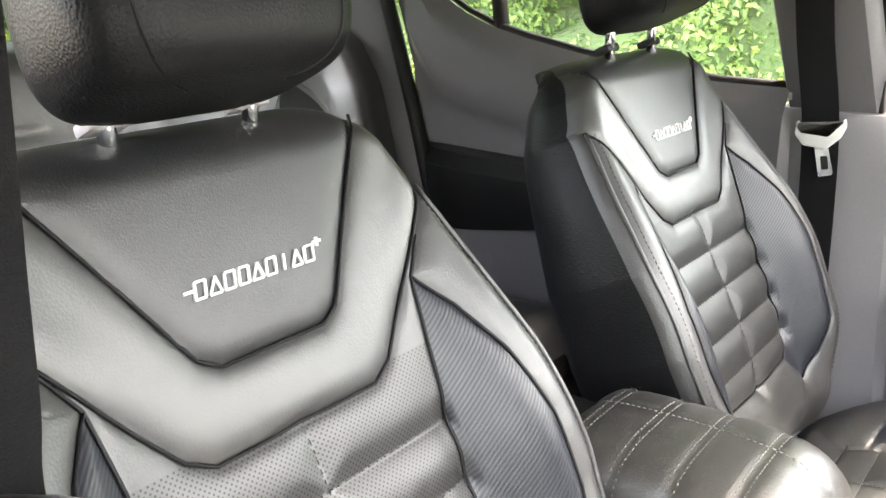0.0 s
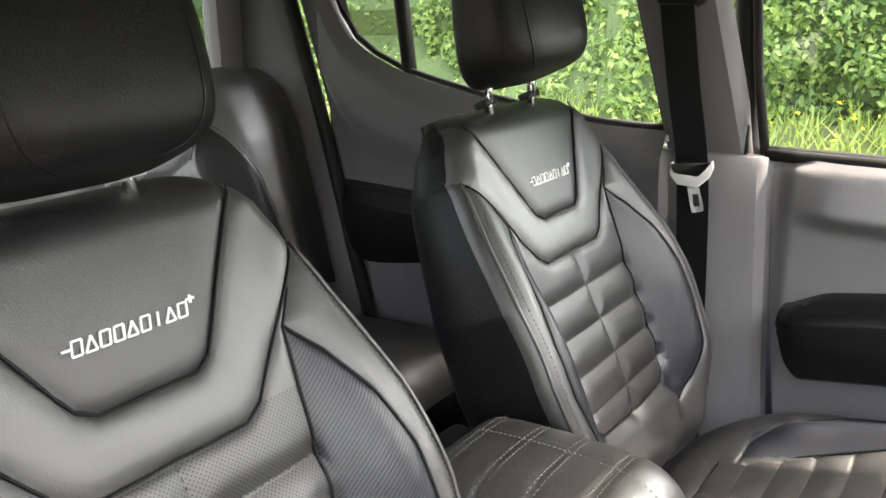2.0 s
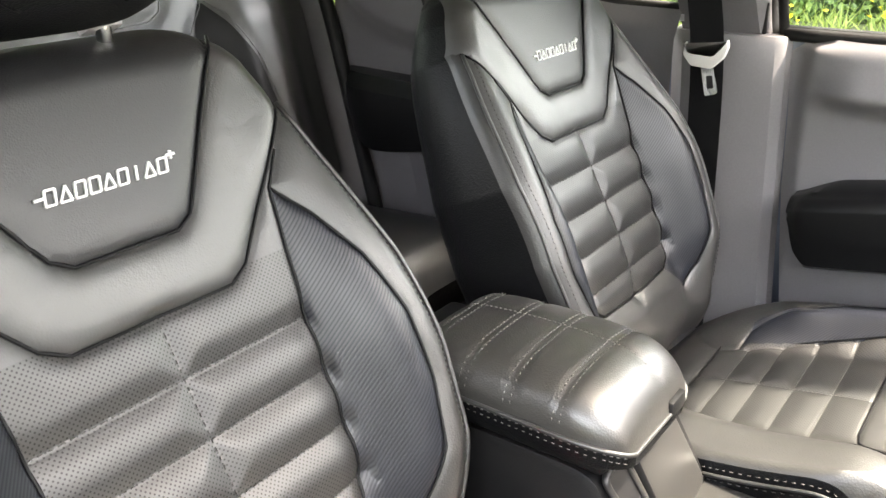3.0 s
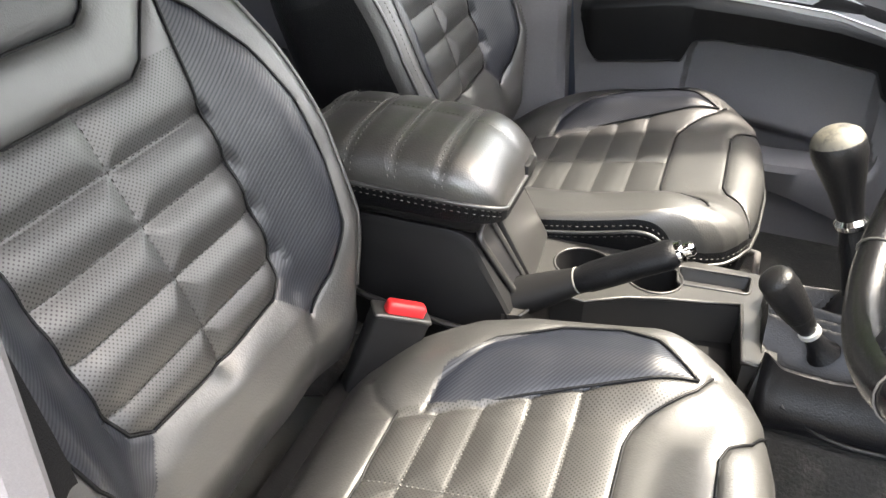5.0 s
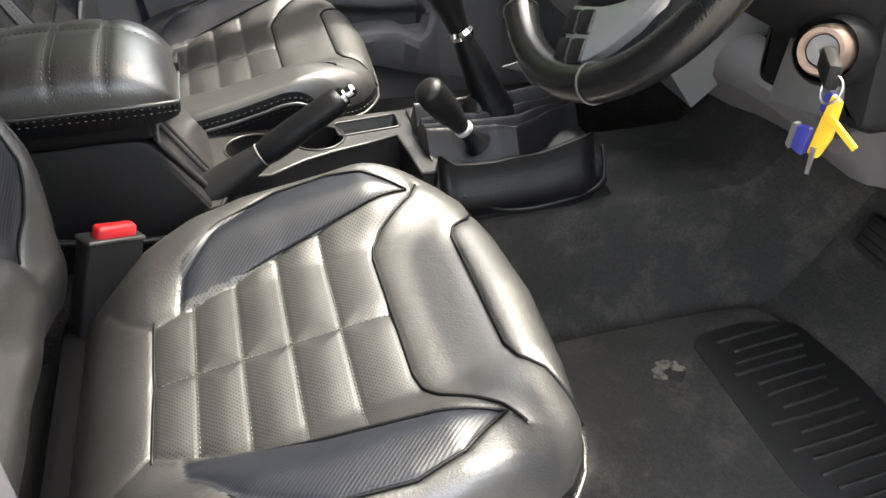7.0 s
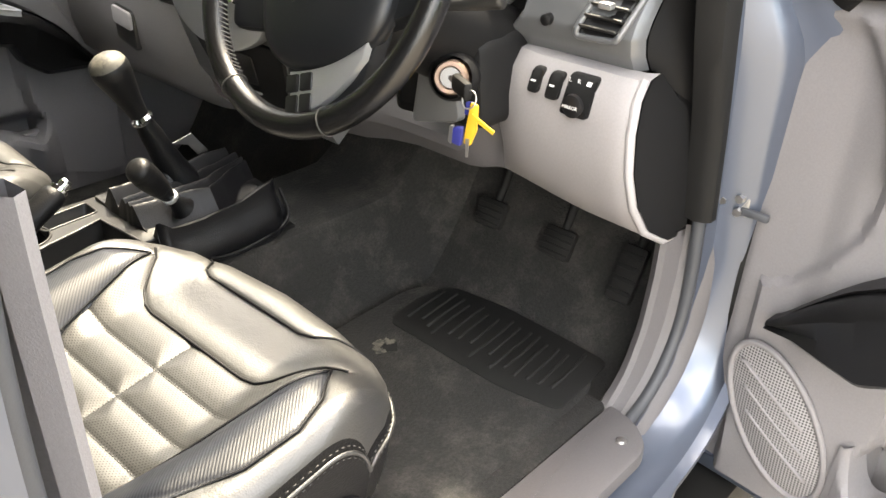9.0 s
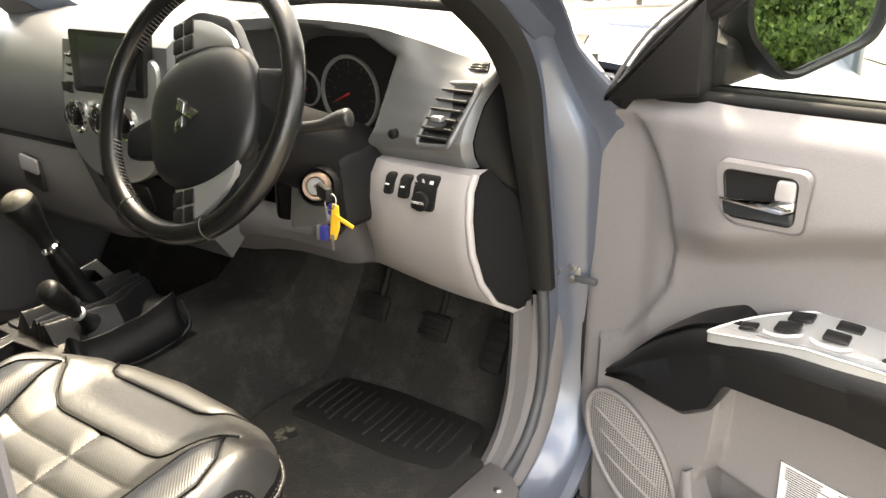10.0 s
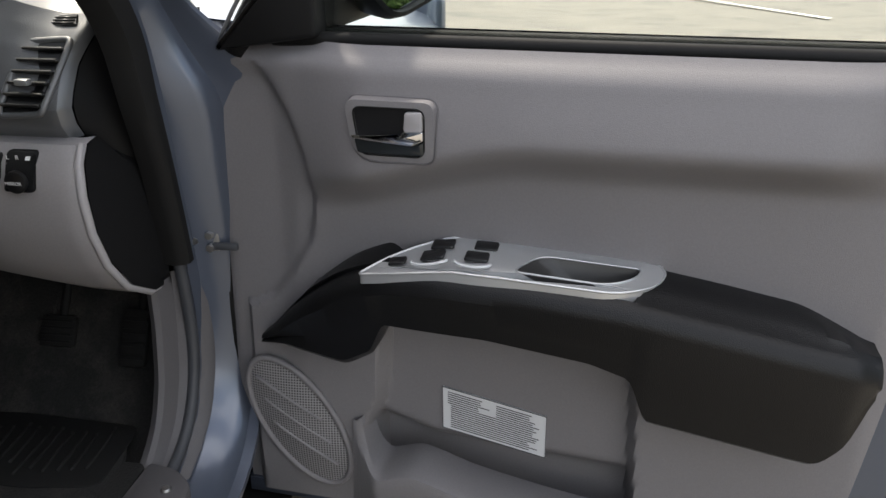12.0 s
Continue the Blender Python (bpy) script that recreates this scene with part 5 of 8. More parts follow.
    loft("hinge_face", hinge, PAINT, root, closed=False, caps=False)
    if driver:
        # added dark strip that puts in the shade of the gap before the jamb
        rings = [[place(left(z) + 0.003, z, flat_w(left(z) + 0.003, z) - 0.001), place(left(z) - 0.004, z, -0.026), place(left(z) - 0.014, z, -0.040)] for z in span(0.60, 1.318, 24)]
        loft("hinge_gap_shade", rings, RUBBER, root, "dark strip in place of the shaded gap at the hinge edge", closed=False, caps=False)
    # black armrest sweeping up from the front
    top = [(0.014, 0.893, 0.02), (0.05, 0.935, 0.035), (0.10, 0.985, 0.055), (0.16, 1.025, 0.07), (0.22, 1.045, 0.08), (0.30, 1.052, 0.088), (0.42, 1.050, 0.092), (0.55, 1.041, 0.095), (0.66, 1.024, 0.095), (0.75, 1.008, 0.093), (0.805, 0.997, 0.088), (0.832, 0.988, 0.080), (0.848, 0.978, 0.06)]
    bot = [(0.016, 0.887), (0.05, 0.884), (0.10, 0.879), (0.150, 0.873), (0.200, 0.903), (0.210, 0.946), (0.36, 0.944), (0.50, 0.928), (0.556, 0.910), (0.572, 0.850), (0.70, 0.830), (0.795, 0.814), (0.828, 0.850), (0.848, 0.925)]
    bs = [b[0] for b in bot]
    bz = [b[1] for b in bot]
    soft_low = lambda s: sum(float(np.interp(s + k * 0.0022, bs, bz)) for k in range(-4, 5)) / 9
    soft_top = lambda s, q: sum(float(np.interp(s + k * 0.006, [t[0] for t in top], [t[q] for t in top])) for k in range(-3, 4)) / 7
    rings = []
    for i in range(131):
        s = 0.014 + (0.848 - 0.014) * (i / 130)
        zt = soft_top(s, 1)
        wd = soft_top(s, 2)
        zb = min(soft_low(s), zt - 0.006)
        zback = zt + 0.018 * float(sstep(0.02, 0.25, s)) * float(1 - sstep(0.74, 0.835, s))
        hgt = zt - zb
        r = min(0.03, hgt * 0.45, wd * 0.5)
        dip = 0.032 * float(sstep(0.385, 0.40, s)) * float(1 - sstep(0.535, 0.55, s)) if driver else 0.0
        zback -= (0.026 * float(sstep(0.21, 0.25, s)) * float(1 - sstep(0.545, 0.565, s))) if driver else 0.0
        ring = [place(s, zback, -0.01), place(s, zback - 0.001 - dip, 0.02), place(s, min(zt + 0.006, zback) - dip, wd * 0.6), place(s, min(zt, zback) - dip * 0.6, wd - r)]
        for a in (20, 45, 70, 90):
            ring.append(place(s, zt - r * (1 - math.cos(radians(a))), wd - r + r * math.sin(radians(a))))
        ring += [place(s, zb + hgt * 0.35, wd - 0.006 - 0.12 * hgt), place(s, zb + min(0.012, hgt * 0.2), wd * 0.72 - 0.10 * hgt + 0.01), place(s, zb, max(0.012, wd * 0.45)), place(s, zb, -0.01)]
        rings.append(ring)
    loft("armrest", rings, SOFT_BLACK, root, "black padded armrest", caps=True)
    # switch plate with grab cup
    zp = lambda s: float(np.interp(s, [0.18, 0.30, 0.42, 0.55, 0.60], [1.034, 1.056, 1.054, 1.045, 1.038]))
    outline = rounded([(0.188, 0.074), (0.215, 0.042), (0.255, 0.015), (0.31, -0.004), (0.575, -0.006), (0.588, 0.016), (0.572, 0.050), (0.53, 0.078), (0.35, 0.081)], [0.01, 0.03, 0.03, 0.03, 0.012, 0.02, 0.03, 0.03, 0.03])
    lift = lambda u, v, d: place(u, zp(u) - 0.0015 + 0.20 * (0.09 - v) + d, v)
    cup = rounded([(0.425, 0.022), (0.556, 0.018), (0.550, 0.040), (0.515, 0.064), (0.392, 0.066)], [0.02, 0.008, 0.02, 0.02, 0.02])
    low = rounded([(0.455, 0.028), (0.550, 0.023), (0.545, 0.040), (0.510, 0.058), (0.445, 0.060)], [0.02, 0.008, 0.02, 0.02, 0.02])
    welled_plate("switch_plate", outline, [(cup, low, 0.024, "grab_cup", CONSOLE_GREY, "dark grab cup")], lift, 0.0015, 0.0145, PLATE_SILVER, root, "silver plastic switch plate")
    tube("plate_edge", [lift(u, v, 0.0008) for u, v in outline], 0.0020, PLATE_SILVER, root, n=6, closed=True)
    tube("cup_rim", [lift(u, v, 0.0018) for u, v in cup], 0.0016, SILVER_TRIM, root, n=6, closed=True)
    if driver:
        for u, v, a, b in ((0.238, 0.050, 0.024, 0.016), (0.293, 0.016, 0.032, 0.020), (0.285, 0.042, 0.032, 0.020), (0.352, 0.014, 0.032, 0.020), (0.344, 0.040, 0.032, 0.020)):
            q = rounded([(u - a / 2, v - b / 2), (u + a / 2, v - b / 2), (u + a / 2, v + b / 2), (u - a / 2, v + b / 2)], 0.004)
            prism("window_switch", q, lift, 0.0005, 0.0045, DIAL, root, "black window switch", r=0.003)
        for u in (0.283, 0.341):
            tube("switch_surround", [lift(u + 0.024 * math.cos(t), 0.056 + 0.010 * math.sin(t), 0.0025) for t in span(0.0, 3.14, 9)], 0.0022, LABEL, root, "pale switch surround", n=6)
    # door pull handle in its bezel
    hz0, hz1, hs0, hs1 = 1.181, 1.261, 0.158, 0.279
    grip_at = lambda u, v, d: place(u + 0.013, v + 0.009, d)
    hat = grip_at
    bez = rounded([(hs0 + 0.012, hz0), (hs1, hz0), (hs1, hz1), (hs0, hz1)], [0.032, 0.016, 0.016, 0.016], 6)
    inn = rounded([(hs0 + 0.022, hz0 + 0.009), (hs1 - 0.014, hz0 + 0.009), (hs1 - 0.014, hz1 - 0.010), (hs0 + 0.013, hz1 - 0.010)], 0.012, 6)
    w0 = 0.046
    rings = [[grip_at(u, v, w0 - 0.01) for u, v in bez], [grip_at(u, v, w0 + 0.009) for u, v in [((p[0] - 0.2185) * 0.97 + 0.2185, (p[1] - 1.221) * 0.96 + 1.221) for p in bez]], [grip_at(u, v, w0 + 0.010) for u, v in inn], [grip_at(u, v, w0 - 0.012) for u, v in inn]]
    loft("handle_bezel", rings, GREY_TRIM, root, "grey plastic handle bezel", caps=False)
    prism("handle_recess", inn, hat, w0 - 0.014, w0 + 0.0055, DIAL, root, "black handle recess")
    lever = rounded([(hs0 + 0.013, 1.2165), (0.226, 1.2125), (0.240, 1.2235), (0.2645, 1.2245), (0.2645, 1.212), (0.250, 1.205), (0.226, 1.2065), (hs0 + 0.013, 1.2115)], 0.002, 3)
    prism("pull_lever", lever, hat, w0 + 0.003, w0 + 0.016, CHROME, root, "chrome pull lever", r=0.002)
    prism("lever_face", rounded([(hs0 + 0.015, 1.211), (0.224, 1.206), (0.250, 1.204), (0.2645, 1.211), (0.2645, 1.192), (hs0 + 0.019, 1.192)], 0.004, 3), hat, w0 + 0.003, w0 + 0.012, SCREEN, root, "glossy black lever face", r=0.002)
    # dark lines round the bezel stand in for the shade of its relief
    tube("bezel_shade_line", [grip_at(u, v, w0 + 0.0095) for u, v in inn], 0.0013, RUBBER, root, n=6, closed=True)
    tube("bezel_shade_outline", [grip_at(u, v, panel_w(u + 0.013, v + 0.009) + 0.0005) for u, v in bez], 0.0016, GREY_DARKENED, root, n=6, closed=True)
    prism("lock_tab", rounded([(0.238, 1.222), (0.263, 1.220), (0.263, 1.248), (0.240, 1.247)], 0.005), hat, w0 + 0.002, w0 + 0.013, GREY_TRIM_LIGHT, root, "grey lock tab", r=0.003)
    # map pocket
    lip = [(0.158, 0.765), (0.160, 0.745), (0.168, 0.724), (0.180, 0.708), (0.200, 0.697), (0.222, 0.703), (0.25, 0.710), (0.28, 0.703), (0.34, 0.684), (0.42, 0.668), (0.50, 0.655), (0.58, 0.645)]
    lip = [(p.x, p.y) for p in curve_pts([(a, b, 0) for a, b in lip], 4)]
    rings = []
    for s, z in lip:
        k = float(sstep(0.148, 0.200, s))
        rings.append([place(s + 0.012 * (1 - k), z + 0.004 * (1 - k), -0.030), place(s + 0.004 * (1 - k), z + 0.003, 0.002 + 0.040 * k), place(s - 0.004 * (1 - k), z - 0.003, 0.004 + 0.052 * k), place(s - 0.012 * (1 - k), z - 0.02 * k, 0.002 + 0.058 * k), place(s - 0.020 * (1 - k), 0.60, 0.033 * k)])
    loft("map_pocket", rings, GREY_TRIM, root, "grey moulded map pocket", closed=False, caps=False)
    # speaker grille: ring, mesh dome and slanting ribs
    if driver:
        sc = (0.057, 0.742)
        ring = lambda k: [(sc[0] + 0.077 * k * math.cos(a) - 0.028 * k * math.sin(a), sc[1] - 0.025 * k * math.cos(a) + 0.105 * k * math.sin(a)) for a in span(0, 2 * math.pi, 49)[:-1]]
        tube("speaker_ring", [place(u, v, 0.004) for u, v in ring(1.0)], 0.005, GREY_TRIM, root, n=8, closed=True)
        rings = [[place(u, v, 0.003 + 0.010 * (1 - k * k)) for u, v in ring(k)] for k in (0.97, 0.8, 0.6, 0.4, 0.2, 0.02)]
        loft("speaker_grille", rings, SPEAKER, root, "grey perforated speaker grille", caps=False)
        for k in (-0.35, 0.05, 0.45):
            tube("grille_rib", [place(sc[0] + 0.088 * a - 0.028 * k, sc[1] + 0.098 * (k - 0.55 * a), 0.011 - 0.007 * a * a) for a in span(-0.6, 0.6, 9)], 0.0045, GREY_TRIM, root, n=6, flat=0.5)
    if driver:
        q = [(0.280, 0.818), (0.439, 0.788), (0.439, 0.716), (0.281, 0.746)]
        prism("warning_label", q, at, -0.0345, -0.0300, LABEL, root, "silver paper label with small print")
        f = lambda a, b: place(0.280 + 0.159 * a, (0.818 - 0.030 * a) - b * 0.072, -0.0294)
        verts, faces = [], []
        rng = random.Random(5)
        for i in range(17):
            b0 = 0.08 + i * 0.052
            cols = ((0.05, 0.46), (0.52, 0.95)) if i < 6 else ((0.08, 0.94),)
            for a0, a1 in cols:
                a1 -= rng.random() * 0.12
                k = len(verts)
                verts += [f(a0, b0), f(a1, b0), f(a1, b0 + 0.024), f(a0, b0 + 0.024)]
                faces.append((k, k + 1, k + 2, k + 3))
        mesh("small_print", verts, faces, PRINT, root, smooth=False)
        # screw cap, latch and etched marks on the glass
        lathe("screw_cap", [(0.0, 0.006), (0.007, 0.005), (0.009, 0.0), (0.009, -0.006)], Matrix.Translation(place(0.917, 1.135, -0.024)) @ place.turn @ Matrix.Rotation(radians(90), 4, "X"), RUBBER, root, n=16)
        prism("latch_recess", rounded([(0.935, 0.895), (0.985, 0.895), (0.985, 0.93), (0.945, 0.932)], 0.008), at, -0.03, -0.019, DIAL, root, "dark latch opening")
        tube("latch_rim", [place(u, v, -0.019) for u, v in rounded([(0.933, 0.893), (0.987, 0.893), (0.987, 0.932), (0.943, 0.934)], 0.008)], 0.003, PAINT, root, n=6, closed=True)
        one_box("latch_claw", (0, 0, 0), (0.03, 0.012, 0.02), CONSOLE_GREY, root, r=0.003).matrix_local = Matrix.Translation(place(0.965, 0.912, -0.017)) @ place.turn
        for z in (1.235, 1.19, 1.045, 0.985, 0.80):
            lathe("dimple", [(0.0, 0.0008), (0.004, 0.0006), (0.006, 0.0)], Matrix.Translation(place(0.962 if z > 1 else 0.95, z, -0.0235)) @ place.turn @ Matrix.Rotation(radians(90), 4, "X"), PAINT, root, n=14)
        tube("label_edge", [f(a, b) for a, b in ((0, 0), (1, 0), (1, 1), (0, 1))], 0.0008, PRINT, root, n=4, closed=True)
        lathe("flange_bolt", [(0.0, 0.007), (0.006, 0.007), (0.008, 0.0), (0.012, -0.001)], Matrix.Translation(place(1.022, 1.330, -0.062)) @ place.turn @ Matrix.Rotation(radians(90), 4, "X"), RUBBER, root, "black bolt", n=10)
        prism("flange_clip", rounded([(1.040, 1.13), (1.062, 1.13), (1.062, 1.175), (1.040, 1.175)], 0.003), at, -0.085, -0.066, RUBBER, root, "black plastic clip", r=0.002)
        tube("flange_rib", [place(wz(z) + 0.088, z, -0.076) for z in span(0.62, 1.30, 14)], 0.0035, PAINT, root, n=6)
        verts, faces = [], []
        for u, v, a, b in ((0.90, 1.412, 0.008, 0.007), (0.894, 1.399, 0.040, 0.004), (0.886, 1.387, 0.026, 0.006), (0.918, 1.387, 0.014, 0.010), (0.892, 1.376, 0.040, 0.003), (0.884, 1.367, 0.022, 0.004), (0.915, 1.366, 0.012, 0.010), (0.892, 1.356, 0.026, 0.003), (0.916, 1.351, 0.016, 0.008), (0.895, 1.346, 0.005, 0.006)):
            k = len(verts)
            a, b, u, v = a * 0.62, b * 0.42, 0.904 + (u - 0.904) * 0.9, 1.385 + (v - 1.385) * 0.95
            verts += [place(u - a / 2, v - b / 2, -0.0265), place(u + a / 2, v - b / 2, -0.0265), place(u + a / 2, v + b / 2, -0.0265), place(u - a / 2, v + b / 2, -0.0265)]
            faces.append((k, k + 1, k + 2, k + 3))
        mesh("etched_marks", verts, faces, GREY_TRIM, root, "small etched marks", smooth=False)


def speaker_mat():
    m = mat("speaker_mesh", (0.25, 0.24, 0.245), 0.6, vary=0.08)
    n, l = m.node_tree.nodes, m.node_tree.links
    b = n["Principled BSDF"]
    tc = n.new("ShaderNodeTexCoord")
    v = n.new("ShaderNodeTexVoronoi")
    v.voronoi_dimensions = "2D"
    v.inputs["Scale"].default_value, v.inputs["Randomness"].default_value = 230, 0.0
    sep, com = n.new("ShaderNodeSeparateXYZ"), n.new("ShaderNodeCombineXYZ")
    l.new(tc.outputs["Object"], sep.inputs[0])
    l.new(sep.outputs["Y"], com.inputs["X"])
    l.new(sep.outputs["Z"], com.inputs["Y"])
    l.new(com.outputs[0], v.inputs["Vector"])
    r = n.new("ShaderNodeMapRange")
    r.inputs["From Min"].default_value, r.inputs["From Max"].default_value = 0.25, 0.45
    l.new(v.outputs["Distance"], r.inputs["Value"])
    mx = n.new("ShaderNodeMix")
    mx.data_type = "RGBA"
    mx.inputs["A"].default_value = (0.03, 0.03, 0.03, 1)
    l.new(r.outputs["Result"], mx.inputs["Factor"])
    l.new(b.inputs["Base Color"].links[0].from_socket, mx.inputs["B"])
    l.new(mx.outputs["Result"], b.inputs["Base Color"])
    return m


SPEAKER = speaker_mat()


class DoorPlace:
    """Places on a door: s along from the hinge, z up, w into the cab."""

    def __init__(self, origin, along, inward):
        self.o, self.a, self.n = Vector(origin), Vector(along).normalized(), Vector(inward).normalized()
        x, y = self.a, -self.n
        self.turn = Matrix(((x.x, y.x, 0, 0), (x.y, y.y, 0, 0), (0, 0, 1, 0), (0, 0, 0, 1)))

    def __call__(self, s, z, w):
        return self.o + self.a * s + self.n * w + Vector((0, 0, z))


driver_door = thing("driver_door", "open driver door with grey trim and black armrest", "car door")
driver_place = DoorPlace((0.815, 0.11, 0), (-0.0885, -0.9961, 0), (-0.9961, 0.0885, 0))
door_geometry(driver_place, driver_door, True)
passenger_door = thing("passenger_door", "closed passenger door with grey trim and black armrest", "car door")
PASS_DOOR = DoorPlace((0.53, 1.575, 0), (-1, 0, 0), (0, -1, 0))


def passenger_place(s, z, w):
    """The passenger door is shorter behind the pocket and deeper towards its hinge."""
    along = 0.68 * s if s > 0.5 else 0.34 - 0.93 * (0.5 - s)
    deep = float(np.interp(s, [0.05, 0.30, 0.60], [0.88, 0.78, 0.70]))
    return PASS_DOOR(along, 1.338 - deep * (1.330 - z), 0.85 * w)


door_geometry(passenger_place, passenger_door, False)
one_box("lower_panel", (0.22, 1.592, 0.715), (0.66, 0.03, 0.23), GREY_TRIM, passenger_door, r=0.01)
tagged(one_box("kick_panel", (0.72, 1.60, 0.975), (0.40, 0.04, 0.79), GREY_TRIM, r=0.01), "grey passenger footwell side panel", "trim", kind="structure")


def door_mirror():
    root = thing("door_mirror", "black door mirror reflecting green bushes", "wing mirror")
    p = driver_place
    c = p(0.205, 1.45, -0.16)
    # glass turned about 30 degrees from the door towards the driver
    nx = Vector((-0.60, -0.80, 0.02)).normalized()
    sx = Vector((nx.y, -nx.x, 0)).normalized()
    up = nx.cross(sx)
    if up.z < 0:
        up, sx = -up, -sx
    out = rounded([(-0.115, -0.035), (-0.045, -0.105), (0.10, -0.055), (0.118, 0.02), (0.118, 0.13), (-0.115, 0.13)], [0.03, 0.03, 0.03, 0.03, 0.03, 0.03], 6)
    pl = lambda k, d, lift=0.0: [c + sx * (u * k) + up * (v * k + lift) + nx * d for u, v in out]
    mesh("mirror_glass", pl(0.93, 0.0), [tuple(range(len(out)))], MIRROR, root, "mirror glass", smooth=False)
    loft("housing", [pl(0.94, -0.002), pl(0.97, 0.012), pl(1.04, 0.010), pl(1.08, -0.01), pl(1.04, -0.05), pl(0.85, -0.09), pl(0.4, -0.11)], BLACK_TRIM, root, "black plastic housing", caps=True)
    prism("arm", rounded([(0.05, 1.345), (0.13, 1.338), (0.14, 1.40), (0.06, 1.42)], 0.01), lambda u, v, d: p(u, v, d), -0.20, -0.035, BLACK_TRIM, root, "black mirror arm", r=0.01)


door_mirror()


# ---- passenger side and rear of the cab ----
def passenger_side():
    root = thing("wall_left", "grey trimmed cab side with B-pillar and rear door", "car interior", kind="structure")
    sec = [(-0.095, 1.60), (-0.098, 1.575), (-0.112, 1.562), (-0.18, 1.553), (-0.26, 1.556), (-0.285, 1.575), (-0.29, 1.61)]
    rings = [[Vector((x + float(np.interp(z, [0.7, 1.0, 1.335], [0.045, 0.02, 0.0])), y, z)) for x, y in sec] for z in span(0.70, 1.325, 10)]
    rings.append([Vector((x * 0.98 - 0.004, y + 0.006, 1.335)) for x, y in sec])
    rings.append([Vector((x * 0.9 - 0.02, y + 0.03, 1.337)) for x, y in sec])
    loft("pillar_lower_trim", rings, GREY_TRIM, root, "grey plastic lower pillar trim", closed=False, caps=False)
    sec = [(-0.125, 1.62), (-0.128, 1.595), (-0.14, 1.580), (-0.20, 1.572), (-0.268, 1.578), (-0.28, 1.61)]
    rings = [[Vector((x - 0.06 * (z - 1.33) / 0.35, y - 0.10 * (z - 1.33) / 0.35, z)) for x, y in sec] for z in span(1.33, 1.70, 6)]
    loft("pillar_upper_trim", rings, GREY_DARKENED, root, "grey plastic upper pillar trim with shade in its colour", closed=False, caps=False)
    one_box("adjuster_slot", (-0.145, 1.585, 1.36), (0.022, 0.01, 0.05), BLACK_TRIM, root, r=0.003)
    # rear door trim with its rising sill, and the quarter behind it
    line = [(-0.27, 1.366), (-0.39, 1.368), (-0.52, 1.382), (-0.655, 1.402), (-0.78, 1.427), (-0.855, 1.445), (-0.93, 1.475), (-0.985, 1.51), (-1.03, 1.57), (-1.065, 1.65), (-1.08, 1.72)]
    sill = lambda x: float(np.interp(-x, [-p[0] for p in line], [p[1] for p in line]))
    xs = span(-0.27, -1.06, 34)

    def panel(x, t):
        zt = sill(x)
        z = 0.72 + (zt - 0.72) * t
        w = 0.028 * float(sstep(0.72, 0.80, t)) * (1 - 0.9 * float(sstep(0.93, 1.0, t))) + 0.012 * float(sstep(0.45, 0.52, t))
        return Vector((x, 1.585 - w, z))
    # same grey plastic as the front, with the rear's shade in its colour
    sheet("rear_door_panel", panel, xs, span(0, 1, 30), GREY_DARKENED, root, "grey moulded rear door panel with shade in its colour")
    tube("rear_window_seal", [(x, 1.590, z + 0.002) for x, z in line], 0.007, RUBBER, root, "black rubber window seal", n=8)
    tube("rear_window_lip", [(x + 0.004, 1.574, z - 0.012) for x, z in line], 0.007, GREY_TRIM_LIGHT, root, n=8)
    tube("quarter_divider", [(-0.848, 1.598, 1.43), (-0.872, 1.58, 1.72)], 0.016, RUBBER, root, "black window divider bar", n=8)
    g = mesh("rear_window", [(-0.27, 1.605, 1.36), (-0.27, 1.58, 1.72), (-1.08, 1.58, 1.72), (-1.05, 1.605, 1.50), (-0.85, 1.605, 1.43)], [(0, 1, 2, 3, 4)], GLASS, root, "clear rear side glass", smooth=False)
    g.visible_shadow = False
    # black rear door armrest
    rings = []
    for x in span(-0.56, -1.02, 16):
        t = (-0.56 - x) / 0.46
        k = math.sqrt(max(0.02, 1 - (2 * t - 1) ** 6))
        top, low = 1.185 + 0.012 * t, 1.185 - (0.10 + 0.08 * t) * k
        wd = 0.075 * k
        rings.append([Vector((x, 1.575, top)), Vector((x, 1.575 - wd * 0.7, top - 0.002)), Vector((x, 1.575 - wd, top - 0.03)), Vector((x, 1.575 - wd * 0.95, (top + low) / 2)), Vector((x, 1.575 - wd * 0.6, low)), Vector((x, 1.58, low))])
    loft("rear_armrest", rings, SOFT_BLACK, root, "black padded rear armrest")
    # door gap, seal and rear pillar trim
    gap = [(-1.19, 1.70), (-1.15, 1.58), (-1.10, 1.42), (-1.05, 1.25), (-1.00, 1.05), (-0.96, 0.90), (-0.92, 0.74)]
    tube("rear_door_seal", [(x, 1.560, z) for x, z in gap], 0.016, RUBBER, root, "black rubber door seal", n=8)
    rings = [[Vector((x, 1.575, z)), Vector((x - 0.05, 1.545, z)), Vector((x - 0.15, 1.535, z)), Vector((-1.34, 1.53, z))] for x, z in gap]
    loft("rear_pillar_trim", rings, GREY_DARKENED, root, "grey rear pillar trim with shade in its colour", closed=False, caps=False)
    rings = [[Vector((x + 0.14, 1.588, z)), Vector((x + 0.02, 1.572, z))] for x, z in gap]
    loft("rear_door_edge", rings, GREY_DARKENED, root, closed=False, caps=False)
    # outer skin that closes the cab
    one_box("outer_skin", (-0.55, 1.70, 0.945), (1.62, 0.05, 0.69), PAINT, root, "silver-blue outer skin", r=0.02)
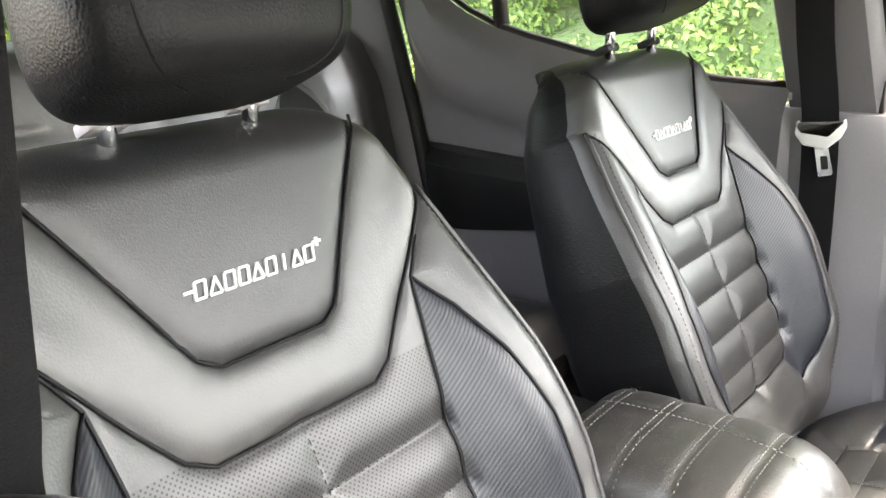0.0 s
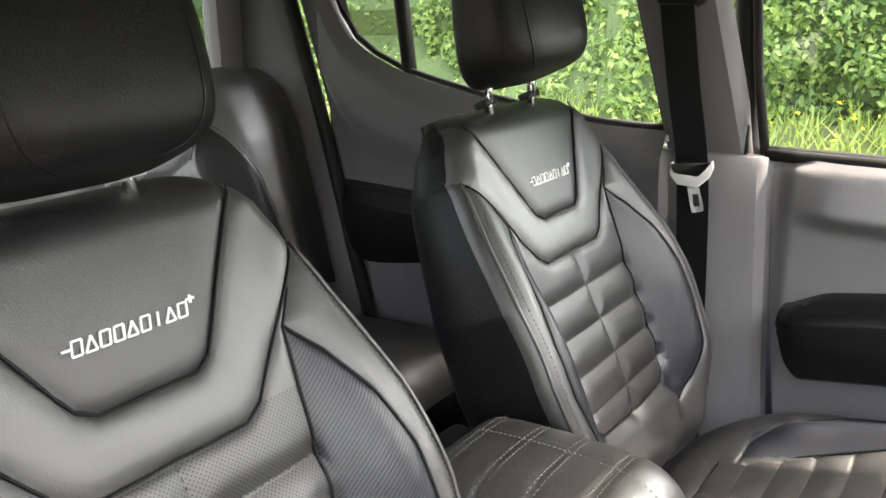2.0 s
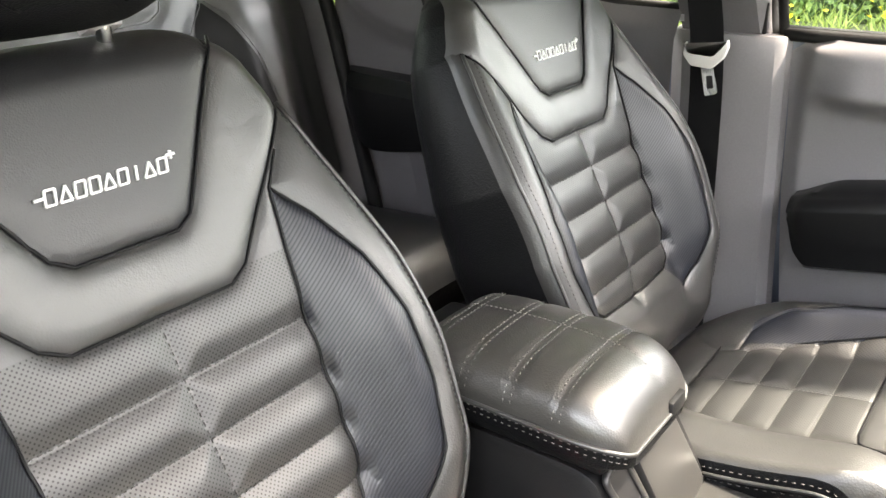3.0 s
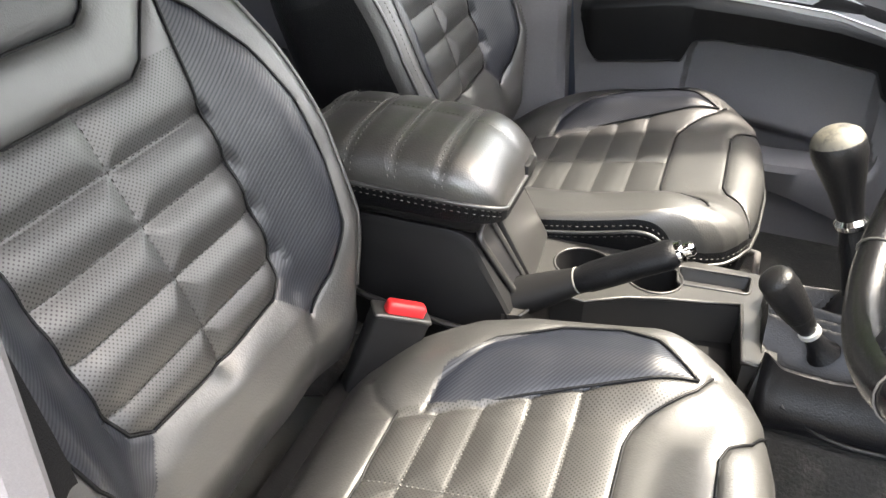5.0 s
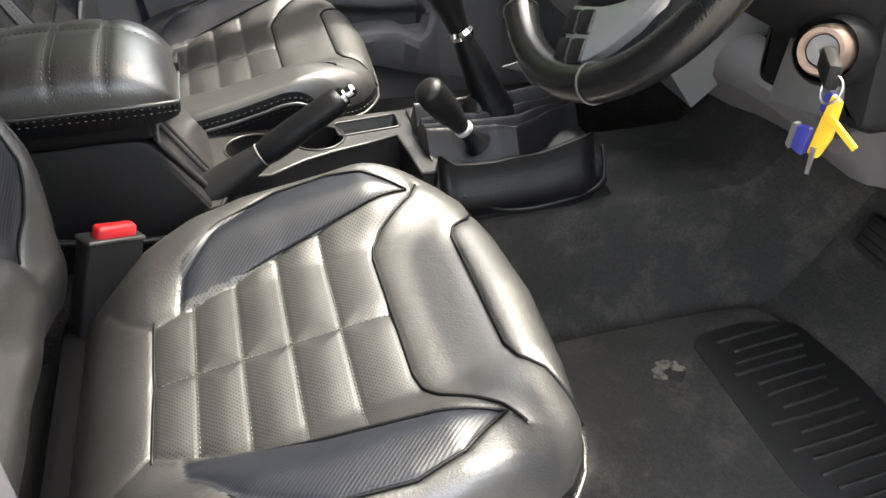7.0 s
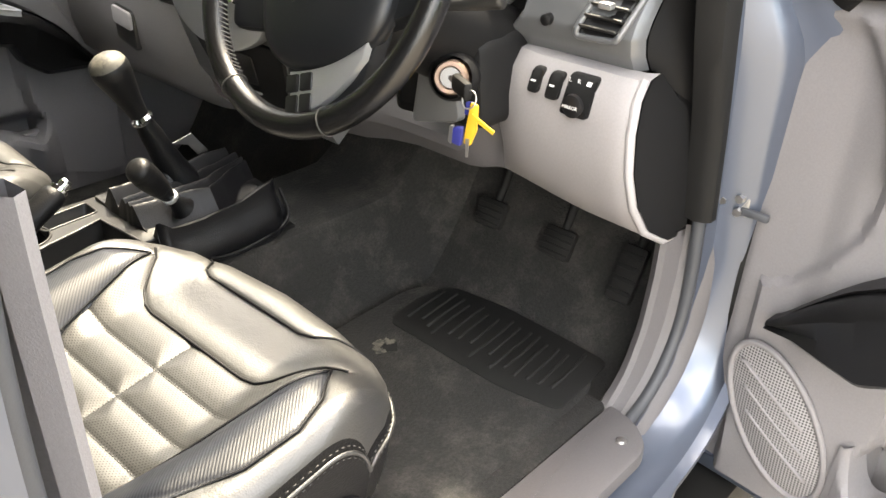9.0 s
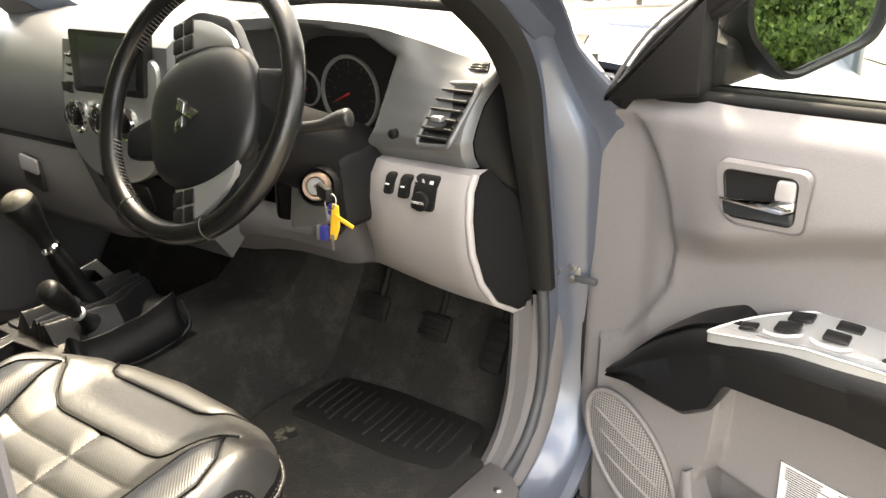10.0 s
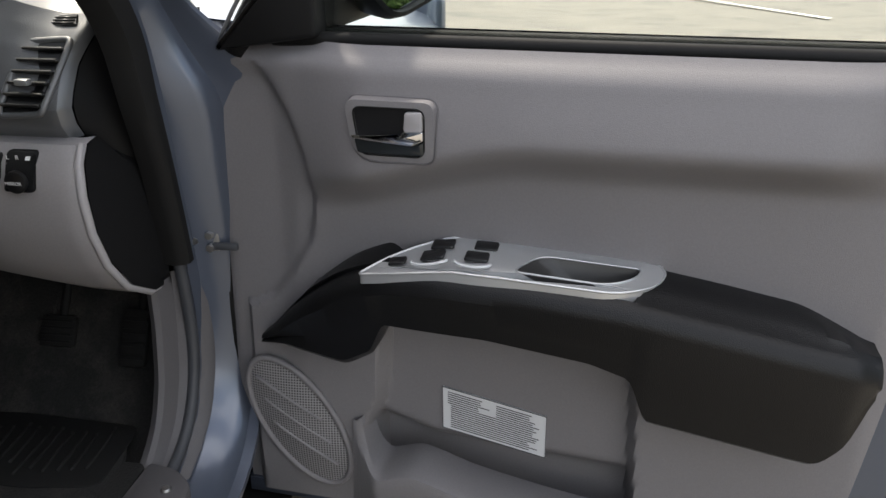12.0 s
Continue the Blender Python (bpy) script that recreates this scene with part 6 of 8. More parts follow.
    # the same behind the driver, out of sight of the door opening
    one_box("rear_side", (-0.83, 0.12, 1.00), (1.04, 0.10, 0.72), GREY_DARKENED, root, "grey rear side trim", r=0.02)
    one_box("rear_pillar", (-1.22, 0.14, 1.54), (0.22, 0.10, 0.36), GREY_DARKENED, root, r=0.02)


passenger_side()


def rear_bench():
    root = thing("rear_bench", "black leather rear bench seat with seamed bolsters", "car seat")
    lean = radians(14)
    u, n, o = Vector((-math.sin(lean), 0, math.cos(lean))), Vector((math.cos(lean), 0, math.sin(lean))), Vector((-1.02, 0, 0.96))

    def at(y, h, w):
        return o + u * h + n * w + Vector((0, y, 0))
    seams = [[(1.185, 0.6), (1.185, 0.46), (1.165, 0.40), (1.14, 0.385), (0.98, 0.375)], [(1.215, 0.34), (1.255, 0.40), (1.26, 0.47), (1.30, 0.53)], [(1.255, 0.42), (1.29, 0.38), (1.34, 0.28), (1.37, 0.14)], [(1.215, 0.34), (1.225, 0.2), (1.215, 0.05)], [(0.98, 0.31), (1.16, 0.31), (1.215, 0.34)]]
    both = seams + [[(2 * MID - a, b) for a, b in s] for s in seams]

    def surf(y, h):
        d = float(seg_dist(np.array(y), np.array(h), both))
        k = abs(y - MID)
        w = 0.05 * float(sstep(0.36, 0.45, k)) * float(1 - sstep(0.35, 0.55, h)) - 0.06 * float(sstep(0.50, 0.62, k)) - 0.003 * math.exp(-(d / 0.010) ** 2) - 0.005 * math.exp(-d / 0.025)
        w -= 0.05 * max(0, (h - 0.46) / 0.06) ** 2 if h > 0.46 else 0
        return at(y, h, w)
    sheet("backrest", surf, span(0.26, 1.53, 130), span(0, 0.52, 60), LEATHER_SOFT, root, "black leather backrest", thick=0.05)
    for s in both[:3]:
        tube("seam", [surf(a, b) + n * 0.001 for a, b in [p for q in zip(s[:-1], s[1:]) for p in [(q[0][0] + (q[1][0] - q[0][0]) * t, q[0][1] + (q[1][1] - q[0][1]) * t) for t in (0, 0.33, 0.66)]]], 0.0018, LEATHER, root, n=5)
    inn, out = [(0.06, 1.222), (0.2, 1.230), (0.34, 1.224), (0.41, 1.252)], [(0.06, 1.375), (0.14, 1.362), (0.28, 1.332), (0.36, 1.292), (0.41, 1.256)]
    edge = lambda h, line: float(np.interp(h, [p[0] for p in line], [p[1] for p in line]))
    for mirror in (False, True):
        def insert(t, h):
            y = edge(h, inn) + (edge(h, out) - edge(h, inn)) * t
            return surf(2 * MID - y if mirror else y, h) + n * 0.0018
        sheet("bolster_insert", insert, span(0.03, 0.97, 10), span(0.07, 0.405, 26), SOFT_BLACK, root, "darker bolster insert")
    for y in (0.55, 1.13):
        def head(a, b, y=y):
            return at(y + 0.13 * spow(math.cos(a), 0.6) * spow(math.cos(b), 0.6), 0.62 + 0.085 * spow(math.sin(b), 0.7), 0.05 * spow(math.sin(a), 0.7) * spow(math.cos(b), 0.6) - 0.02)
        pillow("headrest", head, LEATHER_SOFT, root, "leather headrest", 32, 18)
        for k in (-0.05, 0.05):
            tube("post", [at(y + k, 0.48, -0.03), at(y + k, 0.58, -0.02)], 0.006, CHROME, root)

    def cush(y, x):
        k = abs(y - MID)
        z = 0.945 + 0.06 * (x + 0.7) - 0.06 * max(0, (x + 0.62) / 0.07) ** 2 * (1 if x > -0.62 else 0) - 0.04 * float(sstep(0.56, 0.64, k)) - 0.008 * math.exp(-((abs(y - 1.22)) / 0.008) ** 2)
        return Vector((x, y, z))
    sheet("bench_cushion", cush, span(0.26, 1.53, 60), span(-1.06, -0.55, 26), LEATHER, root, "black leather bench cushion", thick=0.08)
    one_box("bench_base", (-0.82, MID, 0.845), (0.46, 1.22, 0.10), CARPET, root, r=0.02)


rear_bench()


def seat_belt(name, pts, width, tongue, guide, label, nrm):
    root = thing(name, label, "seat belt", group="seat belts")
    P = curve_pts(pts, 6)
    n = Vector(nrm)
    rings = []
    for i, p in enumerate(P):
        t = (P[min(i + 1, len(P) - 1)] - P[max(i - 1, 0)]).normalized()
        s = t.cross(n).normalized() * width / 2
        rings.append([p - s, p + s, p + s + n * 0.0015, p - s + n * 0.0015])
    loft("webbing", rings, WEBBING, root, "black webbing")
    gp = Vector(guide)
    bm = bmesh.new()
    box(bm, gp, (0.075, 0.022, 0.045), 0.010, 3)
    part("guide", bm, BLACK_TRIM, root, "black plastic belt guide")
    tube("guide_loop", curve_pts([gp + Vector((-0.04, -0.014, 0.03)), gp + Vector((0.03, -0.02, 0.035)), gp + Vector((0.048, -0.016, 0.0)), gp + Vector((0.03, -0.018, -0.02))], 5), 0.008, BLACK_TRIM, root)
    if tongue:
        c = Vector(tongue)
        at = lambda u, v, d: c + Vector((u, -d, v))
        prism("tongue_bar", rounded([(-0.034, 0.028), (-0.026, 0.012), (0.012, 0.010), (0.026, 0.026), (0.033, 0.036), (0.036, 0.024), (0.030, 0.006), (0.012, -0.012), (-0.022, -0.010), (-0.036, 0.006)], 0.004), at, 0.0, 0.010, WHITE_PLASTIC, root, "pale plastic tongue bar", r=0.003)
        outer = rounded([(-0.006, -0.008), (0.014, -0.006), (0.026, -0.050), (0.006, -0.056)], 0.004)
        prism("tongue_blade", outer, at, 0.003, 0.006, CHROME, root, "steel tongue blade")
        prism("tongue_slot", rounded([(0.005, -0.024), (0.015, -0.022), (0.019, -0.042), (0.009, -0.044)], 0.002), at, 0.0025, 0.0066, DIAL, root)
    return root


seat_belt("passenger_belt", [(-0.235, 1.462, 1.63), (-0.225, 1.512, 1.45), (-0.205, 1.522, 1.32), (-0.195, 1.525, 1.15), (-0.185, 1.53, 0.82)], 0.054, (-0.200, 1.510, 1.300), (-0.222, 1.462, 1.600), "black seat belt hanging on the pillar with pale tongue", (0, -1, 0))
driver_belt = seat_belt("driver_belt", [(-0.098, 0.262, 1.67), (-0.108, 0.262, 1.55), (-0.113, 0.262, 1.51), (-0.123, 0.262, 1.45), (-0.130, 0.262, 1.40), (-0.141, 0.263, 1.35), (-0.146, 0.275, 1.25), (-0.13, 0.296, 1.05), (-0.12, 0.298, 0.80)], 0.048, None, (-0.11, 0.275, 1.66), "black seat belt hanging beside the driver seat", (0.99, 0.14, 0))
tube("tongue_bar", curve_pts([(-0.118, 0.246, 1.384), (-0.126, 0.265, 1.373), (-0.132, 0.284, 1.360)], 4), 0.0055, CONSOLE_GREY, driver_belt, "dark grey tongue bar", n=10, flat=0.6)
tube("tongue_blade", [(-0.130, 0.277, 1.364), (-0.132, 0.286, 1.358), (-0.136, 0.298, 1.350)], [0.006, 0.008, 0.005], STEEL, driver_belt, "steel tongue blade", n=10, flat=0.5)


# ---- centre console and levers ----
def console():
    root = thing("centre_console", "black centre console with padded armrest and cup holders", "console")
    yn, yf = 0.800, 0.985
    # pedestal under the armrest
    side = [(-0.34, 0.86), (-0.34, 1.022), (-0.030, 1.026), (-0.012, 1.018), (0.040, 0.930), (0.052, 0.905), (0.05, 0.86)]
    rings = []
    for y, k in ((yn - 0.004, 0.90), (yn, 1.0), (yf, 1.0), (yf + 0.004, 0.9)):
        rings.append([Vector((x if x < -0.1 else x - 0.004 * (k < 1), y, z - 0.006 * (k < 1 and z > 1))) for x, z in rounded(side, [0.005, 0.005, 0.02, 0.02, 0.02, 0.01, 0.005])])
    loft("pedestal", rings, BLACK_TRIM, root, "black plastic pedestal")
    # slot and pale panel on its sloping front
    f0, f1 = Vector((-0.012, 0, 1.018)), Vector((0.052, 0, 0.905))
    dn = (f1 - f0).normalized()
    out = Vector((-dn.z, 0, dn.x)) * -1
    if out.x < 0:
        out = -out
    fr = lambda u, v, d: f0 + dn * v + Vector((0, u, 0)) + out * d
    prism("face_panel", rounded([(0.868, 0.0), (0.965, 0.0), (0.972, 0.095), (0.872, 0.110)], 0.012), fr, -0.002, 0.010, CONSOLE_GREY, root, "satin grey face panel", r=0.004)
    prism("face_slot", rounded([(0.812, 0.004), (0.850, 0.002), (0.862, 0.108), (0.835, 0.112)], 0.012), fr, -0.002, 0.004, DIAL, root, "dark slot")
    tube("slot_rim", [fr(u, v, 0.005) for u, v in rounded([(0.808, 0.0), (0.853, -0.002), (0.866, 0.110), (0.832, 0.116)], 0.012)], 0.004, CONSOLE_GREY, root, n=8, closed=True)
    # inner box rim below the lid
    one_box("bin_rim", (-0.155, 0.885, 1.045), (0.30, 0.165, 0.046), BLACK_TRIM, root, "black bin rim", r=0.010, seg=3)
    # padded lid
    lid = thing("armrest_lid", "", "")
    lid.parent = root
    rings = []
    N = 100
    crease = lambda v, at, w: math.exp(-((v - at) / w) ** 2)
    for i in range(N + 1):
        x = -0.245 + 0.270 * i / N
        e = max(0.0, (x + 0.050) / 0.075)
        eb = max(0.0, (-0.205 - x) / 0.04)
        k = math.sqrt(max(0.0004, 1 - min(1, e) ** 2.4)) * math.sqrt(max(0.0004, 1 - min(1, eb) ** 2.4))
        hw = 0.092 * (0.62 + 0.38 * k)
        zt, zb = 1.070 + 0.060 * k - 0.014 * ((x + 0.10) / 0.15) ** 2, 1.052
        zs = 1.066 + 0.014 * k
        yc = 0.862
        ring = []
        for a in span(0, 180, 61):
            c, s = math.cos(radians(a)), math.sin(radians(a))
            y = yc - hw * spow(c, 0.60)
            dip = 0.0026 * max(sum(crease(x, q, 0.007) for q in (-0.205, -0.150, -0.097, -0.043)), crease(y, 0.885, 0.007)) * min(1, 3 * max(s, 0)) * k
            ring.append(Vector((x, y, zs + (zt - zs) * spow(max(s, 0), 0.66) - dip)))
        ring += [Vector((x, yc + hw * 0.99, zs - 0.012)), Vector((x, yc + hw * 0.93, zb)), Vector((x, yc - hw * 0.93, zb)), Vector((x, yc - hw * 0.99, zs - 0.012))]
        rings.append(ring)
    loft("pad", [r[:61] for r in rings], ARM_LEATHER, lid, "stitched leather pad", closed=False, caps=False)
    loft("lid_side", [[r[60]] + r[61:] + [r[0]] for r in rings], LEATHER_DARKENED, lid, "dark leather lid side", closed=False, caps=False)

    def top(x, y):
        i = min(N, max(0, int(round((x + 0.245) / 0.270 * N))))
        ring = rings[i][:61]
        ys = [p.y for p in ring]
        zz = [p.z for p in ring]
        return Vector((x, y, float(np.interp(y, ys, zz)) + 0.0012))
    for x in (-0.205, -0.150, -0.097, -0.043):
        for dx in (-0.004, 0.004):
            pts = [Vector((x + dx, q.y, q.z + 0.001)) for q in rings[min(N, max(0, int(round((x + 0.245) / 0.270 * N))))][3:58]]
            stitches("stitching", [p + (p - Vector((p.x, 0.862, 1.08))).normalized() * 0.0012 for p in pts], THREAD, lid, "", 0.004, 0.0009, 0.0005)
    for y in (0.885,):
        stitches("stitching", [top(x, y) for x in span(-0.235, 0.005, 40)], THREAD, lid, "", 0.004, 0.0009, 0.0005)
    for k in (0, 1):
        stitches("stitching", [r[0] + Vector((0, -0.0012, -0.004 - 0.006 * k)) for r in rings[2:-1]], THREAD, lid, "", 0.004, 0.0009, 0.0005)
    tube("piping", [r[0] + Vector((0, -0.001, 0)) for r in rings[1:]] + [r[60] + Vector((0, 0.001, 0)) for r in rings[:1:-1]], 0.0025, LEATHER, lid, n=6)
    one_box("lid_latch", (0.020, 0.90, 1.070), (0.016, 0.035, 0.02), BLACK_TRIM, lid, "black latch button", r=0.004)
    # low tray section ahead of it
    tray = [(0.03, 0.795), (0.03, 0.995), (0.325, 0.995), (0.335, 0.985), (0.335, 0.812), (0.300, 0.810), (0.293, 0.922), (0.24, 0.908), (0.20, 0.899), (0.16, 0.885), (0.115, 0.858), (0.075, 0.862), (0.05, 0.80)]
    ring = lambda x, y, r: [(x + r * math.cos(a), y + r * math.sin(a)) for a in span(0, 2 * math.pi, 33)[:-1]]
    coin = rounded([(0.215, 0.936), (0.300, 0.944), (0.302, 0.984), (0.212, 0.976)], 0.007)
    coin_low = rounded([(0.220, 0.941), (0.296, 0.949), (0.297, 0.979), (0.217, 0.971)], 0.007)
    welled_plate("tray_top", tray, [(ring(0.186, 0.939, 0.034), ring(0.186, 0.939, 0.030), 0.052, "cup_holder", BLACK_TRIM, "deep round cup holder"), (ring(0.098, 0.935, 0.036), ring(0.098, 0.935, 0.031), 0.052, "cup_holder", BLACK_TRIM, "deep round cup holder"), (coin, coin_low, 0.016, "coin_tray", CONSOLE_GREY, "recessed coin tray")],
                 lambda u, v, d: Vector((u, v, 0.930 + d)), 0.0, 0.07, CONSOLE_GREY, root, "satin grey tray top")
    for x, y, r in ((0.186, 0.939, 0.035), (0.098, 0.935, 0.037)):
        tube("cup_rim", [(u, v, 0.9305) for u, v in ring(x, y, r)], 0.0018, CONSOLE_GREY, root, n=6, closed=True)
    tube("coin_rim", [(u, v, 0.9305) for u, v in coin], 0.0018, CONSOLE_GREY, root, n=6, closed=True)
    tube("tray_edge", [(u, v, 0.9285) for u, v in tray[4:]], 0.0028, CONSOLE_GREY, root, n=6)
    prism("side_pocket", [(0.04, 0.792), (0.325, 0.800), (0.325, 0.905), (0.04, 0.905)], lambda u, v, d: Vector((u, v, d)), 0.80, 0.872, BLACK_TRIM, root, "black side pocket", r=0.006)
    one_box("base", (0.10, 0.89, 0.79), (0.94, 0.205, 0.16), BLACK_TRIM, root, "black console base", r=0.02, seg=3)
    # gaiter housing and leather gaiter
    base = rounded([(0.318, 0.80), (0.345, 0.785), (0.50, 0.785), (0.538, 0.80), (0.552, 0.86), (0.552, 0.98), (0.318, 0.985)], 0.012)
    loft("gaiter_housing", [[Vector((0.435 + (u - 0.435) * k, 0.885 + (v - 0.885) * k, z)) for u, v in base] for z, k in ((0.72, 1.06), (0.84, 1.03), (0.872, 1.0))], BLACK_TRIM, root, "black gaiter housing", caps=True)
    # slack leather bag: taut sides, a raised rim, a dip behind it, then long pleats up to the lever
    folds = (([0.315, 0.37, 0.41, 0.432, 0.465, 0.52, 0.54], [0.868, 0.861, 0.853, 0.841, 0.860, 0.888, 0.893], 0.956), ([0.315, 0.396, 0.45, 0.527, 0.54], [0.880, 0.869, 0.874, 0.900, 0.903], 0.958), ([0.315, 0.39, 0.45, 0.521, 0.54], [0.893, 0.887, 0.896, 0.916, 0.919], 0.960), ([0.315, 0.42, 0.54], [0.930, 0.935, 0.948], 0.962))

    def bag_top(x, y):
        rim = float(np.interp(x, [0.315, 0.322, 0.338, 0.39, 0.45, 0.51, 0.523, 0.537], [0.962, 0.957, 0.945, 0.940, 0.946, 0.960, 0.964, 0.958]))
        z = rim - 0.030 * float(sstep(0.798, 0.822, y)) + (0.936 - rim + 0.030) * float(sstep(0.826, 0.866, y))
        for fx, fy, fz in folds:
            d = abs(y - float(np.interp(x, fx, fy)))
            z = max(z, fz + 0.010 - 1.5 * math.hypot(d, 0.0025))
        r = math.hypot(x - 0.405, y - 0.912)
        return max(z, 0.88 + 0.125 * math.exp(-(r / 0.034) ** 2)) + 0.0012 * math.sin(60 * x + 90 * y)

    def bag(u, v):
        wall = max(u - 1, -u, -v, 0.0) / 0.25
        x = 0.318 + 0.218 * min(max(u, 0), 1)
        y0 = 0.794 + 0.022 * max(0.0, (x - 0.505) / 0.031) ** 2 + 0.010 * max(0.0, (0.330 - x) / 0.012) ** 2
        y = y0 + (0.984 - y0) * max(v, 0)
        z = bag_top(x, y)
        puff = 0.007 * math.sin(math.pi * wall) + 0.009 * wall - 0.004 * math.sin(2 * math.pi * wall)
        return Vector((x + puff * (1 if u > 1 else -0.4 if u < 0 else 0), y - puff * (v < 0), z + (0.870 - z) * wall))
    sheet("gaiter", bag, span(-0.25, 0, 7)[:-1] + span(0, 1, 70) + span(1, 1.25, 9)[1:], span(-0.25, 0, 11)[:-1] + span(0, 1, 110), GAITER, root, "creased black leather gaiter")
    tube("gaiter_piping", curve_pts([(0.549, 0.822, 0.930), (0.546, 0.800, 0.905), (0.538, 0.790, 0.892), (0.515, 0.784, 0.882), (0.45, 0.780, 0.874), (0.395, 0.780, 0.879), (0.345, 0.784, 0.905)], 6), 0.0032, GAITER, root, "leather piping", n=6)
    # bare steel bracket on the far side of the tunnel
    prism("bracket", [(0.462, 0.982), (0.500, 0.990), (0.528, 0.952), (0.508, 0.950), (0.492, 0.972)], lambda u, v, d: Vector((u, d, v)), 0.990, 0.987, STEEL, root, "bare steel bracket")
    tube("seam_line", curve_pts([(-0.20, 0.790, 0.93), (-0.13, 0.788, 0.915), (-0.05, 0.786, 0.905), (0.06, 0.786, 0.90)], 6), 0.004, CONSOLE_GREY, root, n=6)


console()


KNOB_WORN = mat("rubbed_leather", (0.085, 0.078, 0.062), 0.55, vary=0.4, vary_size=0.01, dirt=(0.012, 0.012, 0.012), ramp=(0.46, 0.60))


def gear_lever():
    root = thing("gear_lever", "black gear lever with worn leather knob and chrome collar", "gear lever", at=(0, 0, 0))
    a, b = Vector((0.436, 0.910, 0.93)), Vector((0.334, 0.916, 1.172))
    d = (b - a).normalized()
    z = d.to_track_quat("Z", "Y").to_matrix().to_4x4()
    m = Matrix.Translation(a) @ z
    lathe("shaft_boot", [(0.034, 0.01), (0.028, 0.035), (0.0225, 0.06), (0.0215, 0.075), (0.0185, 0.10), (0.0175, 0.12), (0.0150, 0.135), (0.0135, 0.145)], m, LEATHER_DARKENED, root, "creased leather boot", n=20)
    lathe("collar", [(0.013, 0.143), (0.017, 0.146), (0.018, 0.152), (0.014, 0.157)], m, CHROME, root, "chrome collar", n=24)
    lathe("knob", [(0.014, 0.156), (0.0155, 0.17), (0.019, 0.19), (0.0235, 0.21), (0.0272, 0.226), (0.0285, 0.236), (0.0275, 0.245), (0.0235, 0.253), (0.016, 0.2585), (0.008, 0.261), (0.001, 0.2618)], m, SOFT_BLACK, root, "worn leather knob", n=28)
    lathe("worn_cap", [(0.0272, 0.2462), (0.0238, 0.2533), (0.0162, 0.2588), (0.008, 0.2614), (0.001, 0.2622)], m, KNOB_WORN, root, "pale rubbed knob top", n=28)
    t = thing("transfer_lever", "short black transfer lever with ribbed leather knob", "gear lever")
    a, b = Vector((0.378, 0.830, 0.950)), Vector((0.303, 0.812, 1.048))
    d = (b - a).normalized()
    m = Matrix.Translation(a) @ d.to_track_quat("Z", "Y").to_matrix().to_4x4() @ Matrix.Diagonal((0.84, 0.84, 0.77, 1))
    lathe("shaft", [(0.022, 0.0), (0.016, 0.012), (0.012, 0.028), (0.011, 0.044)], m, LEATHER_DARKENED, t, n=16)
    lathe("collar", [(0.011, 0.040), (0.0145, 0.042), (0.0145, 0.048), (0.011, 0.050)], m, PLATE_SILVER, t, "worn metal collar", n=20)
    prof = [(0.011, 0.049)] + [(0.0125 + 0.0100 * math.sin(min(1, q) * 1.75) + (0.0011 * (i % 2) if 6 < i < 20 else 0), 0.052 + 0.096 * q) for i, q in enumerate(span(0, 1, 24))] + [(0.0215, 0.151), (0.0185, 0.156), (0.012, 0.1600), (0.004, 0.161), (0.0005, 0.1612)]
    lathe("knob", prof, m, SOFT_BLACK, t, "ribbed leather knob", n=24)


gear_lever()


def handbrake():
    root = thing("handbrake", "black leather handbrake lever with chrome button", "handbrake")
    a, b = Vector((0.005, 0.840, 0.905)), Vector((0.210, 0.845, 1.030))
    d = (b - a).normalized()
    m = Matrix.Translation(a) @ d.to_track_quat("Z", "Y").to_matrix().to_4x4()
    L = (b - a).length
    lathe("boot", [(0.040, 0.0), (0.035, 0.03), (0.029, 0.07), (0.023, 0.105), (0.0205, 0.118)], m @ Matrix.Diagonal((0.88, 0.72, 1, 1)), BLACK_TRIM, root, "black rubber boot", n=20)
    lathe("seam_ring", [(0.0195, 0.1175), (0.0209, 0.1180), (0.0209, 0.1190), (0.0195, 0.1195)], m @ Matrix.Diagonal((0.90, 0.75, 1, 1)), THREAD, root, n=20)
    lathe("grip", [(0.019, 0.120), (0.022, 0.135), (0.0225, 0.165), (0.021, 0.195), (0.0215, L - 0.012), (0.019, L - 0.004), (0.014, L)], m @ Matrix.Diagonal((0.92, 0.76, 1, 1)), LEATHER_DARKENED, root, "black leather grip", n=24)
    lathe("button", [(0.0125, L - 0.004), (0.0125, L + 0.004), (0.008, L + 0.006), (0.0085, L + 0.014), (0.006, L + 0.018), (0.0005, L + 0.019)], m, CHROME, root, "chrome release button", n=20)


handbrake()


def buckle():
    root = thing("seat_belt_buckle", "black seat belt buckle with red release button", "seat belt buckle")
    m = Matrix.Translation((-0.066, 0.722, 0.955)) @ Matrix.Rotation(radians(35), 4, "Z") @ Matrix.Rotation(radians(20), 4, "Y")
    for name, c, s, mt, lb in (("housing", (0, 0, -0.062), (0.066, 0.028, 0.13), BLACK_TRIM, "black plastic housing"), ("red_button", (0.002, -0.002, 0.008), (0.046, 0.017, 0.018), RED, "red release button"), ("bezel", (0, 0, 0.001), (0.068, 0.030, 0.006), CONSOLE_GREY, "")):
        bm = bmesh.new()
        box(bm, c, s, 0.005, 3)
        bmesh.ops.transform(bm, matrix=m, verts=bm.verts)
        part(name, bm, mt, root, lb)


buckle()


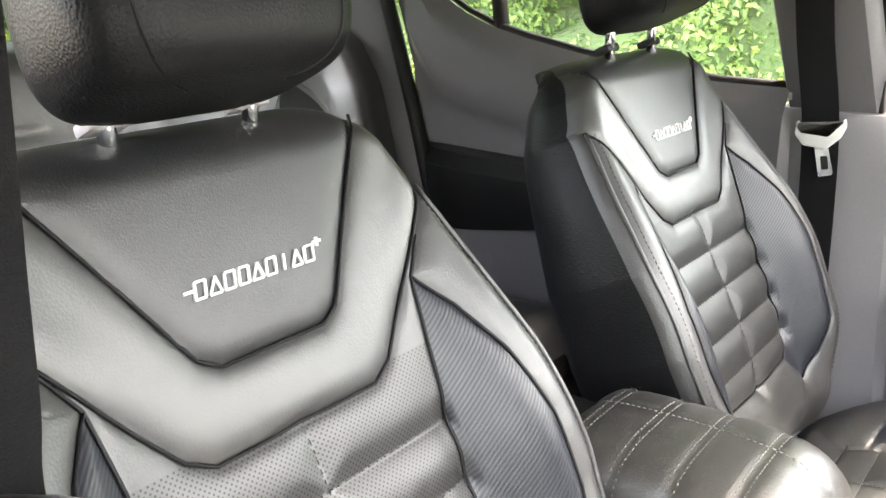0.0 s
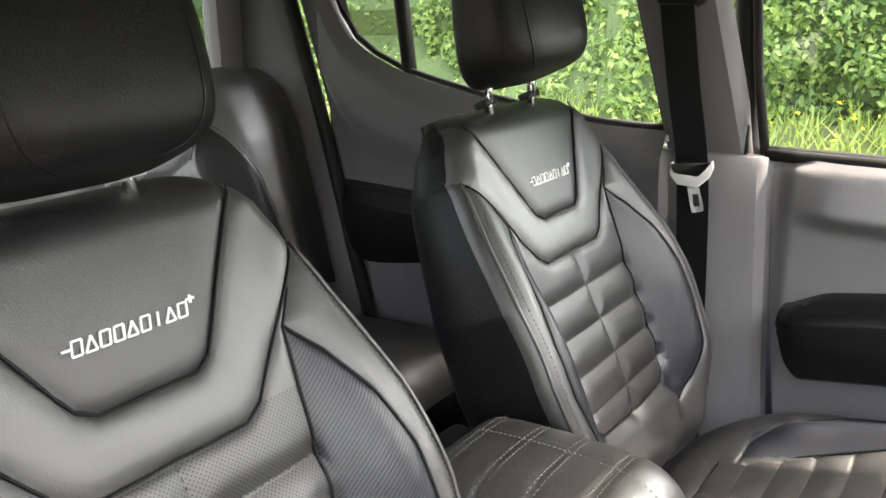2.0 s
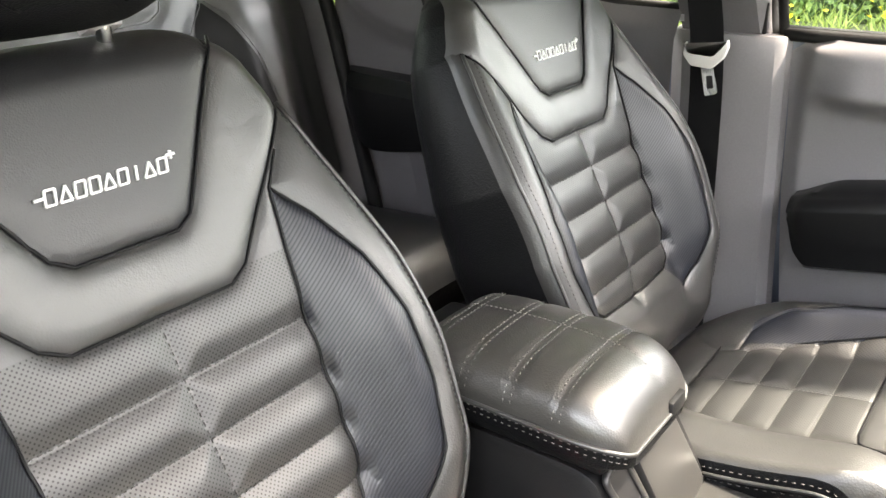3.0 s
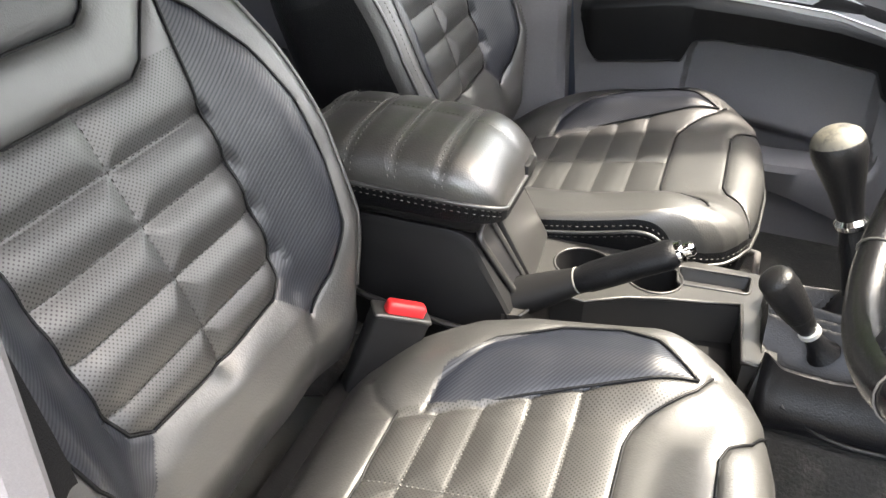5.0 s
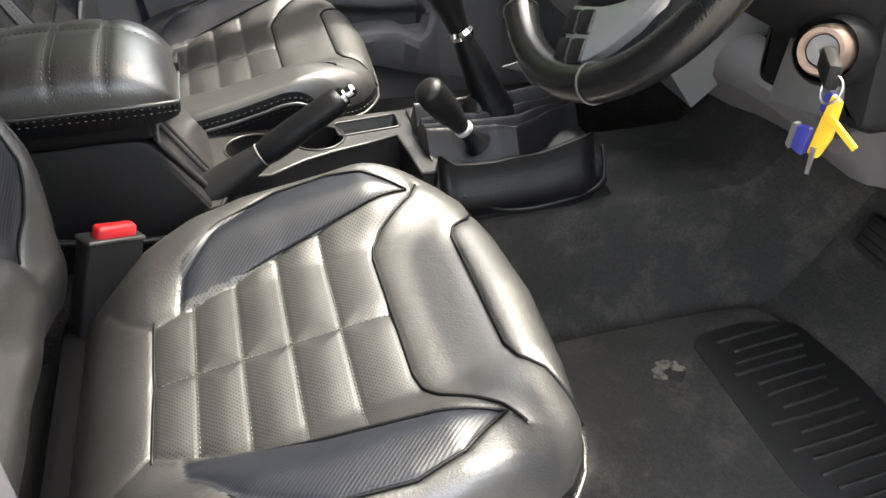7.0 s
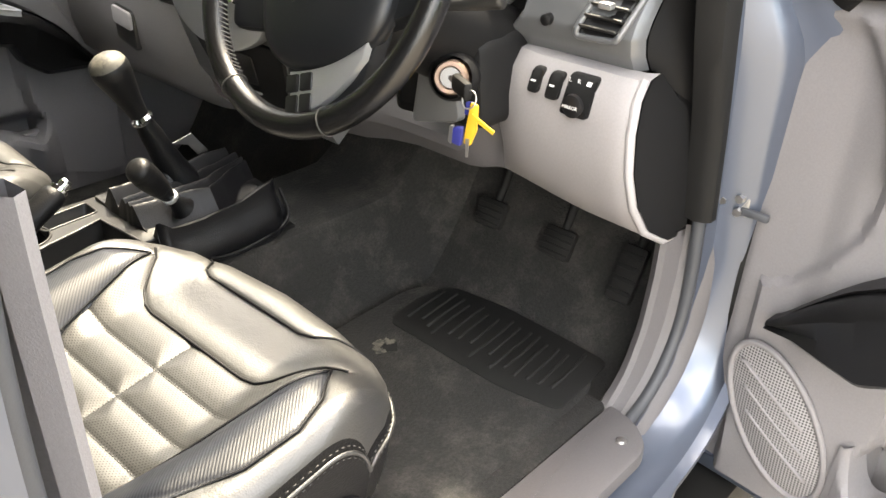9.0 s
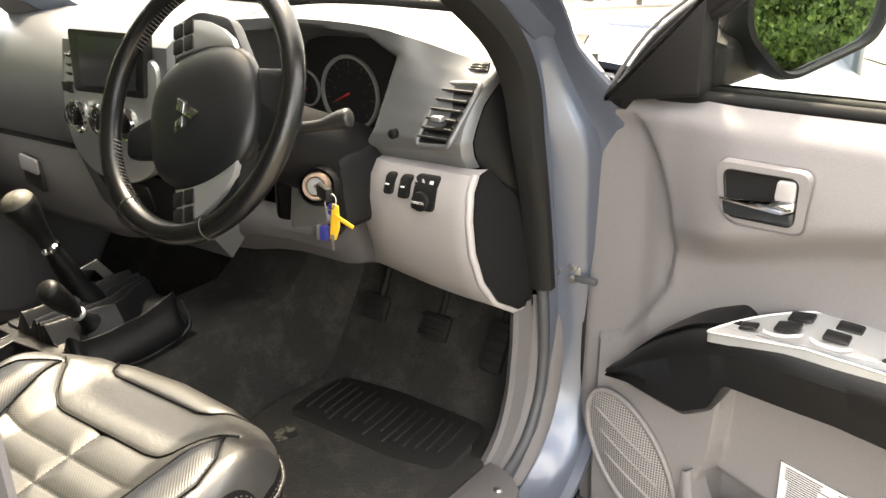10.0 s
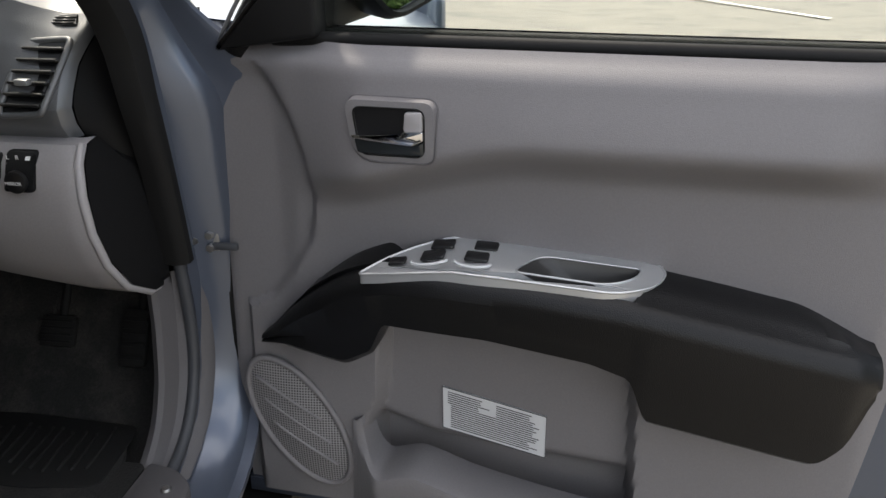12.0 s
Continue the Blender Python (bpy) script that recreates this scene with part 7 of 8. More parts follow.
# ---- dashboard ----
def dashboard():
    root = thing("dashboard", "charcoal dashboard with silver-grey lower panel and vents", "dashboard")
    plain = [(1.13, 1.380), (0.97, 1.402), (0.88, 1.402), (0.825, 1.386), (0.778, 1.363), (0.712, 1.343), (0.684, 1.255), (0.690, 1.238), (0.73, 1.222), (0.80, 1.215)]
    hood = [(1.13, 1.385), (0.96, 1.408), (0.84, 1.424), (0.76, 1.424), (0.705, 1.412), (0.700, 1.402), (0.74, 1.394), (0.868, 1.380), (0.850, 1.18), (0.80, 1.165)]
    mid = [(1.13, 1.385), (0.96, 1.408), (0.80, 1.418), (0.68, 1.416), (0.61, 1.402), (0.575, 1.375), (0.560, 1.26), (0.565, 1.18), (0.60, 1.06), (0.66, 0.98)]
    pas = [(1.13, 1.380), (0.96, 1.400), (0.80, 1.402), (0.70, 1.390), (0.63, 1.355), (0.595, 1.300), (0.580, 1.220), (0.59, 1.17), (0.60, 1.165), (0.62, 1.16)]
    keys = [(0.765, hood), (0.80, mid), (1.10, mid), (1.15, pas), (1.55, pas)]
    ys = sorted(set([k[0] for k in keys] + span(0.765, 0.80, 5) + span(0.80, 1.10, 8) + span(1.10, 1.15, 4) + span(1.15, 1.55, 10)))
    rings = []
    for y in ys:
        for (y0, s0), (y1, s1) in zip(keys[:-1], keys[1:]):
            if y0 <= y <= y1:
                t = float(sstep(y0, y1, y))
                sec = [(a[0] + (b[0] - a[0]) * t, a[1] + (b[1] - a[1]) * t) for a, b in zip(s0, s1)]
                break
        rings.append([Vector((x, y, z)) for x, z in sec])
    loft("dash_top", rings, DASH_GREY, root, "charcoal moulded dash top", closed=False, caps=False)
    # driver's side: top with the instrument hood, and the face with its scooped recess
    crease = [(0.412, 1.378), (0.447, 1.302), (0.460, 1.258), (0.500, 1.205), (0.575, 1.172), (0.790, 1.172), (0.800, 1.345), (0.755, 1.392), (0.610, 1.412), (0.480, 1.402)]

    def inside(y, z):
        """Distance of a point inside the outline of the recess, else 0."""
        best, odd = 9.0, False
        for (ya, za), (yb, zb) in zip(crease, crease[1:] + crease[:1]):
            if (za > z) != (zb > z) and y < ya + (z - za) / (zb - za) * (yb - ya):
                odd = not odd
            q = max(0.0, min(1.0, ((y - ya) * (yb - ya) + (z - za) * (zb - za)) / ((yb - ya) ** 2 + (zb - za) ** 2)))
            best = min(best, math.hypot(y - ya - q * (yb - ya), z - za - q * (zb - za)))
        return best if odd else 0.0
    slope = lambda z: float(np.interp(z, [1.222, 1.238, 1.255, 1.275, 1.30, 1.32, 1.343, 1.363, 1.39], [0.704, 0.690, 0.685, 0.694, 0.711, 0.727, 0.751, 0.778, 0.83]))
    top_rings, face_rings = [], []
    for y in [0.262, 0.265, 0.270, 0.277] + span(0.286, 0.38, 9) + span(0.386, 0.53, 25) + span(0.545, 0.79, 18):
        t = float(sstep(0.31, 0.44, y))
        lift = 0.012 * (1 - min(1, abs(y - 0.61) / 0.19) ** 2.5) - 0.006
        sec = [(a[0] + (b[0] - a[0]) * t, a[1] + (b[1] + lift - a[1]) * t) for a, b in zip(plain[:5], hood[:5])]
        e = max(0.0, (0.282 - y) / 0.020)
        near = max(0.0, 1 - (y - 0.262) / 0.07)
        top_rings.append([Vector((x + 0.020 * e ** 2 * (i > 1), y, z - 0.006 * e ** 2)) for i, (x, z) in enumerate(sec)])
        x4, z4 = sec[4]
        z0 = 1.214 - 0.047 * float(sstep(0.46, 0.54, y))
        ring = []
        for k in range(41):
            z = z4 + (z0 - z4) * k / 40
            zz = 1.255 + (z - 1.255) * (0.108 / (z4 - 1.255) if z > 1.255 else 0.033 / (1.255 - z0))
            x = slope(zz)
            x += (x4 - 0.778) * max(0.0, (zz - 1.255) / 0.108) ** 2
            w = 0.030 + 0.045 * float(sstep(1.28, 1.37, z)) * (1 - float(sstep(0.44, 0.50, y)))
            x += (0.838 - x) * float(sstep(0.0, 1.0, inside(y, z) / w))
            yy = y + (float(np.interp(z, [1.235, 1.306, 1.367], [0.288, 0.287, 0.268])) - 0.262) * near
            ring.append(Vector((x + 0.020 * e ** 2, yy, z - 0.006 * e ** 2 * (k < 3))))
        face_rings.append(ring)
    loft("hood_top", top_rings, DASH_GREY, root, "charcoal instrument hood", closed=False, caps=False)
    loft("dash_face", face_rings, DASH_GREY, root, "charcoal dash face", closed=False, caps=False)
    # instruments in the hooded recess
    prism("instrument_face", rounded([(0.500, 1.235), (0.560, 1.195), (0.770, 1.195), (0.770, 1.33), (0.72, 1.375), (0.54, 1.375), (0.475, 1.335)], 0.03), lambda u, v, d: Vector((d, u, v)), 0.85, 0.834, DIAL, root, "black instrument face")
    gm = lambda y, z: Matrix.Translation((0.833, y, z)) @ Matrix.Rotation(radians(-90), 4, "Y")
    for y, r in ((0.636, 0.066), (0.742, 0.032)):
        lathe("dial_ring", [(r * 0.93, 0.001), (r * 0.96, 0.006), (r * 1.02, 0.006), (r * 1.05, 0.001)], gm(y, 1.276), SILVER_TRIM, root, "silver dial ring", n=48, caps=False)
        verts, faces = [], []
        g = gm(y, 1.276)
        for i in range(25):
            a = radians(-135 + i * 11.25)
            r0, r1, w = r * (0.72 if i % 3 == 0 else 0.80), r * 0.88, r * (0.018 if i % 3 == 0 else 0.010)
            d, s = Vector((math.cos(a), math.sin(a), 0)), Vector((-math.sin(a), math.cos(a), 0))
            k = len(verts)
            verts += [g @ (d * r0 - s * w + Vector((0, 0, 0.002))), g @ (d * r1 - s * w + Vector((0, 0, 0.002))), g @ (d * r1 + s * w + Vector((0, 0, 0.002))), g @ (d * r0 + s * w + Vector((0, 0, 0.002)))]
            faces.append((k, k + 1, k + 2, k + 3))
        mesh("dial_marks", verts, faces, GREY_DARKENED, root, "pale dial marks", smooth=False)
        for i in range(7):
            a = radians(-120 + i * 40)
            prism("dial_number", [(r * 0.56 * math.cos(a) - 0.003, r * 0.56 * math.sin(a) - 0.0035), (r * 0.56 * math.cos(a) + 0.003, r * 0.56 * math.sin(a) - 0.0035), (r * 0.56 * math.cos(a) + 0.003, r * 0.56 * math.sin(a) + 0.0035), (r * 0.56 * math.cos(a) - 0.003, r * 0.56 * math.sin(a) + 0.0035)], lambda p, q, d: g @ Vector((p, q, d)), 0.0012, 0.002, CONSOLE_GREY, root)
        tube("needle", [g @ Vector((0, 0, 0.004)), g @ Vector((-r * 0.3, r * 0.62, 0.004))], [0.0022, 0.0008], RED, root, "red needle", n=6)
    # driver's side air vent with slats
    vent = [(0.351, 1.329), (0.294, 1.333), (0.315, 1.254), (0.369, 1.250)]
    vx = slope
    vp = lambda u, v, d: Vector((vx(v) - d, u, v))
    q = rounded([(0.355, 1.332), (0.291, 1.336), (0.312, 1.251), (0.373, 1.247)], 0.010)
    prism("vent_well", rounded(vent, 0.008), vp, -0.02, 0.006, DIAL, root, "dark vent opening")
    tube("vent_frame", [vp(u, v, 0.006) for u, v in q], 0.0045, DASH_GREY, root, n=8, closed=True)
    for i in range(6):
        t = (i + 0.6) / 6.2
        a = Vector((0.351 + (0.369 - 0.351) * t, 1.329 + (1.250 - 1.329) * t))
        b = Vector((0.294 + (0.315 - 0.294) * t, 1.333 + (1.254 - 1.333) * t))
        c = (a + b) / 2
        bm = bmesh.new()
        L = (b - a).length
        box(bm, (0, 0, 0), (0.020, L * 0.98, 0.0035), 0.0012, 1, Matrix.Rotation(radians(22), 4, "Y"))
        bmesh.ops.translate(bm, vec=vp(c.x, c.y, 0.003), verts=bm.verts)
        part("slat", bm, CONSOLE_GREY, root, "grey vent slat")
    one_box("vent_tab", vp(0.335, 1.290, 0.020), (0.012, 0.018, 0.008), SILVER_TRIM, root, "silver vent tab", r=0.002)
    dv = lambda u, v, d: Vector((slope(v) - d, u, v))
    prism("demist_vent", rounded([(0.338, 1.350), (0.296, 1.352), (0.302, 1.3625), (0.343, 1.360)], 0.002), dv, -0.01, 0.005, DIAL, root, "dark demister slot")
    for i in range(3):
        tube("demist_slat", [dv(0.337, 1.3525 + i * 0.003, 0.006), dv(0.300, 1.3535 + i * 0.003, 0.006)], 0.001, CONSOLE_GREY, root, n=5)
    lathe("dim_knob", [(0.008, 0.0), (0.0075, 0.012), (0.005, 0.014), (0.0005, 0.0145)], Matrix.Translation((0.690, 0.418, 1.258)) @ Matrix.Rotation(radians(-90), 4, "Y"), BLACK_TRIM, root, n=16)
    # silver-grey lower panel: bulging apron below the switches
    prof = lambda y: [(0.705, 1.216), (0.682, 1.212), (0.664, 1.190), (0.655, 1.150), (0.656, 1.100), (0.672, 1.050), (0.705, 1.005), (0.760, 0.972), (0.83, 0.965)]
    rings = []
    for y in [0.268, 0.272, 0.280, 0.30, 0.34, 0.38, 0.42, 0.46, 0.485, 0.50, 0.512, 0.525, 0.55, 0.60, 0.66, 0.72, 0.78, 0.84]:
        t = float(sstep(0.485, 0.545, y))
        drop = 0.135 * t
        back = 0.03 * float(sstep(0.44, 0.50, y)) * (1 - t) + 0.02 * t
        rise = 0.030 * float(sstep(0.30, 0.55, y)) - 0.035 * float(sstep(0.66, 0.84, y))
        e = max(0.0, (0.285 - y) / 0.017)
        ring = []
        for i, (x, z) in enumerate(prof(y)):
            k = (z - 0.965) / 0.25
            cut = -0.035 * (1 - k) * (1 - float(sstep(0.27, 0.36, y)))
            z2 = 0.965 + rise * (1 - k) + (z - 0.965) * (1 - drop / 0.25) + 0.0
            ring.append(Vector((x + back * (k > 0.2) + 0.012 * e ** 2, y + cut * 0.6, z2)))
        rings.append(ring)
    loft("lower_panel", rings[:9], DASH_PANEL, root, "silver-grey lower dash panel", closed=False, caps=False)
    loft("column_cover", rings[8:], GREY_DARKENED, root, "dark grey cover below the column", closed=False, caps=False)
    strip = [Vector((r[0] - 0.004, r[1], r[2])) for r in [tuple(p) for p in rings[0]]]
    # black end cap against the pillar
    e1 = [Vector((0.812, 0.262, 1.372))] + [Vector((p.x + 0.002, p.y - 0.001, p.z)) for p in face_rings[0][::4]] + [Vector((p.x + 0.004, p.y - 0.002, p.z)) for p in strip]
    e2 = [Vector((0.80, 0.236, z)) for z in np.linspace(1.37, 0.97, len(e1))]
    loft("end_cap", [e1, [a.lerp(b, 0.5) + Vector((0, 0.004, 0)) for a, b in zip(e1, e2)], e2], BLACK_TRIM, root, "black dash end cap", closed=False, caps=False)
    tube("panel_lip", [Vector((p.x - 0.002, p.y + 0.004, p.z)) for p in strip[1:]], 0.0055, GREY_TRIM_LIGHT, root, "pale lip of the lower panel", n=8)
    # three switches on the panel
    sx = lambda z: float(np.interp(z, [1.05, 1.10, 1.15, 1.19, 1.212], [0.672, 0.656, 0.655, 0.664, 0.682]))
    sp = lambda u, v, d: Vector((sx(v) - d, u, v))
    for y0, y1, z0, z1, nm in ((0.404, 0.421, 1.170, 1.202, "rocker_switch"), (0.373, 0.393, 1.168, 1.202, "rocker_switch"), (0.325, 0.366, 1.156, 1.206, "mirror_switch")):
        prism(nm, rounded([(y0, z0), (y1, z0), (y1 - 0.001, z1), (y0 - 0.002, z1)], 0.006), sp, 0.0, 0.007, BLACK_TRIM, root, "black switch", r=0.003)
    lathe("mirror_dial", [(0.015, 0.0), (0.0145, 0.006), (0.010, 0.008), (0.0005, 0.0085)], Matrix.Translation(sp(0.346, 1.170, 0.006)) @ Matrix.Rotation(radians(-90), 4, "Y"), DIAL, root, "black mirror adjuster dial", n=24)
    for u, v, a, b in ((0.4125, 1.186, 0.007, 0.002), (0.383, 1.186, 0.007, 0.002), (0.333, 1.198, 0.006, 0.004)):
        prism("switch_mark", [(u - a / 2, v - b / 2), (u + a / 2, v - b / 2), (u + a / 2, v + b / 2), (u - a / 2, v + b / 2)], sp, 0.0065, 0.0078, PRINT_WHITE, root)
    for ch, y in (("L", 0.3595), ("R", 0.3465), ("MIRROR", 0.346)):
        small = len(ch) > 1
        cu = bpy.data.curves.new("letter", "FONT")
        cu.body, cu.size, cu.extrude, cu.align_x = ch, 0.0062 if small else 0.008, 0.0002, "CENTER"
        tmp = bpy.data.objects.new("letter", cu)
        me = bpy.data.meshes.new_from_object(tmp)
        bpy.data.objects.remove(tmp)
        ob = link("letter", me, PRINT_WHITE, root)
        ob.matrix_local = Matrix.Translation(sp(y, 1.1678 if small else 1.1965, 0.0150 if small else 0.0082)) @ Matrix(((0, 0, -1, 0), (-1, 0, 0, 0), (0, 1, 0, 0), (0, 0, 0, 1)))
    # column shroud and stalks
    ax = Vector((-math.cos(radians(25)), 0, math.sin(radians(25))))
    m = Matrix.Translation((0.416, 0.540, 1.326)) @ ax.to_track_quat("Z", "Y").to_matrix().to_4x4()
    lathe("column_shroud", [(0.044, -0.07), (0.054, -0.085), (0.059, -0.13), (0.062, -0.20), (0.068, -0.30), (0.070, -0.40)], m @ Matrix.Diagonal((1.15, 1.0, 1, 1)), BLACK_TRIM, root, "black column shroud", n=28)
    tube("indicator_stalk", curve_pts([(0.53, 0.50, 1.285), (0.545, 0.44, 1.295), (0.555, 0.408, 1.305), (0.56, 0.392, 1.309)], 4), [0.008] * 5 + [0.009, 0.011, 0.012, 0.013, 0.0135, 0.014, 0.0135, 0.010], CONSOLE_GREY, root, "worn dark grey indicator stalk", n=12)
    tube("wiper_stalk", curve_pts([(0.53, 0.58, 1.285), (0.545, 0.65, 1.295), (0.555, 0.69, 1.30)], 4), [0.008] * 5 + [0.010, 0.011, 0.012, 0.010], BLACK_TRIM, root, "black wiper stalk", n=12)
    # ignition barrel
    im = Matrix.Translation((0.556, 0.465, 1.199)) @ Vector((-0.80, -0.52, 0.25)).to_track_quat("Z", "Y").to_matrix().to_4x4() @ Matrix.Diagonal((0.65, 0.65, 1, 1))
    prism("ignition_housing", rounded([(0.450, 1.115), (0.62, 1.10), (0.62, 1.24), (0.462, 1.235)], 0.02), lambda u, v, d: Vector((d, u, v)), 0.72, 0.605, BLACK_TRIM, root, "black ignition housing", r=0.02)
    lathe("ignition_boss", [(0.040, -0.004), (0.046, -0.012), (0.050, -0.05), (0.052, -0.10)], im, BLACK_TRIM, root, "black shroud of the lock", n=32, caps=False)
    prism("ignition_plate", rounded([(0.566, 1.104), (0.552, 1.190), (0.490, 1.186), (0.478, 1.126)], 0.014), lambda u, v, d: Vector((d, u, v)), 0.606, 0.590, DASH_GREY, root, "charcoal plate round the ignition", r=0.004)
    lathe("ignition_ring", [(0.021, 0.004), (0.023, 0.008), (0.029, 0.008), (0.033, 0.0), (0.034, -0.05)], im, COPPER, root, "tarnished metal ignition ring", n=32, caps=False)
    lathe("ignition_barrel", [(0.0, 0.003), (0.0195, 0.003), (0.0215, -0.002), (0.0215, -0.02)], im, STEEL, root, "bare metal lock barrel", n=24)
    # centre stack: silver fascia, screen, three dials and side vent
    sxx = 0.562
    st = lambda u, v, d: Vector((sxx - d + 0.10 * (v - 1.25), u, v))
    prism("stack_fascia", rounded([(0.815, 1.355), (0.830, 1.17), (0.90, 1.135), (1.01, 1.138), (1.075, 1.175), (1.10, 1.25), (1.085, 1.36)], 0.03), st, -0.01, 0.010, SILVER_TRIM, root, "silver centre stack fascia", r=0.006)
    prism("stack_screen_frame", rounded([(0.835, 1.398), (0.842, 1.292), (1.045, 1.288), (1.055, 1.398)], 0.008), st, 0.0, 0.018, DIAL, root, "black screen surround", r=0.004)
    prism("stack_screen", [(0.855, 1.388), (0.86, 1.304), (1.018, 1.301), (1.024, 1.388)], st, 0.0185, 0.0195, SCREEN, root, "dark glossy screen")
    for y in (0.900, 0.972, 1.042):
        km = Matrix.Translation(st(y, 1.243, 0.010)) @ Matrix.Rotation(radians(-90), 4, "Y")
        lathe("dial_bezel", [(0.031, 0.0), (0.031, 0.010), (0.027, 0.014), (0.023, 0.012), (0.022, 0.004)], km, CHROME, root, "bright dial bezel", n=32, caps=False)
        lathe("dial_face", [(0.0005, 0.006), (0.0225, 0.005)], km, DIAL, root, "black dial face", n=32, caps=False)
        verts, faces = [], []
        for i in range(9):
            a = radians(-120 + i * 30)
            d, s = Vector((math.cos(a), math.sin(a), 0)), Vector((-math.sin(a), math.cos(a), 0)) * 0.0012
            k = len(verts)
            verts += [km @ (d * 0.013 - s + Vector((0, 0, 0.0068))), km @ (d * 0.019 - s + Vector((0, 0, 0.0068))), km @ (d * 0.019 + s + Vector((0, 0, 0.0068))), km @ (d * 0.013 + s + Vector((0, 0, 0.0068)))]
            faces.append((k, k + 1, k + 2, k + 3))
        mesh("dial_marks", verts, faces, PRINT_WHITE, root, smooth=False)
        bm = bmesh.new()
        box(bm, st(y, 1.243, 0.020), (0.012, 0.007, 0.034), 0.003, 2, Matrix.Rotation(radians(20), 4, "X"))
        part("dial_grip", bm, DIAL, root)
    for y, z in ((1.076, 1.292),):
        prism("stack_button", rounded([(y - 0.014, z - 0.008), (y + 0.014, z - 0.008), (y + 0.018, z + 0.010), (y - 0.010, z + 0.010)], 0.004), st, 0.009, 0.014, DIAL, root, "black stack button", r=0.002)
    lathe("stack_socket", [(0.0005, 0.002), (0.011, 0.002), (0.013, 0.0)], Matrix.Translation(st(1.084, 1.235, 0.010)) @ Matrix.Rotation(radians(-90), 4, "Y"), CONSOLE_GREY, root, n=20)
    for i in range(5):
        z = 1.285 + i * 0.016
        tube("side_vent_slat", [st(1.058, z, 0.014), st(1.092 - i * 0.002, z, 0.006)], 0.003, DIAL, root, n=6)
    prism("lower_fascia", rounded([(0.82, 1.15), (0.85, 1.01), (1.02, 1.00), (1.07, 1.15)], 0.02), lambda u, v, d: Vector((0.585 + 0.30 * (1.12 - v) - d, u, v)), -0.02, 0.010, BLACK_TRIM, root, "black lower stack panel", r=0.006)
    prism("stack_tray", rounded([(0.905, 1.125), (0.91, 1.07), (1.01, 1.068), (1.02, 1.125)], 0.008), lambda u, v, d: Vector((0.585 + 0.30 * (1.12 - v) - d, u, v)), 0.009, 0.0125, DIAL, root, "dark tray", r=0.002)
    tube("tray_trim", [(0.585 + 0.30 * 0.06 - 0.014, 0.905, 1.058), (0.585 + 0.30 * 0.06 - 0.014, 1.015, 1.056)], 0.002, SILVER_TRIM, root, n=6)
    # glovebox in front of the passenger, with its latch
    rings = []
    for y in [1.10, 1.13, 1.17] + span(1.2, 1.50, 8) + [1.53, 1.555]:
        e = max(0, (1.16 - y) / 0.06) ** 2
        rings.append([Vector((x + 0.02 * e, y, z)) for x, z in ((0.625, 1.160), (0.596, 1.155), (0.588, 1.12), (0.592, 1.06), (0.61, 1.00), (0.66, 0.955), (0.74, 0.94), (0.86, 0.95))])
    loft("glovebox", rings, GREY_TRIM, root, "grey glovebox lid", closed=False, caps=False)
    gl = lambda u, v, d: Vector((0.588 - d, u, v))
    prism("glovebox_latch", rounded([(1.285, 1.045), (1.355, 1.060), (1.355, 1.128), (1.285, 1.120)], 0.010), gl, -0.006, 0.004, CONSOLE_GREY, root, "grey latch recess", r=0.003)
    prism("latch_flap", rounded([(1.288, 1.085), (1.352, 1.092), (1.352, 1.126), (1.288, 1.118)], 0.008), gl, 0.003, 0.010, GREY_TRIM_LIGHT, root, "pale latch flap", r=0.003)
    for i in range(5):
        z = 1.20 + i * 0.018
        tube("far_vent_slat", [(0.585, 1.47, z), (0.585, 1.54, z)], 0.004, DIAL, root, n=6)


dashboard()


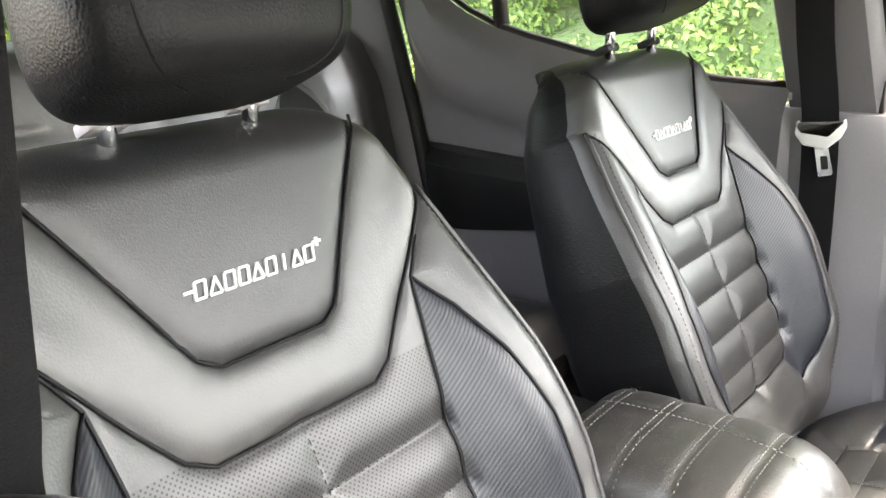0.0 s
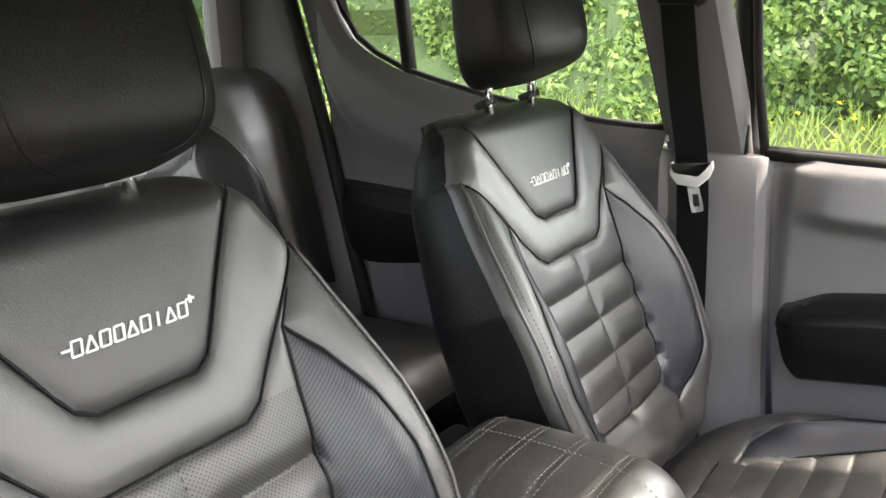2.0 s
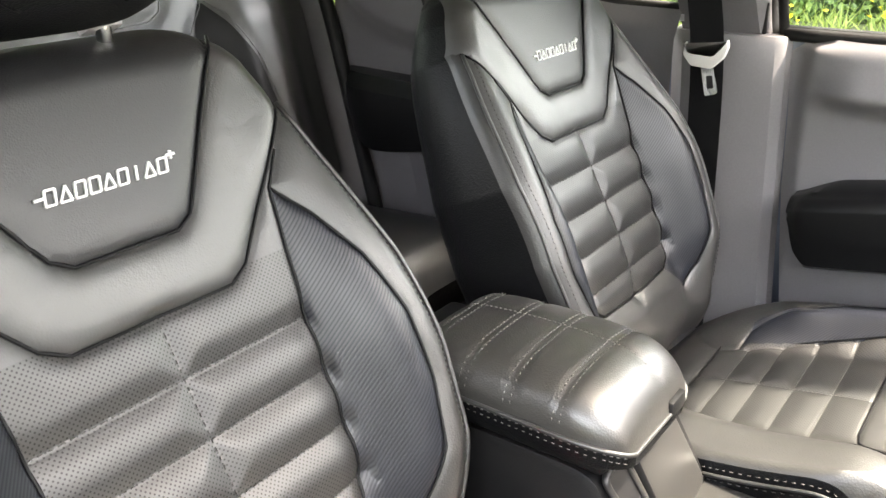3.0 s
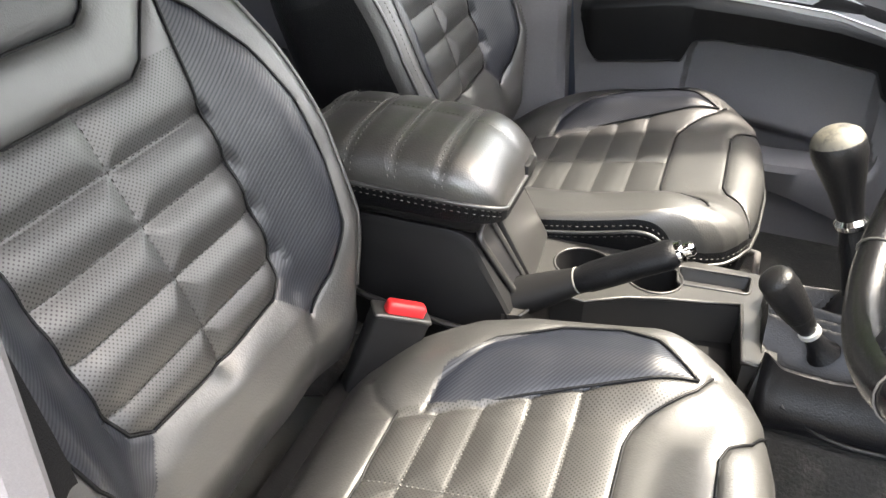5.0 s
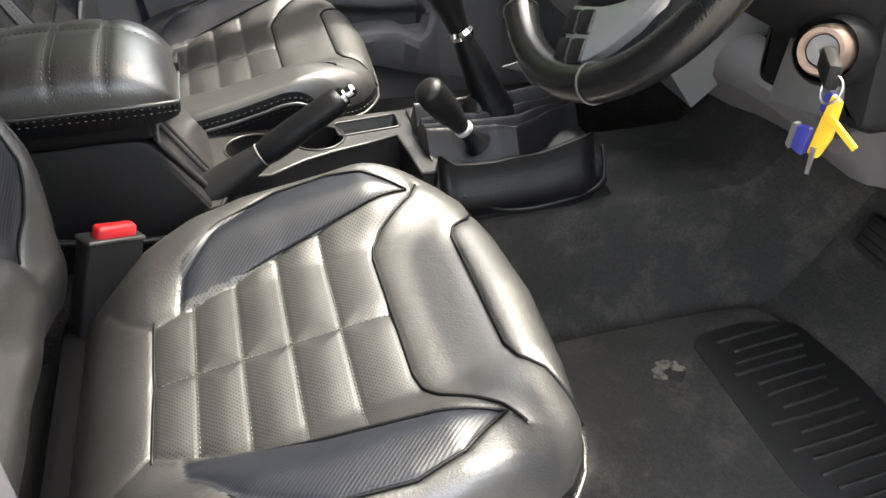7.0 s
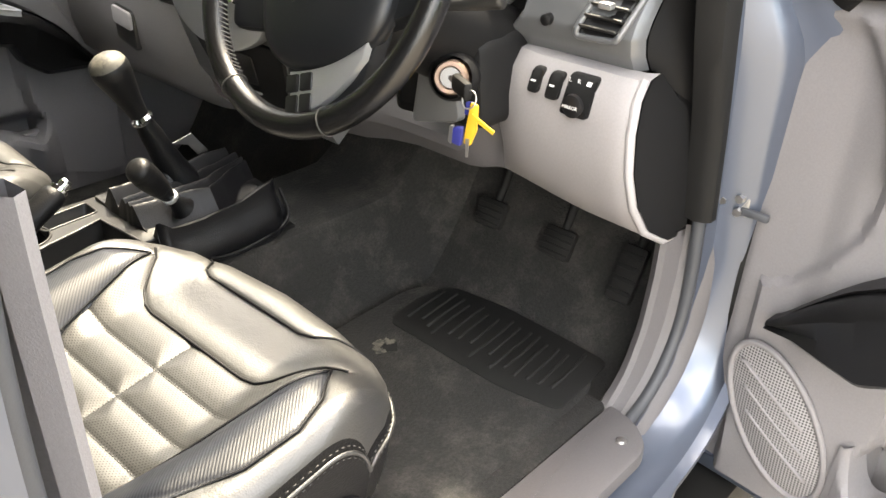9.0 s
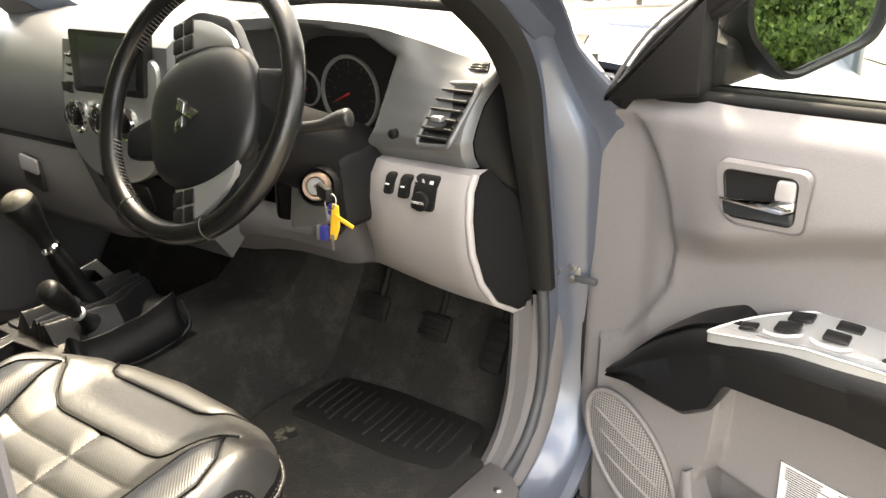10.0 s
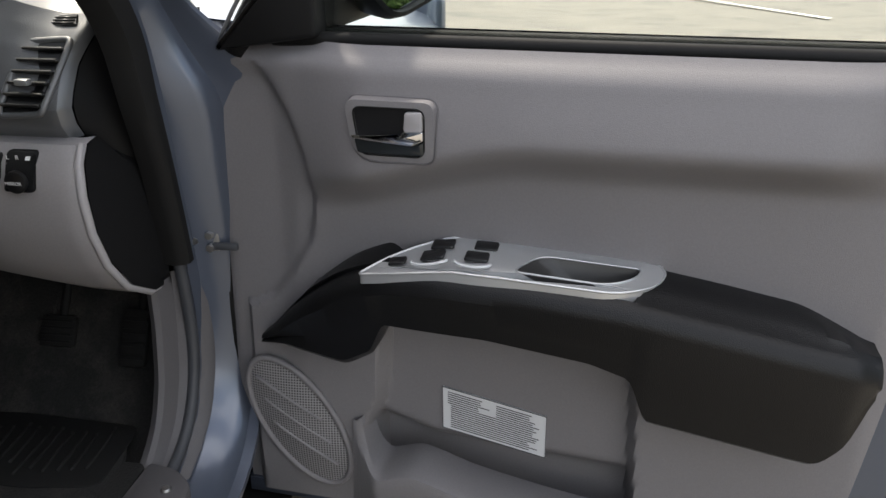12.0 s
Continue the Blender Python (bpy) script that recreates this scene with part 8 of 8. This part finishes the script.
def steering_wheel():
    root = thing("steering_wheel", "black leather steering wheel with silver spoke plates", "steering wheel")
    ax = Vector((-math.cos(radians(25.4)), 0, math.sin(radians(25.4))))
    side = Vector((0, -1, 0))
    up = ax.cross(side)
    if up.z < 0:
        up = -up
    c = Vector((0.416, 0.540, 1.338))
    # turned about a quarter turn, so that the spokes stand up and down
    at = lambda a, r, d: c + (side * math.cos(a) + up * math.sin(a)) * r + ax * d
    tube("rim", [at(a, 0.176, 0.0) for a in span(0, 2 * math.pi, 73)[:-1]], 0.0155, WHEEL, root, "black leather rim", n=16, closed=True)
    for a in (radians(-118), radians(-62), radians(62), radians(118)):
        tube("rim_seam", [at(a, 0.176 + 0.0162 * math.cos(t), 0.0162 * math.sin(t)) for t in span(0, 6.28, 17)[:-1]], 0.0009, DARK_THREAD, root, n=5, closed=True)
    for a0, a1 in ((radians(-155), radians(-122)), (radians(122), radians(155))):
        for k in range(16):
            a = a0 + (a1 - a0) * k / 15
            tube("lacing", [at(a, 0.162, 0.006), at(a + 0.015, 0.160, -0.006)], 0.0011, THREAD, root, n=5)
    # padded centre, spokes and plates, set a little below the middle of the rim
    h = c + side * 0.010 - up * 0.020
    aD = radians(-70)
    D, S = side * math.cos(aD) + up * math.sin(aD), -side * math.sin(aD) + up * math.cos(aD)
    on = lambda u, v, d: h + D * u + S * v + ax * d

    def pad(a, b):
        w = max(1e-5, math.cos(b)) ** 0.42
        return on(0.094 * w * spow(math.sin(a), 0.72), 0.012 + 0.100 * w * spow(math.cos(a), 0.80), -0.006 + 0.026 * spow(math.sin(b), 1.0))
    pillow("hub", pad, WHEEL_PAD, root, "black padded hub", 48, 22)
    for sg in (1, -1):
        arm = rounded([(0.05 * sg, -0.050), (0.150 * sg, -0.046), (0.158 * sg, 0.0), (0.128 * sg, 0.062), (0.05 * sg, 0.095)], 0.016)
        prism("spoke", arm, on, -0.022, -0.003, WHEEL_PAD, root, "black spoke", r=0.006)
        lip = [(sg * (0.086 + 0.008 * math.cos(q * 1.4) - 0.012 * max(0.0, q) ** 2), q * 0.080) for q in span(1.0, -0.42, 12)]
        plate = lip + [(0.144 * sg, -0.030), (0.142 * sg, -0.012), (0.136 * sg, 0.012), (0.126 * sg, 0.034), (0.111 * sg, 0.056), (0.092 * sg, 0.074)]
        prism("spoke_plate", plate, on, -0.006, 0.006, SILVER_TRIM, root, "silver spoke plate", r=0.002)
        for i in range(2):
            for j in range(2):
                u, v = sg * (0.107 + i * 0.023), -0.016 + (j - 0.5) * 0.021
                prism("spoke_button", rounded([(u - 0.010, v - 0.009), (u + 0.010, v - 0.009), (u + 0.010, v + 0.009), (u - 0.010, v + 0.009)], 0.003), on, 0.005, 0.0085, DIAL, root, "black spoke button", r=0.0015)
    prism("spoke", rounded([(-0.062, 0.05), (-0.030, 0.158), (0.046, 0.158), (0.062, 0.05)], 0.012), on, -0.030, -0.006, WHEEL_PAD, root, "black lower spoke", r=0.006)
    prism("spoke", rounded([(-0.045, -0.05), (-0.026, -0.165), (0.016, -0.165), (0.040, -0.05)], 0.012), on, -0.034, -0.016, WHEEL_PAD, root, "black upper spoke", r=0.006)
    # three plain lozenges as the badge
    for k in range(3):
        a = radians(12 + 120 * k)
        ca, sa = math.cos(a), math.sin(a)
        E, F = side * ca + up * sa, -side * sa + up * ca
        prism("badge_lozenge", [(0.001, 0), (0.014, 0.008), (0.028, 0), (0.014, -0.008)], lambda p, q, d: h + E * p + F * q + ax * d, 0.016, 0.0225, CHROME, root, "chrome badge lozenge", r=0.001)


steering_wheel()


def ignition_key():
    root = thing("ignition_key", "car key with yellow and blue tags hanging from the ignition", "key")
    d = Vector((-0.50, -0.86, 0.05)).normalized()
    p = Vector((0.556, 0.465, 1.199))
    tube("key_blade", [p - d * 0.004, p + d * 0.02], 0.004, STEEL, root, n=8)
    one_box("key_head", p + d * 0.042, (0.012, 0.050, 0.022), RUBBER, root, "black key head", r=0.005, m=d.to_track_quat("Y", "Z").to_matrix().to_4x4())
    q = p + d * 0.070
    tube("split_ring", [q + Vector((0.004 * math.sin(a), 0.010 * math.cos(a), -0.008 + 0.010 * math.sin(a))) for a in span(0, 6.28, 21)[:-1]], 0.0012, STEEL, root, n=6, closed=True)
    s = Vector((0.30, -0.95, 0)).normalized()
    at = lambda u, v, w: q + s * (u * 0.9) + Vector((0, 0, v * 0.78)) - Vector((0.95, 0.3, 0)) * w
    prism("yellow_tag", rounded([(0.004, -0.012), (0.014, -0.016), (0.014, -0.056), (0.006, -0.082), (-0.004, -0.080), (-0.001, -0.05)], 0.003), at, 0.0, 0.004, YELLOW, root, "yellow plastic tag", r=0.001)
    prism("yellow_tie", [(0.008, -0.028), (0.040, -0.050), (0.038, -0.055), (0.006, -0.034)], at, 0.004, 0.007, YELLOW, root, "yellow cable tie")
    prism("blue_tag", rounded([(-0.004, -0.014), (0.006, -0.014), (0.004, -0.036), (-0.006, -0.034)], 0.003), at, -0.004, 0.0, BLUE, root, "blue plastic tag")
    prism("blue_fob", rounded([(-0.020, -0.056), (-0.006, -0.054), (-0.008, -0.086), (-0.022, -0.082)], 0.004), at, -0.002, 0.004, BLUE, root, "blue and silver fob", r=0.001)
    prism("fob_plate", rounded([(-0.024, -0.054), (-0.019, -0.054), (-0.021, -0.084), (-0.026, -0.080)], 0.002), at, -0.001, 0.005, STEEL, root)
    prism("spare_key", [(0.000, -0.07), (0.005, -0.07), (0.004, -0.100), (0.001, -0.100)], at, 0.004, 0.006, STEEL, root, "small steel key")


ignition_key()


# ---- footwell ----
def pedals():
    for name, y, z, w, h, x, lb in (("clutch_pedal", 0.625, 0.845, 0.060, 0.050, 0.86, "worn clutch pedal with rubber pad"), ("brake_pedal", 0.485, 0.835, 0.062, 0.052, 0.87, "worn brake pedal with rubber pad"), ("accelerator_pedal", 0.345, 0.835, 0.045, 0.095, 0.865, "worn accelerator pedal with rubber pad")):
        root = thing(name, lb, "pedal", group="pedals")
        m = Matrix.Rotation(radians(30), 4, "Y")
        one_box("pad", (x, y, z), (0.016, w, h), RUBBER_WORN, root, r=0.006, m=m)
        for k in range(4):
            one_box("rib", Vector((x, y, z)) + m @ Vector((-0.009, 0, h * (-0.33 + 0.22 * k))), (0.004, w * 0.9, h * 0.08), RUBBER, root, r=0.001, m=m)
        tube("arm", curve_pts([(x + 0.01, y, z), (x + 0.06, y, z + 0.10), (x + 0.12, y + 0.01, z + 0.26)], 5), 0.008, RUBBER, root)


RUBBER_WORN = mat("worn_pedal_rubber", (0.010, 0.0098, 0.0094), 0.7, spec=0.3, grain=0.3, grain_size=0.003, vary=0.3, vary_size=0.03)
pedals()


def floor_mat():
    root = thing("floor_mat", "charcoal carpet mat with ribbed rubber heel pad", "floor mat")
    at = lambda u, v, d: Vector((u, v, d))
    prism("mat_carpet", rounded([(0.30, 0.29), (0.30, 0.68), (0.72, 0.69), (0.76, 0.66), (0.78, 0.34), (0.70, 0.29)], 0.04), at, 0.714, 0.722, CARPET, root, "charcoal carpet", r=0.003)
    prism("heel_pad", rounded([(0.630, 0.298), (0.612, 0.40), (0.617, 0.640), (0.70, 0.655), (0.775, 0.635), (0.79, 0.52), (0.785, 0.40), (0.78, 0.31)], 0.02), at, 0.721, 0.7245, RUBBER, root, "black rubber heel pad", r=0.002)
    rng = random.Random(2)
    for i in range(15):
        y = 0.335 + i * 0.0205 + rng.uniform(-0.002, 0.002)
        x0, x1 = 0.635 + rng.uniform(0, 0.03), 0.772 - rng.uniform(0, 0.035)
        tube("rib", curve_pts([(x0, y, 0.7250), ((x0 + x1) / 2, y + 0.004 + rng.uniform(-0.002, 0.002), 0.7256), (x1, y + 0.010, 0.7250)], 4), 0.0030, RUBBER_WORN, root, n=6)
    prism("worn_patch", rounded([(0.552, 0.585), (0.566, 0.604), (0.586, 0.588), (0.570, 0.570)], 0.004), at, 0.7215, 0.7228, RUBBER, root, "bare worn patch", r=0.0005)
    verts, faces = [], []
    for i in range(110):
        a = rng.uniform(0, 6.28)
        x, y = 0.564 + (0.016 + rng.uniform(-0.008, 0.006)) * math.cos(a * 0.6), 0.590 + (0.015 + rng.uniform(-0.006, 0.006)) * math.sin(a * 0.6)
        k = len(verts)
        s = rng.uniform(0.001, 0.0035)
        verts += [(x - s, y - s * 0.6, 0.7232), (x + s, y - s, 0.7236), (x + s * 0.7, y + s, 0.7240), (x - s, y + s * 0.8, 0.7234)]
        faces.append((k, k + 1, k + 2, k + 3))
    tagged(mesh("fray", verts, faces, KNOB_WORN, root, smooth=False), "pale frayed fibres", kind="stuff")


floor_mat()
